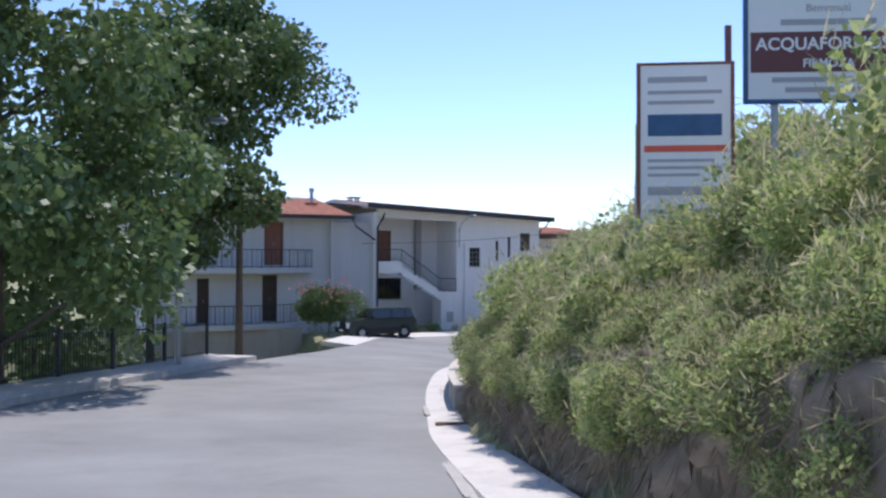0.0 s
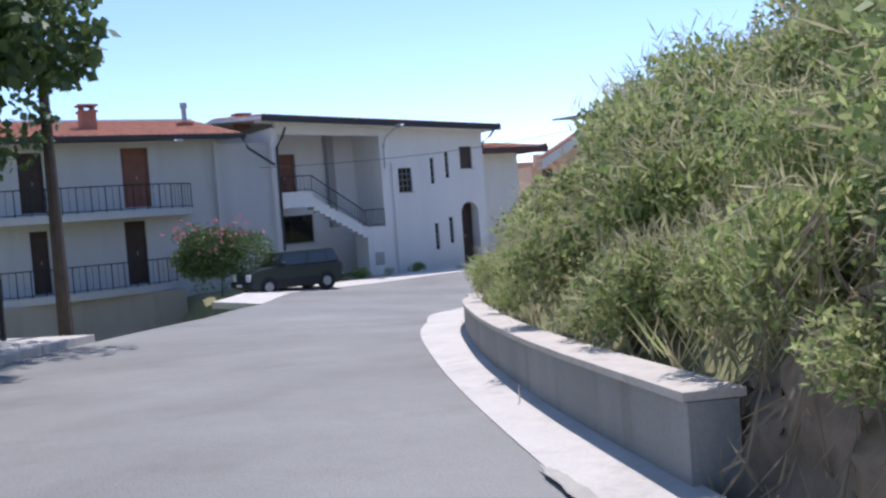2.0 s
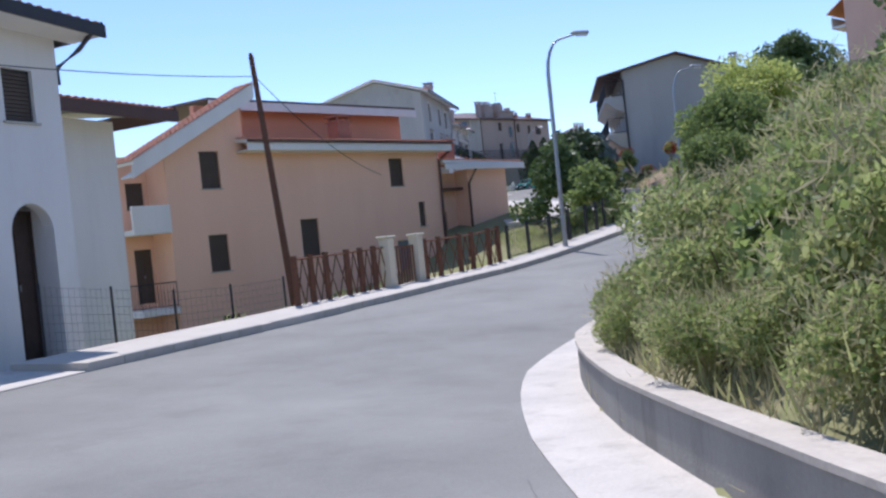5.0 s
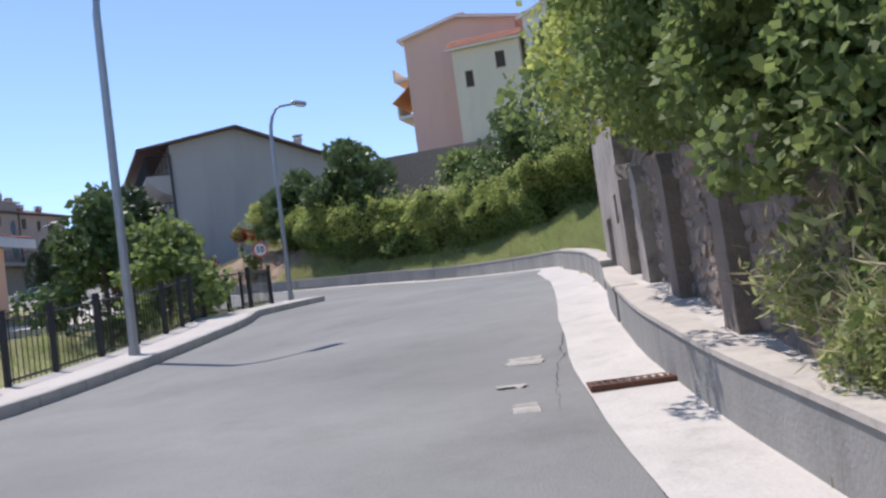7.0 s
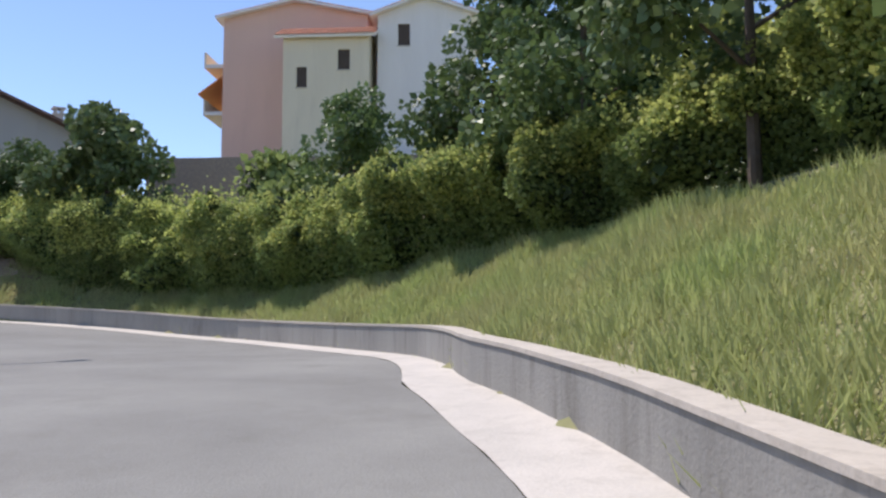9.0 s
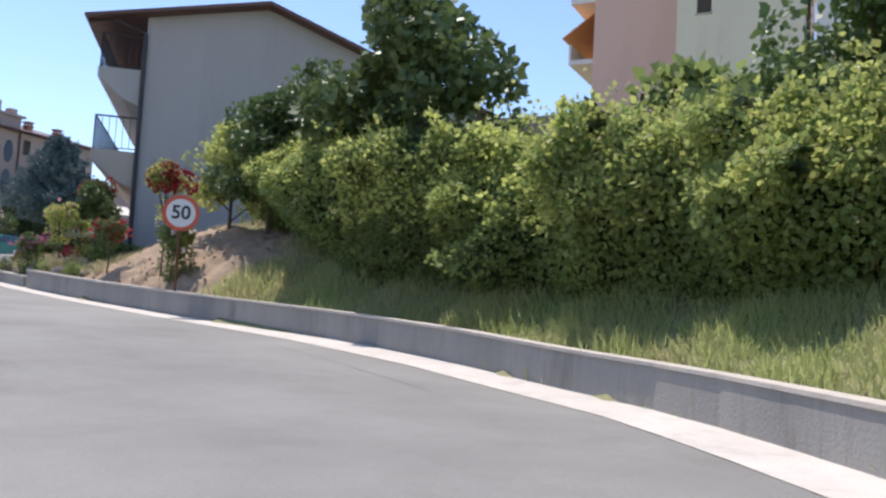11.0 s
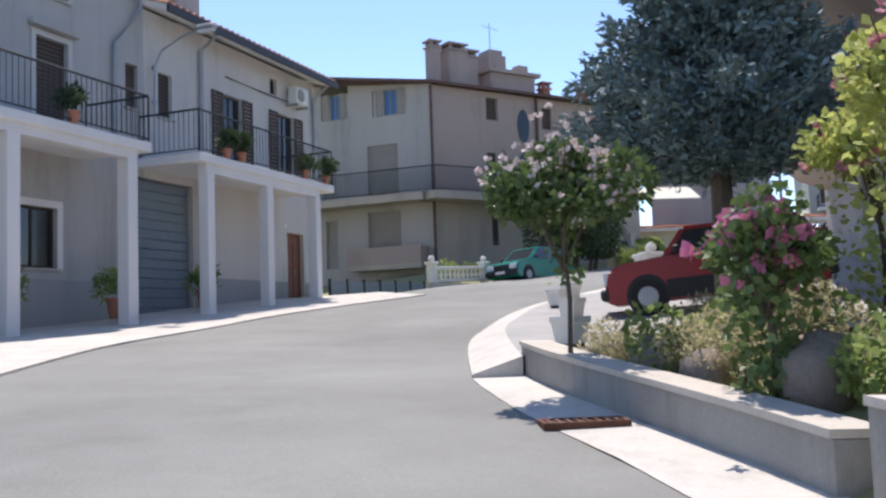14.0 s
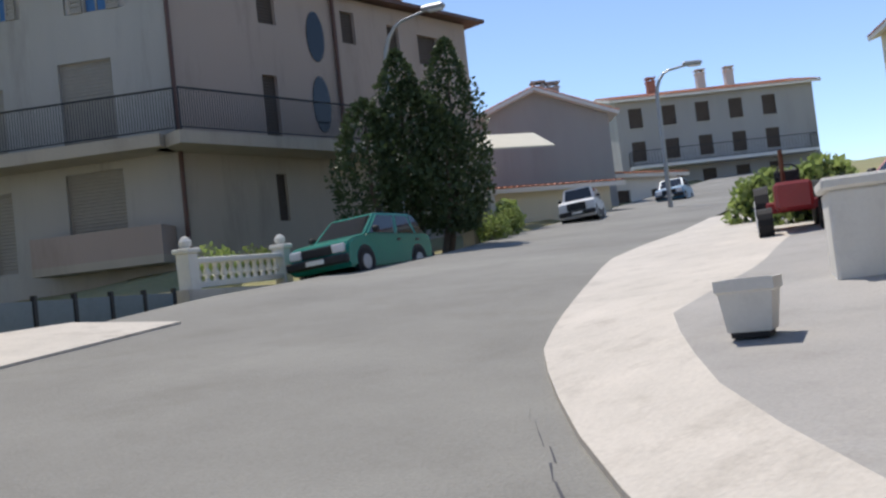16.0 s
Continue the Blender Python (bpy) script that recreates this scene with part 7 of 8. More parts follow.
gate = thing("garden_gate", pose(*on_road(8.09, L_EDGE(8.09) - 1.4), 0, 0, facing(8.09) + 90), "brown garden gate between two pale pillars", "gate")
for x in (-0.75, 0.75):
    part("pillar", boxes((x - 0.16, x + 0.16, -0.16, 0.16, -0.2, 1.5, 0.02), (x - 0.2, x + 0.2, -0.2, 0.2, 1.5, 1.58, 0.02)), "cream_plaster", gate)
bm = boxes((-0.57, 0.57, -0.02, 0.02, 0.1, 0.16), (-0.57, 0.57, -0.02, 0.02, 1.2, 1.26))
for k in range(9):
    box(bm, -0.57 + k * 0.1365, -0.57 + k * 0.1365 + 0.05, -0.015, 0.015, 0.16, 1.2)
part("leaf", bm, "rust", gate)
WF = [(3.9, 57.2), (5.6, 58.4), (7.3, 59.4), (9.0, 60.1), (10.9, 61.0)]
fence("wire_fence", [(x, y, float(land([x], [y])[0]) - 0.05) for x, y in WF], 1.5, "wire", "wire mesh fence on thin posts", "iron", "garden fences", 0.022)


# ---- signs ----
def disc(bm, x, y0, y1, z, r, n=40):
    a = [bm.verts.new((x + r * math.cos(k * 2 * math.pi / n), y0, z + r * math.sin(k * 2 * math.pi / n))) for k in range(n)]
    b = [bm.verts.new((v.co.x, y1, v.co.z)) for v in a]
    bm.faces.new(a)
    bm.faces.new(b[::-1])
    for k in range(n):
        bm.faces.new((a[k], b[k], b[(k + 1) % n], a[(k + 1) % n]))
    bmesh.ops.recalc_face_normals(bm, faces=bm.faces)
    return bm


def lettering(text, m, size, material, parent, bold=0.0):
    cu = bpy.data.curves.new("lettering", "FONT")
    cu.body, cu.size, cu.align_x, cu.align_y = text, size, "CENTER", "CENTER"
    cu.extrude, cu.offset = 0.002, bold
    cu.materials.append(M[material])
    ob = new("lettering", cu)
    ob.parent = parent
    ob.matrix_basis = m
    return ob


sq = on_road(13.53, W_BASE(13.53) + 0.06, 0.54) + Vector((0.02, 0.12, 0.0))
sign = thing("speed_sign", pose(sq.x, sq.y, sq.z, 0, 0, -40), "round speed limit sign with a red ring on a grey pole", "road sign")
sz = 0.69 + RISE - sign.matrix_basis.translation.z
part("pole", rod(bmesh.new(), (0, 0.05, -0.02), (0, 0.05, sz + 0.4), 0.03, sides=8), "rust", sign)
part("plate", disc(bmesh.new(), 0, -0.012, 0.0, sz, 0.40), "sign_red", sign, "red-rimmed sign plate")
part("face", disc(bmesh.new(), 0, -0.017, -0.012, sz, 0.315), "sign_white", sign, "white sign face")
lettering("50", pose(0, -0.02, sz, 90), 0.42, "sign_black", sign, 0.008)

info = thing("notice_board", pose(3.12, 12.85, float(land([3.1], [12.85])[0]), 0, 0, -6), "tall printed notice board on metal posts on the bank", "notice board", "boards on the bank")
iz = -info.matrix_basis.translation.z
part("panel", boxes((-0.6, 0.62, -0.02, 0.02, iz + 1.9, iz + 4.1)), "sign_white", info)
part("frame", boxes((-0.65, -0.6, -0.03, 0.03, iz + 1.9, iz + 4.14), (0.62, 0.67, -0.03, 0.03, iz + 1.9, iz + 4.14), (-0.6, 0.62, -0.03, 0.03, iz + 4.1, iz + 4.14)), "red_wood", info, "dark red frame")
part("picture", boxes((-0.5, 0.5, -0.026, -0.02, iz + 3.12, iz + 3.42)), "sign_blue", info, "printed landscape picture in blue")
part("stripe", boxes((-0.55, 0.57, -0.026, -0.02, iz + 2.9, iz + 2.99)), "sign_red", info, "printed red stripe")
for zz, w, h in ((3.86, 0.8, 0.08), (3.7, 1.0, 0.05), (3.56, 0.9, 0.05), (2.76, 0.9, 0.04), (2.66, 1.0, 0.04), (2.56, 0.7, 0.04), (2.3, 0.95, 0.12), (2.06, 1.0, 0.05)):
    part("text_bar", boxes((-0.5, -0.5 + w, -0.026, -0.02, iz + zz, iz + zz + h)), "sign_grey", info)
for x, top in ((-0.62, 3.3), (0.6, 4.65)):
    part("post", boxes((x - 0.04, x + 0.04, 0.03, 0.11, -0.3, iz + top)), "steel" if x < 0 else "sign_brown", info)
part("brace", rod(bmesh.new(), (-0.66, 0.5, -0.2), (-0.62, 0.1, iz + 3.3), 0.025, sides=6), "steel", info)

wel = thing("welcome_sign", pose(4.38, 11.05, float(land([4.4], [11.05])[0]), 0, 0, -4), "white welcome board with a brown band on steel posts", "road sign", "boards on the bank")
wz = -wel.matrix_basis.translation.z
part("panel", boxes((-0.93, 0.93, -0.02, 0.02, wz + 3.32, wz + 4.62)), "sign_white", wel)
part("frame", boxes((-0.98, -0.93, -0.03, 0.03, wz + 3.27, wz + 4.67), (0.93, 0.98, -0.03, 0.03, wz + 3.27, wz + 4.67), (-0.93, 0.93, -0.03, 0.03, wz + 3.27, wz + 3.32), (-0.93, 0.93, -0.03, 0.03, wz + 4.62, wz + 4.67)), "sign_blue", wel, "dark blue frame")
part("band", boxes((-0.9, 0.9, -0.026, -0.02, wz + 3.64, wz + 4.12)), "sign_brown", wel, "brown band")
lettering("ACQUAFORMOSA", pose(0, -0.03, wz + 3.97, 90), 0.205, "sign_white", wel, 0.004)
lettering("FIRMOZA", pose(0, -0.03, wz + 3.74, 90), 0.14, "sign_white", wel, 0.003)
lettering("Benvenuti", pose(0, -0.026, wz + 4.4, 90), 0.13, "sign_grey", wel)
for zz, w, h in ((4.2, 1.1, 0.07), (3.52, 1.3, 0.06), (3.4, 1.0, 0.06)):
    part("text_bar", boxes((-w / 2, w / 2, -0.026, -0.02, wz + zz, wz + zz + h)), "sign_grey", wel)
for x in (-0.6, 0.62):
    part("post", boxes((x - 0.035, x + 0.035, 0.03, 0.1, -0.3, wz + 4.6)), "steel", wel)
part("lower_panel", boxes((-0.5, 0.6, -0.02, 0.02, wz + 2.05, wz + 2.7)), "sign_grey", wel, "blank grey lower panel")


# ---- vehicles ----
def car(m, L, W, H, hood, belt, paint, label, wind=(0.30, 0.42), rear=(0.88, 0.96), clad=False):
    """A parked car, nose towards local -x, standing on z=0. hood, belt: heights; wind, rear: where the glasses start and end, as parts of the length."""
    ob = thing("car", m, label, "car", "parked cars")
    c = 0.17
    side = [(-L / 2, 0.32), (-L / 2 + 0.04, 0.55), (-L / 2 + 0.12, hood - 0.12), (-L / 2 + 0.3, hood - 0.03), (-L / 2 + L * wind[0], belt), (L / 2 - 0.08, belt), (L / 2, belt - 0.25), (L / 2 - 0.02, 0.32), (L / 2 - 0.12, 0.2), (-L / 2 + 0.12, 0.2)]
    bm = slab_shape(side, -W / 2, W / 2)
    bmesh.ops.bevel(bm, geom=list(bm.edges), offset=0.045, segments=2, affect="EDGES")
    body = part("body", bm, paint, ob, smooth=False)
    x0, x1, x2, x3 = (-L / 2 + L * f for f in (wind[0], wind[1], rear[0], rear[1]))
    bm = bmesh.new()
    lo = [(x0, -W / 2 + 0.06), (x3, -W / 2 + 0.06), (x3, W / 2 - 0.06), (x0, W / 2 - 0.06)]
    hi = [(x1, -W / 2 + c), (x2, -W / 2 + c), (x2, W / 2 - c), (x1, W / 2 - c)]
    a = [bm.verts.new((x, y, belt - 0.03)) for x, y in lo]
    b = [bm.verts.new((x, y, H)) for x, y in hi]
    bm.faces.new(b)
    bm.faces.new(a[::-1])
    for k in range(4):
        bm.faces.new((a[k], a[(k + 1) % 4], b[(k + 1) % 4], b[k]))
    bmesh.ops.recalc_face_normals(bm, faces=bm.faces)
    bmesh.ops.bevel(bm, geom=list(bm.edges), offset=0.05, segments=2, affect="EDGES")
    part("cabin", bm, paint, ob)

    def glass(name, p0, p1, p2, p3, inset=(0.08, 0.1)):
        """A pane a little proud of a cabin face: lower left, lower right, upper right, upper left."""
        p = [Vector(q) for q in (p0, p1, p2, p3)]
        n = (p[1] - p[0]).cross(p[3] - p[0]).normalized()
        q = []
        for u, v in ((inset[0], 0.1), (1 - inset[0], 0.1), (1 - inset[0], 1 - inset[1]), (inset[0], 1 - inset[1])):
            q.append(p[0].lerp(p[1], u).lerp(p[3].lerp(p[2], u), v))
        vs = [x + n * 0.004 for x in q] + [x - n * 0.012 for x in q]
        shell(name, vs, [(0, 1, 2, 3), (7, 6, 5, 4), (0, 4, 5, 1), (1, 5, 6, 2), (2, 6, 7, 3), (3, 7, 4, 0)], "car_glass", ob, "dark car glass")

    A = [Vector((x, y, belt - 0.03)) for x, y in lo]
    B = [Vector((x, y, H)) for x, y in hi]
    glass("windscreen", A[3], A[0], B[0], B[3])
    glass("rear_window", A[1], A[2], B[2], B[1])
    for s, (i, j) in enumerate(((0, 1), (2, 3))):
        for f0, f1 in ((0.03, 0.46), (0.5, 0.8), (0.83, 0.98)):
            glass("side_window", A[i].lerp(A[j], f0), A[i].lerp(A[j], f1), B[i].lerp(B[j], f1), B[i].lerp(B[j], f0), (0.04, 0.14))
    wr = 0.3 if H < 1.6 else 0.34
    for x in (-L / 2 + 0.72, L / 2 - 0.72):
        for sy in (-1, 1):
            y = sy * (W / 2 - 0.09)
            part("wheel_arch", rod(bmesh.new(), (x, y, wr + 0.02), (x, sy * (W / 2 + 0.004), wr + 0.02), wr + 0.06, sides=20), "black_plastic_and_shade", body)
            wheel = part("wheel", rod(bmesh.new(), (x, y - sy * 0.08, wr), (x, sy * (W / 2 + 0.02), wr), wr, wr * 0.97, 20), "rubber", ob, "black rubber tyre")
            part("rim", rod(bmesh.new(), (x, sy * (W / 2 + 0.015), wr), (x, sy * (W / 2 + 0.028), wr), wr * 0.62, wr * 0.5, 14), "zinc", wheel, "grey wheel rim")
    dark = "black_plastic_and_shade"
    part("bumper", boxes((-L / 2 - 0.07, -L / 2 + 0.1, -W / 2 - 0.01, W / 2 + 0.01, 0.3, 0.5, 0.04)), dark, ob, "black plastic bumper")
    part("bumper", boxes((L / 2 - 0.1, L / 2 + 0.07, -W / 2 - 0.01, W / 2 + 0.01, 0.32, 0.52, 0.04)), dark, ob, "black plastic bumper")
    part("grille", boxes((-L / 2 + 0.0, -L / 2 + 0.06, -W / 2 + 0.42, W / 2 - 0.42, 0.53, hood - 0.14, 0.01)), dark, ob)
    for sy in (-1, 1):
        y = sy * (W / 2 - 0.24)
        part("headlight", boxes((-L / 2 + 0.005, -L / 2 + 0.1, y - 0.16, y + 0.16, 0.54, hood - 0.13, 0.02)), "headlight", ob, "clear headlight")
        part("tail_light", boxes((L / 2 - 0.06, L / 2 + 0.012, sy * (W / 2 - 0.14) - 0.08, sy * (W / 2 - 0.14) + 0.08, belt - 0.36, belt - 0.08, 0.015)), "tail_light", ob, "red tail light")
        part("mirror", boxes((x0 + 0.2, x0 + 0.32, sy * (W / 2 + 0.07) - 0.08, sy * (W / 2 + 0.07) + 0.08, belt + 0.02, belt + 0.16, 0.03)), dark, ob)
        for xx in (x1 - 0.05, (x1 + x2) / 2):
            part("door_handle", boxes((xx + 0.55, xx + 0.7, sy * (W / 2 + 0.008) - 0.012, sy * (W / 2 + 0.008) + 0.012, belt - 0.16, belt - 0.12)), dark, ob)
        if clad:
            part("sill_trim", boxes((-L / 2 + 1.05, L / 2 - 1.05, sy * (W / 2 + 0.003) - 0.012, sy * (W / 2 + 0.003) + 0.012, 0.24, 0.55)), dark, ob, "dark lower side trim")
    part("number_plate", boxes((-L / 2 - 0.085, -L / 2 - 0.07, -0.24, 0.24, 0.36, 0.46)), "sign_white", ob, "plain white plate")
    return ob


def parked(x, y, turn, z=None):
    return pose(x, y, float(land([x], [y])[0]) + 0.02 if z is None else z, 0, 0, turn)


car(parked(-4.2, 47.5, 30, -2.55), 3.8, 1.64, 1.5, 0.94, 1.0, "car_green", "dark green estate car parked before the white house", (0.28, 0.37), (0.93, 0.98), True)
car(pose(64.75, 111.35, 1.14 + RISE, -3, 0, 20) @ Matrix.Scale(0.86, 4), 3.75, 1.62, 1.45, 0.86, 0.93, "car_teal", "teal green hatchback parked at the kerb", (0.24, 0.43), (0.86, 0.97))
car(pose(57.1, 93.95, court_z(57.1, 93.95), 0, -4.5, -39) @ Matrix.Scale(0.82, 4), 3.7, 1.58, 1.42, 0.92, 0.95, "car_red", "faded red boxy hatchback with dark lower trim", (0.27, 0.38), (0.90, 0.97), True)
car(pose(66.5, 101.0, 0.85 + RISE, 0, 0, -20) @ Matrix.Scale(0.78, 4), 3.8, 1.6, 1.45, 0.9, 0.95, "car_red", "dark red car parked behind the balustrade", (0.24, 0.40), (0.86, 0.97))
car(pose(76.6, 115.4, 2.4 + RISE, -4, 0, 32) @ Matrix.Scale(0.66, 4), 4.1, 1.7, 1.7, 1.02, 1.1, "car_white", "pale off-road car parked along the far road", (0.28, 0.36), (0.93, 0.98), True)
car(pose(86.5, 118.6, 3.3 + RISE, -4, 0, 25) @ Matrix.Scale(0.7, 4), 3.9, 1.64, 1.5, 0.9, 0.96, "car_blue", "light blue car parked along the far road", (0.24, 0.40), (0.86, 0.97))


cart = thing("farm_cart", pose(66.0, 102.9, 0.9 + RISE, 0, -3, 30), "small red farm tractor parked beside the road", "tractor")
part("bonnet", boxes((-0.75, 0.1, -0.24, 0.24, 0.42, 0.8, 0.04)), "car_red", cart)
part("platform", boxes((0.1, 0.8, -0.36, 0.36, 0.38, 0.55, 0.03)), "car_red", cart)
part("seat", boxes((0.4, 0.72, -0.18, 0.18, 0.62, 0.7, 0.02), (0.66, 0.74, -0.18, 0.18, 0.7, 1.0, 0.02)), "black_plastic_and_shade", cart)
part("steering_wheel", tube(bmesh.new(), [(0.3 + 0.05 * math.sin(a), 0.15 * math.cos(a), 0.95 + 0.12 * math.sin(a)) for a in [k * math.pi / 8 for k in range(17)]], 0.014, sides=5), "black_plastic_and_shade", cart)
part("exhaust", rod(bmesh.new(), (-0.4, 0.1, 0.8), (-0.4, 0.1, 1.25), 0.03, sides=7), "rust", cart)
for x, r in ((-0.55, 0.24), (0.5, 0.4)):
    for s in (-1, 1):
        w = part("wheel", rod(bmesh.new(), (x, s * 0.3, r), (x, s * 0.5, r), r, r * 0.95, 16), "rubber", cart, "black rubber tyre")
        part("rim", rod(bmesh.new(), (x, s * 0.495, r), (x, s * 0.51, r), r * 0.5, r * 0.45, 12), "sign_white", w)

# ---- planters, pots, balustrades ----
def planter(x, y, w, h, z, label):
    ob = thing("planter", pose(x, y, z, 0, 0, 20), label, "planter", "white planters")
    bm = bmesh.new()
    rings = [(0.38, 0.03), (0.40, 0.05), (0.48, h - 0.07), (0.53, h - 0.06), (0.53, h), (0.46, h), (0.44, h - 0.12)]
    last = None
    for f, z0 in rings:
        ring = [bm.verts.new((sx * f * w, sy * f * w, z0)) for sx, sy in ((-1, -1), (1, -1), (1, 1), (-1, 1))]
        if last:
            for k in range(4):
                bm.faces.new((last[k], last[(k + 1) % 4], ring[(k + 1) % 4], ring[k]))
        else:
            bm.faces.new(ring[::-1])
        last = ring
    part("tub", bm, "planter", ob)
    part("foot", boxes((-0.34 * w, 0.34 * w, -0.34 * w, 0.34 * w, 0, 0.04)), "black_plastic_and_shade", ob, "dark base")
    part("soil", boxes((-0.445 * w, 0.445 * w, -0.445 * w, 0.445 * w, h - 0.15, h - 0.1)), "soil", ob, "dry brown soil")
    return ob


for x, y in ((53.15, 91.8), (55.4, 95.1), (56.8, 97.6), (58.1, 99.1)):
    planter(x, y, 0.29, 0.31, court_z(x, y), "square white concrete planter holding only soil")


def lathe(bm, x, y, rows, sides=10):
    last = None
    for r, z in rows:
        ring = [bm.verts.new((x + r * math.cos(k * 2 * math.pi / sides), y + r * math.sin(k * 2 * math.pi / sides), z)) for k in range(sides)]
        if last:
            for k in range(sides):
                bm.faces.new((last[k], last[(k + 1) % sides], ring[(k + 1) % sides], ring[k]))
        else:
            bm.faces.new(ring[::-1])
        last = ring
    bm.faces.new(last)
    return bm


def pot(m, label, h=0.42, plant="leaf_bush", size=0.45):
    ob = thing("flower_pot", m, label, "flower pot", "potted plants")
    part("pot", lathe(bmesh.new(), 0, 0, [(h * 0.32, 0), (h * 0.46, h * 0.86), (h * 0.52, h * 0.86), (h * 0.52, h), (h * 0.44, h), (h * 0.42, h * 0.9)], 14), "terracotta", ob)
    p, o = lumpy(420, size, size, size * 1.1, 7, int(RNG.integers(0, 999)), 0.3)
    p[:, 2] += h + size * 0.5
    b, t, s = leaf_arrays(p, o, 0.16, 0.16, -0.2)
    quads("plant", b, t, s, plant, ob, "spiky green leaves")
    return ob


for lx, ly in ((-9.7, 0.6), (-6.6, 0.75), (-12.4, 0.8), (-15.4, 0.9)):
    q = row.matrix_basis @ Vector((lx, ly, 0))
    i, off = nearest([q.x], [q.y])
    zz = float(road_z(i, off)[0]) + 0.12
    pot(pose(q.x, q.y, zz), "terracotta pot with a spiky plant before the house")
for lx, zz, host in ((-6.9, 3.78, row), (-6.3, 3.78, row), (-3.4, 3.78, row), (-2.3, 3.78, row), (-11.6, 3.7, tall), (-14.2, 3.7, tall)):
    pot(host.matrix_basis @ pose(lx, -0.12, zz - 0.1), "terracotta pot of flowers on the balcony", 0.24, "leaf_dark", 0.3)


def balustrade(m, n, h, label, gap=0.24, pillar_w=0.16):
    """White turned balusters between two rails, with a pillar at each end; along local x."""
    L = n * gap
    ob = thing("balustrade", m, label, "balustrade", "white balustrades")
    part("lower_rail", boxes((0, L, -0.09, 0.09, 0.0, 0.1, 0.01)), "planter", ob)
    part("top_rail", boxes((0, L, -0.1, 0.1, h - 0.1, h, 0.015)), "planter", ob)
    for k in range(n):
        part("baluster", lathe(bmesh.new(), gap * (k + 0.5), 0, [(0.05, 0.1), (0.035, 0.16), (0.075, 0.1 + (h - 0.2) * 0.36), (0.035, 0.1 + (h - 0.2) * 0.75), (0.05, h - 0.1)], 8), "planter", ob)
    for x in (-pillar_w, L + pillar_w):
        part("pillar", boxes((x - pillar_w, x + pillar_w, -pillar_w, pillar_w, -0.3, h + 0.08, 0.015), (x - pillar_w - 0.04, x + pillar_w + 0.04, -pillar_w - 0.04, pillar_w + 0.04, h + 0.08, h + 0.16, 0.015)), "planter", ob)
        part("ball", lathe(bmesh.new(), x, 0, [(0.03, h + 0.15), (0.1, h + 0.2), (0.11, h + 0.27), (0.06, h + 0.34), (0.01, h + 0.36)], 10), "planter", ob)
    return ob


balustrade(pose(59.7, 98.4, 0.2 + RISE, 0, 2, -16), 14, 0.78, "white concrete balustrade along the forecourt")
gatep = thing("gate_pillar", pose(60.4, 99.4, 0.24 + RISE, 0, 0, 30), "broad white pillar between the balustrades", "pillar")
part("shaft", boxes((-0.3, 0.3, -0.3, 0.3, -0.2, 0.86, 0.02)), "planter", gatep)
part("cap", boxes((-0.34, 0.34, -0.34, 0.34, 0.86, 0.95, 0.02)), "planter", gatep)
# before the corner house: a low wall with balusters, then the gate
H3 = h3.matrix_basis
garden = thing("garden_wall", pose(59.2, 109.7, 0.2 + RISE, 0, 0, 28), "low stained wall carrying a white balustrade", "wall", "garden walls")
part("wall", boxes((1.2, 4.6, -0.12, 0.12, -0.3, 0.98)), "old_plaster", garden)
part("wall", boxes((-3.4, 1.18, -0.12, 0.12, -0.3, 0.22)), "old_plaster", garden)
for k in range(7):
    part("post", boxes((-3.38 + k * 0.72, -3.32 + k * 0.72, -0.03, 0.03, 0.22, 1.02)), "iron", garden)
for k in range(6):
    part("fence_panel", boxes((-3.31 + k * 0.72, -2.67 + k * 0.72, -0.012, 0.012, 0.26, 0.95)), "green_door", garden, "dark blue-grey sheet metal fence panel")
balustrade(pose(60.6, 110.5, 1.2 + RISE, 0, -2, 28), 11, 0.5, "white balustrade on the low garden wall", 0.25, 0.13)
low2 = thing("garden_wall", pose(64.6, 112.4, 1.2 + RISE, 0, -3, 28), "low stained garden wall beside the gate", "wall", "garden walls")
part("wall", boxes((0, 2.6, -0.1, 0.1, -0.3, 0.95)), "old_plaster", low2)
for k in range(5):
    part("block", boxes((0.2 + k * 0.48, 0.5 + k * 0.48, -0.13, -0.1, 0.3, 0.75)), "concrete", low2)
gate2 = thing("house_gate", pose(70.7, 114.1, 1.3 + RISE, 0, 0, 25), "tall iron gate between two pale pillars", "gate")
for x in (-0.75, 0.75):
    part("pillar", boxes((x - 0.17, x + 0.17, -0.17, 0.17, -0.3, 1.9, 0.02), (x - 0.21, x + 0.21, -0.21, 0.21, 1.9, 1.97)), "concrete", gate2)
bm = boxes((-0.57, 0.57, -0.02, 0.02, 0.15, 0.21), (-0.57, 0.57, -0.02, 0.02, 1.6, 1.66))
for k in range(9):
    box(bm, -0.57 + k * 0.139, -0.57 + k * 0.139 + 0.025, -0.012, 0.012, 0.21, 1.6)
part("leaf", bm, "iron", gate2)
for x, y, s in ((70.4, 113.4, 0.6), (71.6, 114.0, 0.55), (72.6, 116.2, 0.7), (62.0, 112.4, 0.55), (63.2, 113.0, 0.5), (74.5, 117.2, 0.9), (66.5, 101.5, 0.7), (68.0, 103.5, 0.9), (69.5, 105.2, 0.8)):
    shrub("low" if s < 0.7 else "bramble", stand(x, y), s, "low garden bush beside the road", "bushes by the far road")


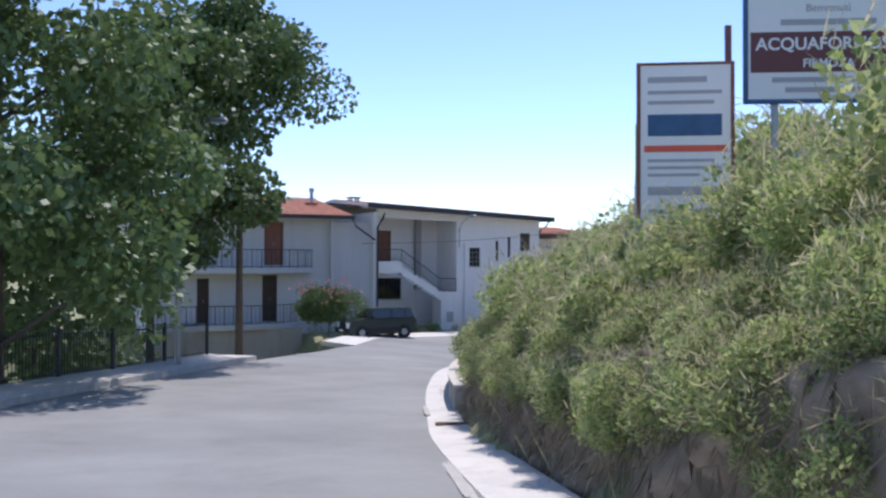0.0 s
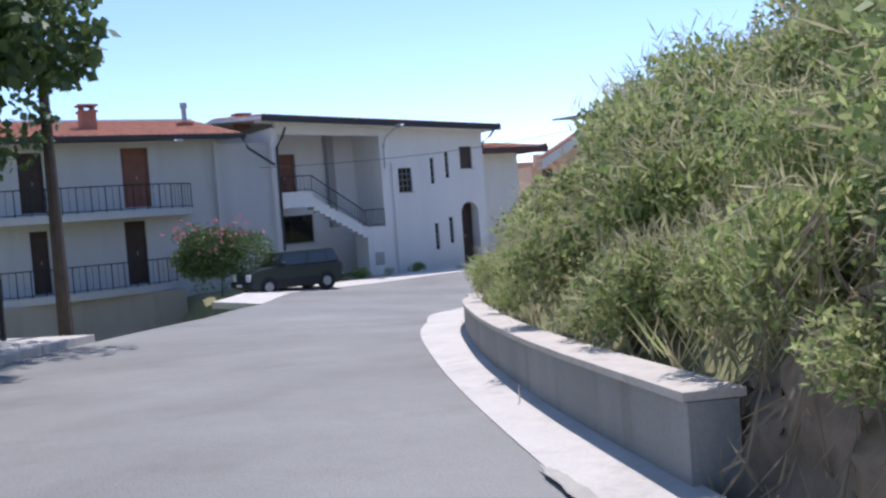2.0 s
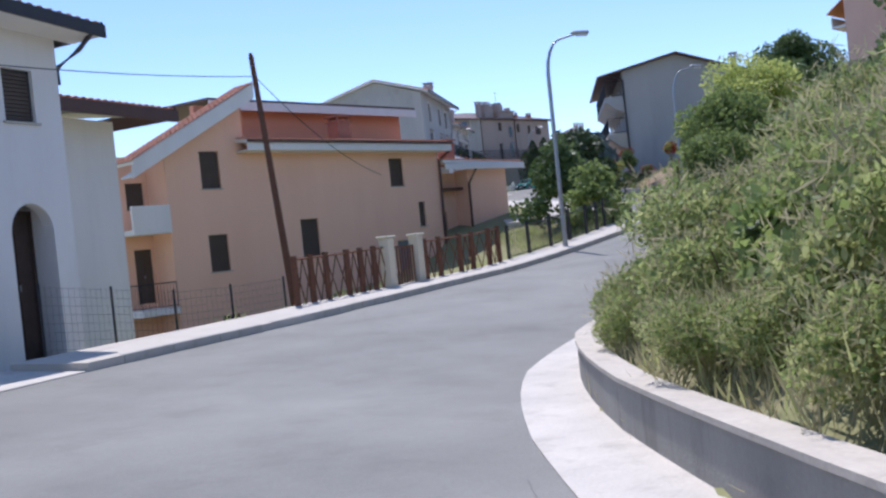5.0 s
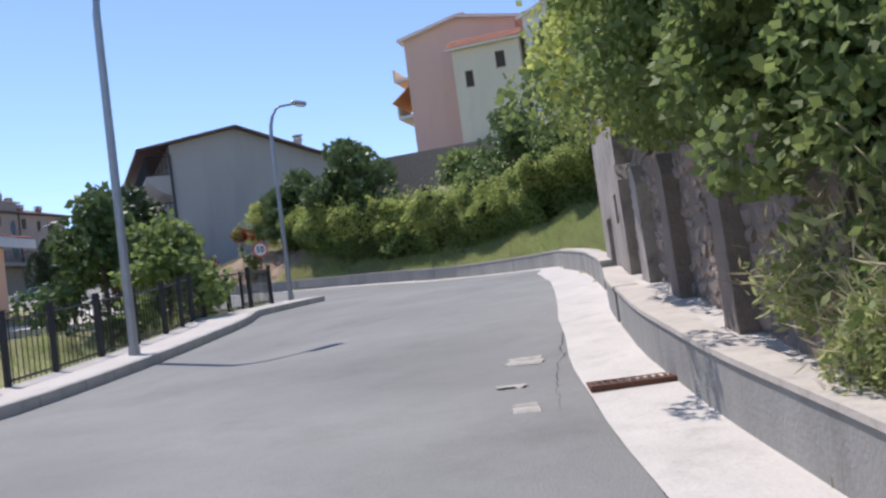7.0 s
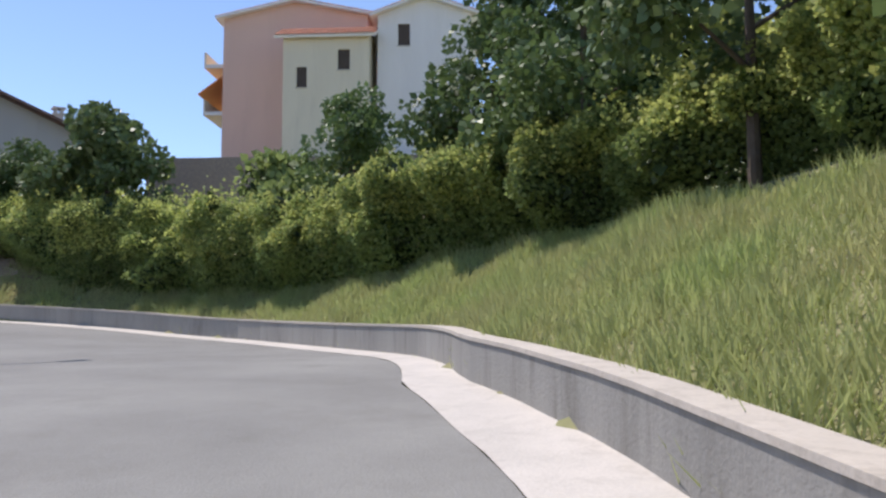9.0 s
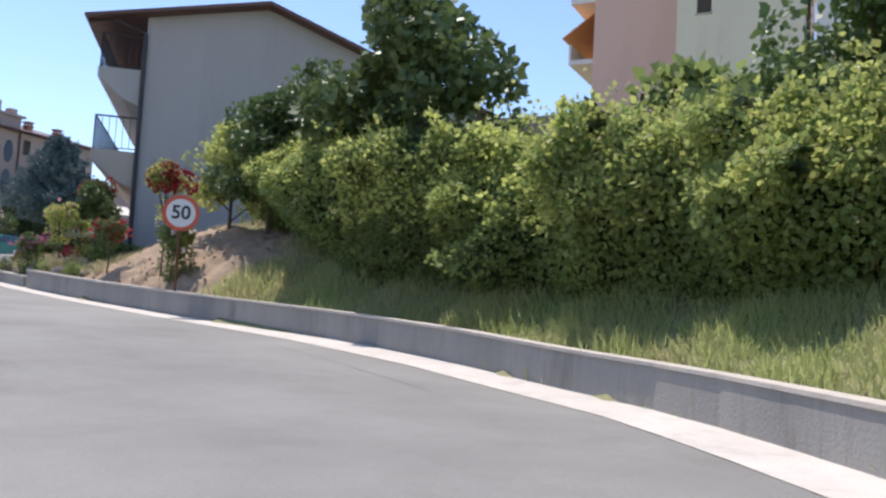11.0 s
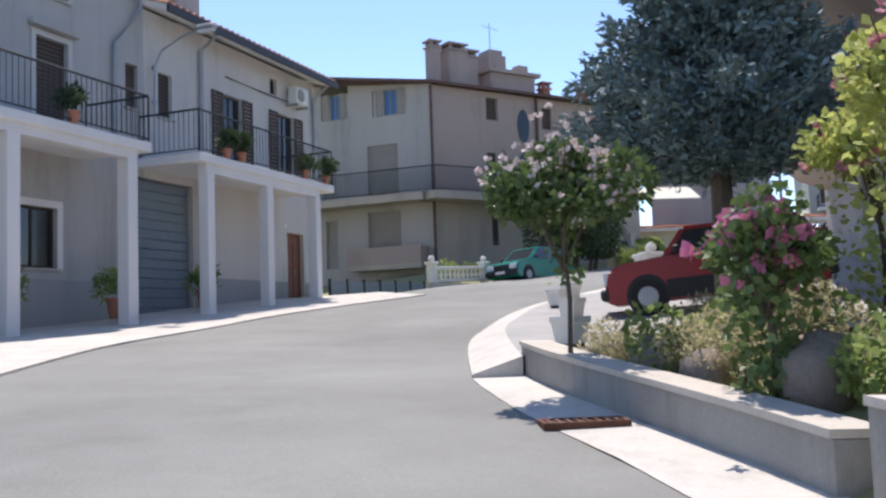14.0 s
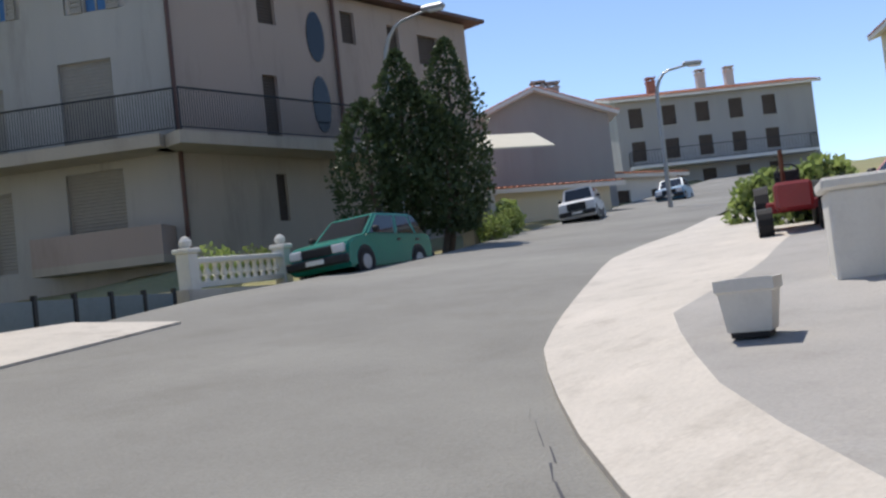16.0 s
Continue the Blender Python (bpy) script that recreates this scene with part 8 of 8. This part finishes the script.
# ---- houses further off ----
def plain_house(m, w, d, h, rise, wall, label, gable_front=True, windows=(), awn=None, balcony=None, flues=()):
    """A house block with a pitched roof, windows, balconies and flues; its front lies in local y=0."""
    ob = thing("house", m, label, "house", "houses further off")
    mid = w / 2
    gt_ = (lambda x: h + rise * (1 - abs(x - mid) / mid)) if gable_front else None
    part("front_wall", pierced(bmesh.new(), 0, w, -1.5, h, 0, 0.3, [q[:4] for q in windows], gt_), wall, ob)
    part("side_wall", boxes((0, 0.3, 0.3, d, -1.5, h)), wall, ob)
    part("side_wall", boxes((w - 0.3, w, 0.3, d, -1.5, h)), wall, ob)
    part("back_wall", pierced(bmesh.new(), 0.3, w - 0.3, -1.5, h, d - 0.3, d, [], None), wall, ob)
    for x0, x1, z0, z1 in windows:
        window(ob, pose(x0, 0, z0), x1 - x0, z1 - z0, "shut", "shutter_brown")
    o = 0.45
    if gable_front:
        k = rise / mid
        roof_slab(ob, [(-o, d + o, h - o * k), (-o, -o, h - o * k), (mid, -o, h + rise), (mid, d + o, h + rise)], 0.16, True)
        roof_slab(ob, [(w + o, -o, h - o * k), (w + o, d + o, h - o * k), (mid, d + o, h + rise), (mid, -o, h + rise)], 0.16, True)
    else:
        k = rise / (d / 2)
        roof_slab(ob, [(-o, -o, h - o * k), (w + o, -o, h - o * k), (w + o, d / 2, h + rise), (-o, d / 2, h + rise)], 0.16, True)
        roof_slab(ob, [(w + o, d + o, h - o * k), (-o, d + o, h - o * k), (-o, d / 2, h + rise), (w + o, d / 2, h + rise)], 0.16, True)
        for x in (0, w - 0.28):
            part("gable", slab_shape([(0.05, h), (d - 0.05, h), (d / 2, h + rise - 0.15)], 0, 0.28), wall, ob).matrix_basis = pose(x + 0.28, 0, 0, 0, 0, 90)
    if balcony:
        for x0, x1, z in balcony:
            part("balcony", boxes((x0, x1, -1.1, 0.0, z, z + 0.2)), "white_plaster", ob)
            railing(ob, [(x0 + 0.05, -0.02, z + 0.2), (x0 + 0.05, -1.05, z + 0.2), (x1 - 0.05, -1.05, z + 0.2), (x1 - 0.05, -0.02, z + 0.2)], 0.95, 0.2)
    if awn:
        x0, x1, z, mt = awn
        a = [(x0, 0, z), (x1, 0, z), (x1, -1.6, z - 0.75), (x0, -1.6, z - 0.75)]
        v = [Vector(q) for q in a] + [Vector(q) - Vector((0, 0, 0.05)) for q in a]
        shell("awning", v, [(0, 3, 2, 1), (4, 5, 6, 7), (0, 1, 5, 4), (1, 2, 6, 5), (2, 3, 7, 6), (3, 0, 4, 7)], mt, ob, "stretched sunshade canvas")
    for x, y, z, b in flues:
        chimney(ob, x, y, z, 0.55, 1.0, b)
    return ob


# above the bank: the salmon gable, the stepped cream house and its white neighbour
up = at_house(75.4, 81.0, 9.2 + RISE, -81.7)
pink_house = plain_house(up, 9.0, 11.0, 8.55, 0.95, "pink_plaster", "tall salmon-coloured house with a plain gable above the bank", True, (), None, None, ((4.2, 3.0, 9.2, "old_plaster"),))
bal = new("balcony_stack")
bal.parent = pink_house
bal.matrix_basis = pose(0, 0, 0, 0, 0, 90)
for z in (2.4, 5.4):
    part("slab", boxes((0.3, 9.5, 0.02, 1.3, z, z + 0.22)), "white_plaster", bal)
    part("parapet", boxes((0.3, 9.5, 1.2, 1.3, z + 0.22, z + 1.0)), "cream_plaster", bal)
shell("awning", [(0.4, 0.05, 5.0), (5.0, 0.05, 5.0), (5.0, 1.7, 3.8), (0.4, 1.7, 3.8), (0.4, 0.05, 4.94), (5.0, 0.05, 4.94), (5.0, 1.7, 3.74), (0.4, 1.7, 3.74)], [(0, 3, 2, 1), (4, 5, 6, 7), (0, 1, 5, 4), (1, 2, 6, 5), (2, 3, 7, 6), (3, 0, 4, 7)], "awning_orange", bal, "orange sunshade canvas")
plain_house(up @ pose(4.6, -3.4, 0), 5.0, 3.2, 6.2, 0.8, "cream_plaster", "cream-coloured stepped house on the hill", False, ((0.8, 1.4, 3.0, 4.2), (3.2, 3.9, 4.0, 5.2)))
plain_house(up @ pose(10.0, -2.6, 0), 5.5, 8.0, 7.6, 1.0, "white_plaster", "white house with a dark roof on the hill", True, ((1.2, 1.9, 5.6, 6.9),), None, None, ((1.5, 2.0, 8.0, "old_plaster"),))
terrace = thing("terrace_wall", up @ pose(-3.0, -4.2, 0), "rough stone terrace wall below the houses", "wall")
part("wall", boxes((0, 24.0, 0, 0.5, -5.5, -1.2)), "stone", terrace)
# along the far road
plain_house(at_house(82.5, 126.6, 3.2 + RISE, -40), 6.6, 10.0, 5.0, 1.3, "grey_plaster", "grey gabled house beyond the awning", True, (), None, None, ((4.0, 3.0, 5.9, "grey_plaster"), (4.7, 3.0, 5.8, "grey_plaster")))
plain_house(at_house(75.6, 120.6, 1.6 + RISE, -22), 6.5, 7.0, 2.6, 0.4, "cream_plaster", "low cream house with a pale awning and orange roof", False, ((1.0, 2.0, 0.9, 2.1),), (0.3, 3.6, 4.6, "awning"), None, ())
plain_house(at_house(88.0, 123.6, 3.0 + RISE, -10), 5.0, 5.0, 2.4, 0.4, "white_plaster", "low white house beside the far road", False, ((1.0, 1.8, 0.6, 1.6), (3.2, 4.0, 0.6, 1.6)))
plain_house(at_house(102.6, 133.2, 4.8 + RISE, -41), 13.0, 9.0, 7.2, 1.0, "grey_plaster", "large grey three-storey house at the road's end", False, tuple((0.8 + k * 2.2, 1.7 + k * 2.2, z, z + 1.3) for k in range(5) for z in (0.8, 3.0, 5.2)), None, ((0.5, 12.5, 2.4),), ((3.5, 4, 7.9, "brick"), (7, 4, 8.1, "old_plaster"), (9, 4, 8.1, "old_plaster")))
plain_house(at_house(88.3, 107.6, 2.0 + RISE, -52), 9.0, 9.0, 8.0, 1.2, "cream_plaster", "tall cream house with balconies at the street's edge", True, ((2, 3, 1.0, 3.2), (5, 6, 1.0, 3.2), (2, 3, 4.2, 6.2), (5, 6, 4.2, 6.2)), None, ((1.0, 8.0, 0.8), (1.0, 8.0, 4.0)))
# behind the peach house
plain_house(at_house(62.0, 150.0, -4.0, -10), 9.0, 9.0, 7.5, 1.2, "cream_plaster", "far cream house among rooftops", True, ((2, 3, 5, 6.5), (5.5, 6.5, 5, 6.5)))
plain_house(at_house(45.0, 142.0, -2.5, 15), 10.0, 9.0, 7.0, 1.2, "grey_plaster", "far grey house behind the trees", False, ((2, 3, 5, 6.5), (6, 7, 5, 6.5)), None, None, ((2, 3, 7.6, "brick"), (7, 3, 7.6, "grey_plaster")))

# the earth bank below the speed sign, cut bare
bank_pts, bank_faces = [], []
NB, MB = 120, 44


def blurred(step):
    """Smooth noise over the bank's grid, with lumps about step cells wide."""
    coarse = RNG.normal(0, 1, (NB // step + 3, MB // step + 3))
    ia, ib = np.arange(NB) / step, np.arange(MB) / step
    rows = np.stack([np.interp(ib, np.arange(coarse.shape[1]), r) for r in coarse])
    return np.stack([np.interp(ia, np.arange(coarse.shape[0]), c) for c in rows.T], 1)


lumps = 0.09 * blurred(12) + 0.065 * blurred(5) + 0.04 * blurred(2) + 0.014 * RNG.normal(0, 1, (NB, MB))
base = []
for t in np.arange(13.24, 14.53, 0.08):
    line = [on_road(t, W_BASE(t) + 0.32 + 3.6 * b / (MB - 1)) for b in range(MB)]
    ground_line = land([q.x for q in line], [q.y for q in line])
    base.append([(q.x, q.y, float(z)) for q, z in zip(line, ground_line)])
base = np.array(base)
for a in range(NB):
    g0 = a / (NB - 1)
    at = g0 * (len(base) - 1)
    lower = min(int(at), len(base) - 2)
    line = base[lower] + (base[lower + 1] - base[lower]) * (at - lower)
    for b in range(MB):
        f = b / (MB - 1)
        rim = min(1.0, 8 * f, 8 * (1 - f), 3.5 * g0, 2.6 * (1 - g0))
        swell = 0.36 * math.sin(math.pi * f) * math.sin(math.pi * g0)
        bank_pts.append((line[b][0], line[b][1], line[b][2] - 0.1 + rim * (0.1 + swell + lumps[a, b])))
for a in range(NB - 1):
    for b in range(MB - 1):
        bank_faces.append((a * MB + b, a * MB + b + 1, (a + 1) * MB + b + 1, (a + 1) * MB + b))
tagged(shell("bank", bank_pts, bank_faces, "earth", smooth=True), "bare brown earth bank behind the low wall", "bank", kind="structure")

clod_v, clod_f = [], []
for k in range(260):
    a, b = int(RNG.integers(4, NB - 8)), int((RNG.uniform(0, 1) ** 1.6) * (MB - 6)) + 2
    c = Vector(bank_pts[a * MB + b])
    r = RNG.uniform(0.015, 0.055)
    n0 = len(clod_v)
    for sx, sy, sz in ((1, 0, 0), (-1, 0, 0), (0, 1, 0), (0, -1, 0), (0, 0, 1), (0, 0, -1)):
        clod_v.append(tuple(c + Vector((sx, sy, sz)) * r * RNG.uniform(0.7, 1.3) + Vector((0, 0, r * 0.3))))
    clod_f += [tuple(n0 + v for v in f) for f in ((0, 2, 4), (2, 1, 4), (1, 3, 4), (3, 0, 4), (2, 0, 5), (1, 2, 5), (3, 1, 5), (0, 3, 5))]
tagged(shell("clods", clod_v, clod_f, "earth"), "loose clods of earth and small stones on the bank", "earth clods", kind="stuff")

# a fence of old pallets on the upper bank
pal = thing("pallet_fence", pose(49.2, 65.6, float(land([49.2], [65.6])[0]), 0, 0, 35), "makeshift fence of weathered wooden pallets", "fence")
for j in range(2):
    pl = part("pallet", boxes(*[(j * 1.25, j * 1.25 + 1.2, 0.05, 0.13, 0.1 + k * 0.5, 0.2 + k * 0.5) for k in range(3)]), "old_plaster", pal, "grey weathered wood")
    for k in range(7):
        part("board", boxes((j * 1.25 + 0.02 + k * 0.17, j * 1.25 + 0.12 + k * 0.17, 0.02, 0.05, 0.0, 1.25)), "shutter_grey", pl)

# ---- marks on the ground ----
def grate(tau, off, L, w, turn, label):
    q = on_road(tau, off, 0.03)
    ob = thing("drain_grate", pose(q.x, q.y, q.z, 0, 0, facing(tau) + turn), label, "drain", "drain grates")
    part("frame", boxes((-L / 2, L / 2, -w / 2, -w / 2 + 0.03, -0.03, 0.02), (-L / 2, L / 2, w / 2 - 0.03, w / 2, -0.03, 0.02), (-L / 2, -L / 2 + 0.03, -w / 2 + 0.03, w / 2 - 0.03, -0.03, 0.02), (L / 2 - 0.03, L / 2, -w / 2 + 0.03, w / 2 - 0.03, -0.03, 0.02)), "rust", ob)
    # No hollow is cut: a black sheet paints its shade under the bars.
    part("pit", boxes((-L / 2 + 0.03, L / 2 - 0.03, -w / 2 + 0.03, w / 2 - 0.03, -0.03, 0.006)), "black_plastic_and_shade", ob, "black sheet standing for the shade below the bars")
    n = int(L / 0.07)
    for k in range(n):
        x = -L / 2 + 0.03 + (L - 0.06) * (k + 0.5) / n
        part("bar", boxes((x - 0.014, x + 0.014, -w / 2 + 0.03, w / 2 - 0.03, 0.007, 0.017)), "rust", ob)
    return ob


grate(8.13, 1.8, 0.75, 0.42, 0, "rusty iron drain grate in the gutter")
grate(5.6, 1.2, 0.9, 0.2, 0, "rusty iron drain grate in the gutter")
grate(2.15, 1.75, 0.6, 0.18, 0, "rusty iron drain grate in the gutter")
grate(14.92, 1.38, 0.6, 0.3, 0, "rusty iron drain grate in the gutter")


def patch(name, tau, off, along_m, across, material, label, category, seed, lift=0.005, kind="structure"):
    """An uneven thin patch lying on the road: rings of points that follow its surface."""
    r = random.Random(seed)
    q = on_road(tau, off)
    c, s = math.cos(radians(facing(tau))), math.sin(radians(facing(tau)))
    n, rings = 28, 6
    edge = [r.uniform(0.82, 1.1) * min(1.25, 1 / max(abs(math.cos(k * 2 * math.pi / n)), abs(math.sin(k * 2 * math.pi / n)))) for k in range(n)]
    xs, ys = [q.x], [q.y]
    for j in range(1, rings + 1):
        for k in range(n):
            a = k * 2 * math.pi / n
            x, y = across / 2 * math.cos(a) * edge[k] * j / rings, along_m / 2 * math.sin(a) * edge[k] * j / rings
            xs.append(q.x + c * x - s * y)
            ys.append(q.y + s * x + c * y)
    i, o = nearest(xs, ys)
    z = road_z(i, o) + lift
    v = list(zip(xs, ys, (float(h) for h in z)))
    f = [(0, 1 + k, 1 + (k + 1) % n) for k in range(n)]
    for j in range(rings - 1):
        f += [(1 + j * n + k, 1 + (j + 1) * n + k, 1 + (j + 1) * n + (k + 1) % n, 1 + j * n + (k + 1) % n) for k in range(n)]
    ob = shell(name, v, f, material, smooth=True)
    return tagged(ob, label, category, kind=kind)


for k, (t, o, a, b) in enumerate(((8.42, 0.85, 0.5, 0.4), (8.2, 0.75, 0.25, 0.3), (8.05, 0.85, 0.35, 0.25), (1.35, 1.32, 2.6, 0.13), (0.9, 1.38, 2.0, 0.12), (2.4, 1.38, 1.6, 0.1), (14.15, 0.2, 0.3, 0.2), (14.18, 0.5, 0.35, 0.15))):
    patch("paint_mark", t, o, a, b, "paint_worn", "worn white paint mark on the road", "road marking", 40 + k, 0.009 if o < R_EDGE(t) else 0.034)


def crack(pts, width, seed):
    """A thin dark crack wandering over the asphalt through (tau, offset) points."""
    r = random.Random(seed)
    v, n = [], 60
    taus, offs = zip(*pts)
    drift = 0.0
    for k in range(n):
        f = k / (n - 1)
        t = float(np.interp(f, np.linspace(0, 1, len(pts)), taus))
        o = float(np.interp(f, np.linspace(0, 1, len(pts)), offs)) + drift
        drift = 0.8 * drift + r.uniform(-0.02, 0.02)
        w = width * r.uniform(0.3, 1.2) * min(1.0, 5 * f + 0.1, 5 * (1 - f) + 0.1)
        v += [on_road(t, o - w / 2, 0.004), on_road(t, o + w / 2, 0.004)]
    ob = shell("crack", v, [(2 * k, 2 * k + 1, 2 * k + 3, 2 * k + 2) for k in range(n - 1)], "gutter")
    return tagged(ob, "thin dark crack in the asphalt", "crack", "cracks in the road", "structure")


for k, (w, pts) in enumerate(((0.016, ((15.75, 1.15), (16.1, 0.95), (16.35, 1.0), (16.6, 0.75))), (0.012, ((16.05, 0.55), (16.3, 0.45), (16.5, 0.3), (16.75, 0.35))), (0.012, ((15.3, 0.9), (15.55, 0.7), (15.8, 0.75))), (0.011, ((12.1, 3.1), (12.5, 2.95), (12.9, 2.8))), (0.014, ((5.2, 0.7), (5.45, 0.4), (5.8, 0.5))), (0.012, ((8.0, 1.1), (8.4, 1.25), (8.9, 1.2))))):
    crack(pts, w, k)
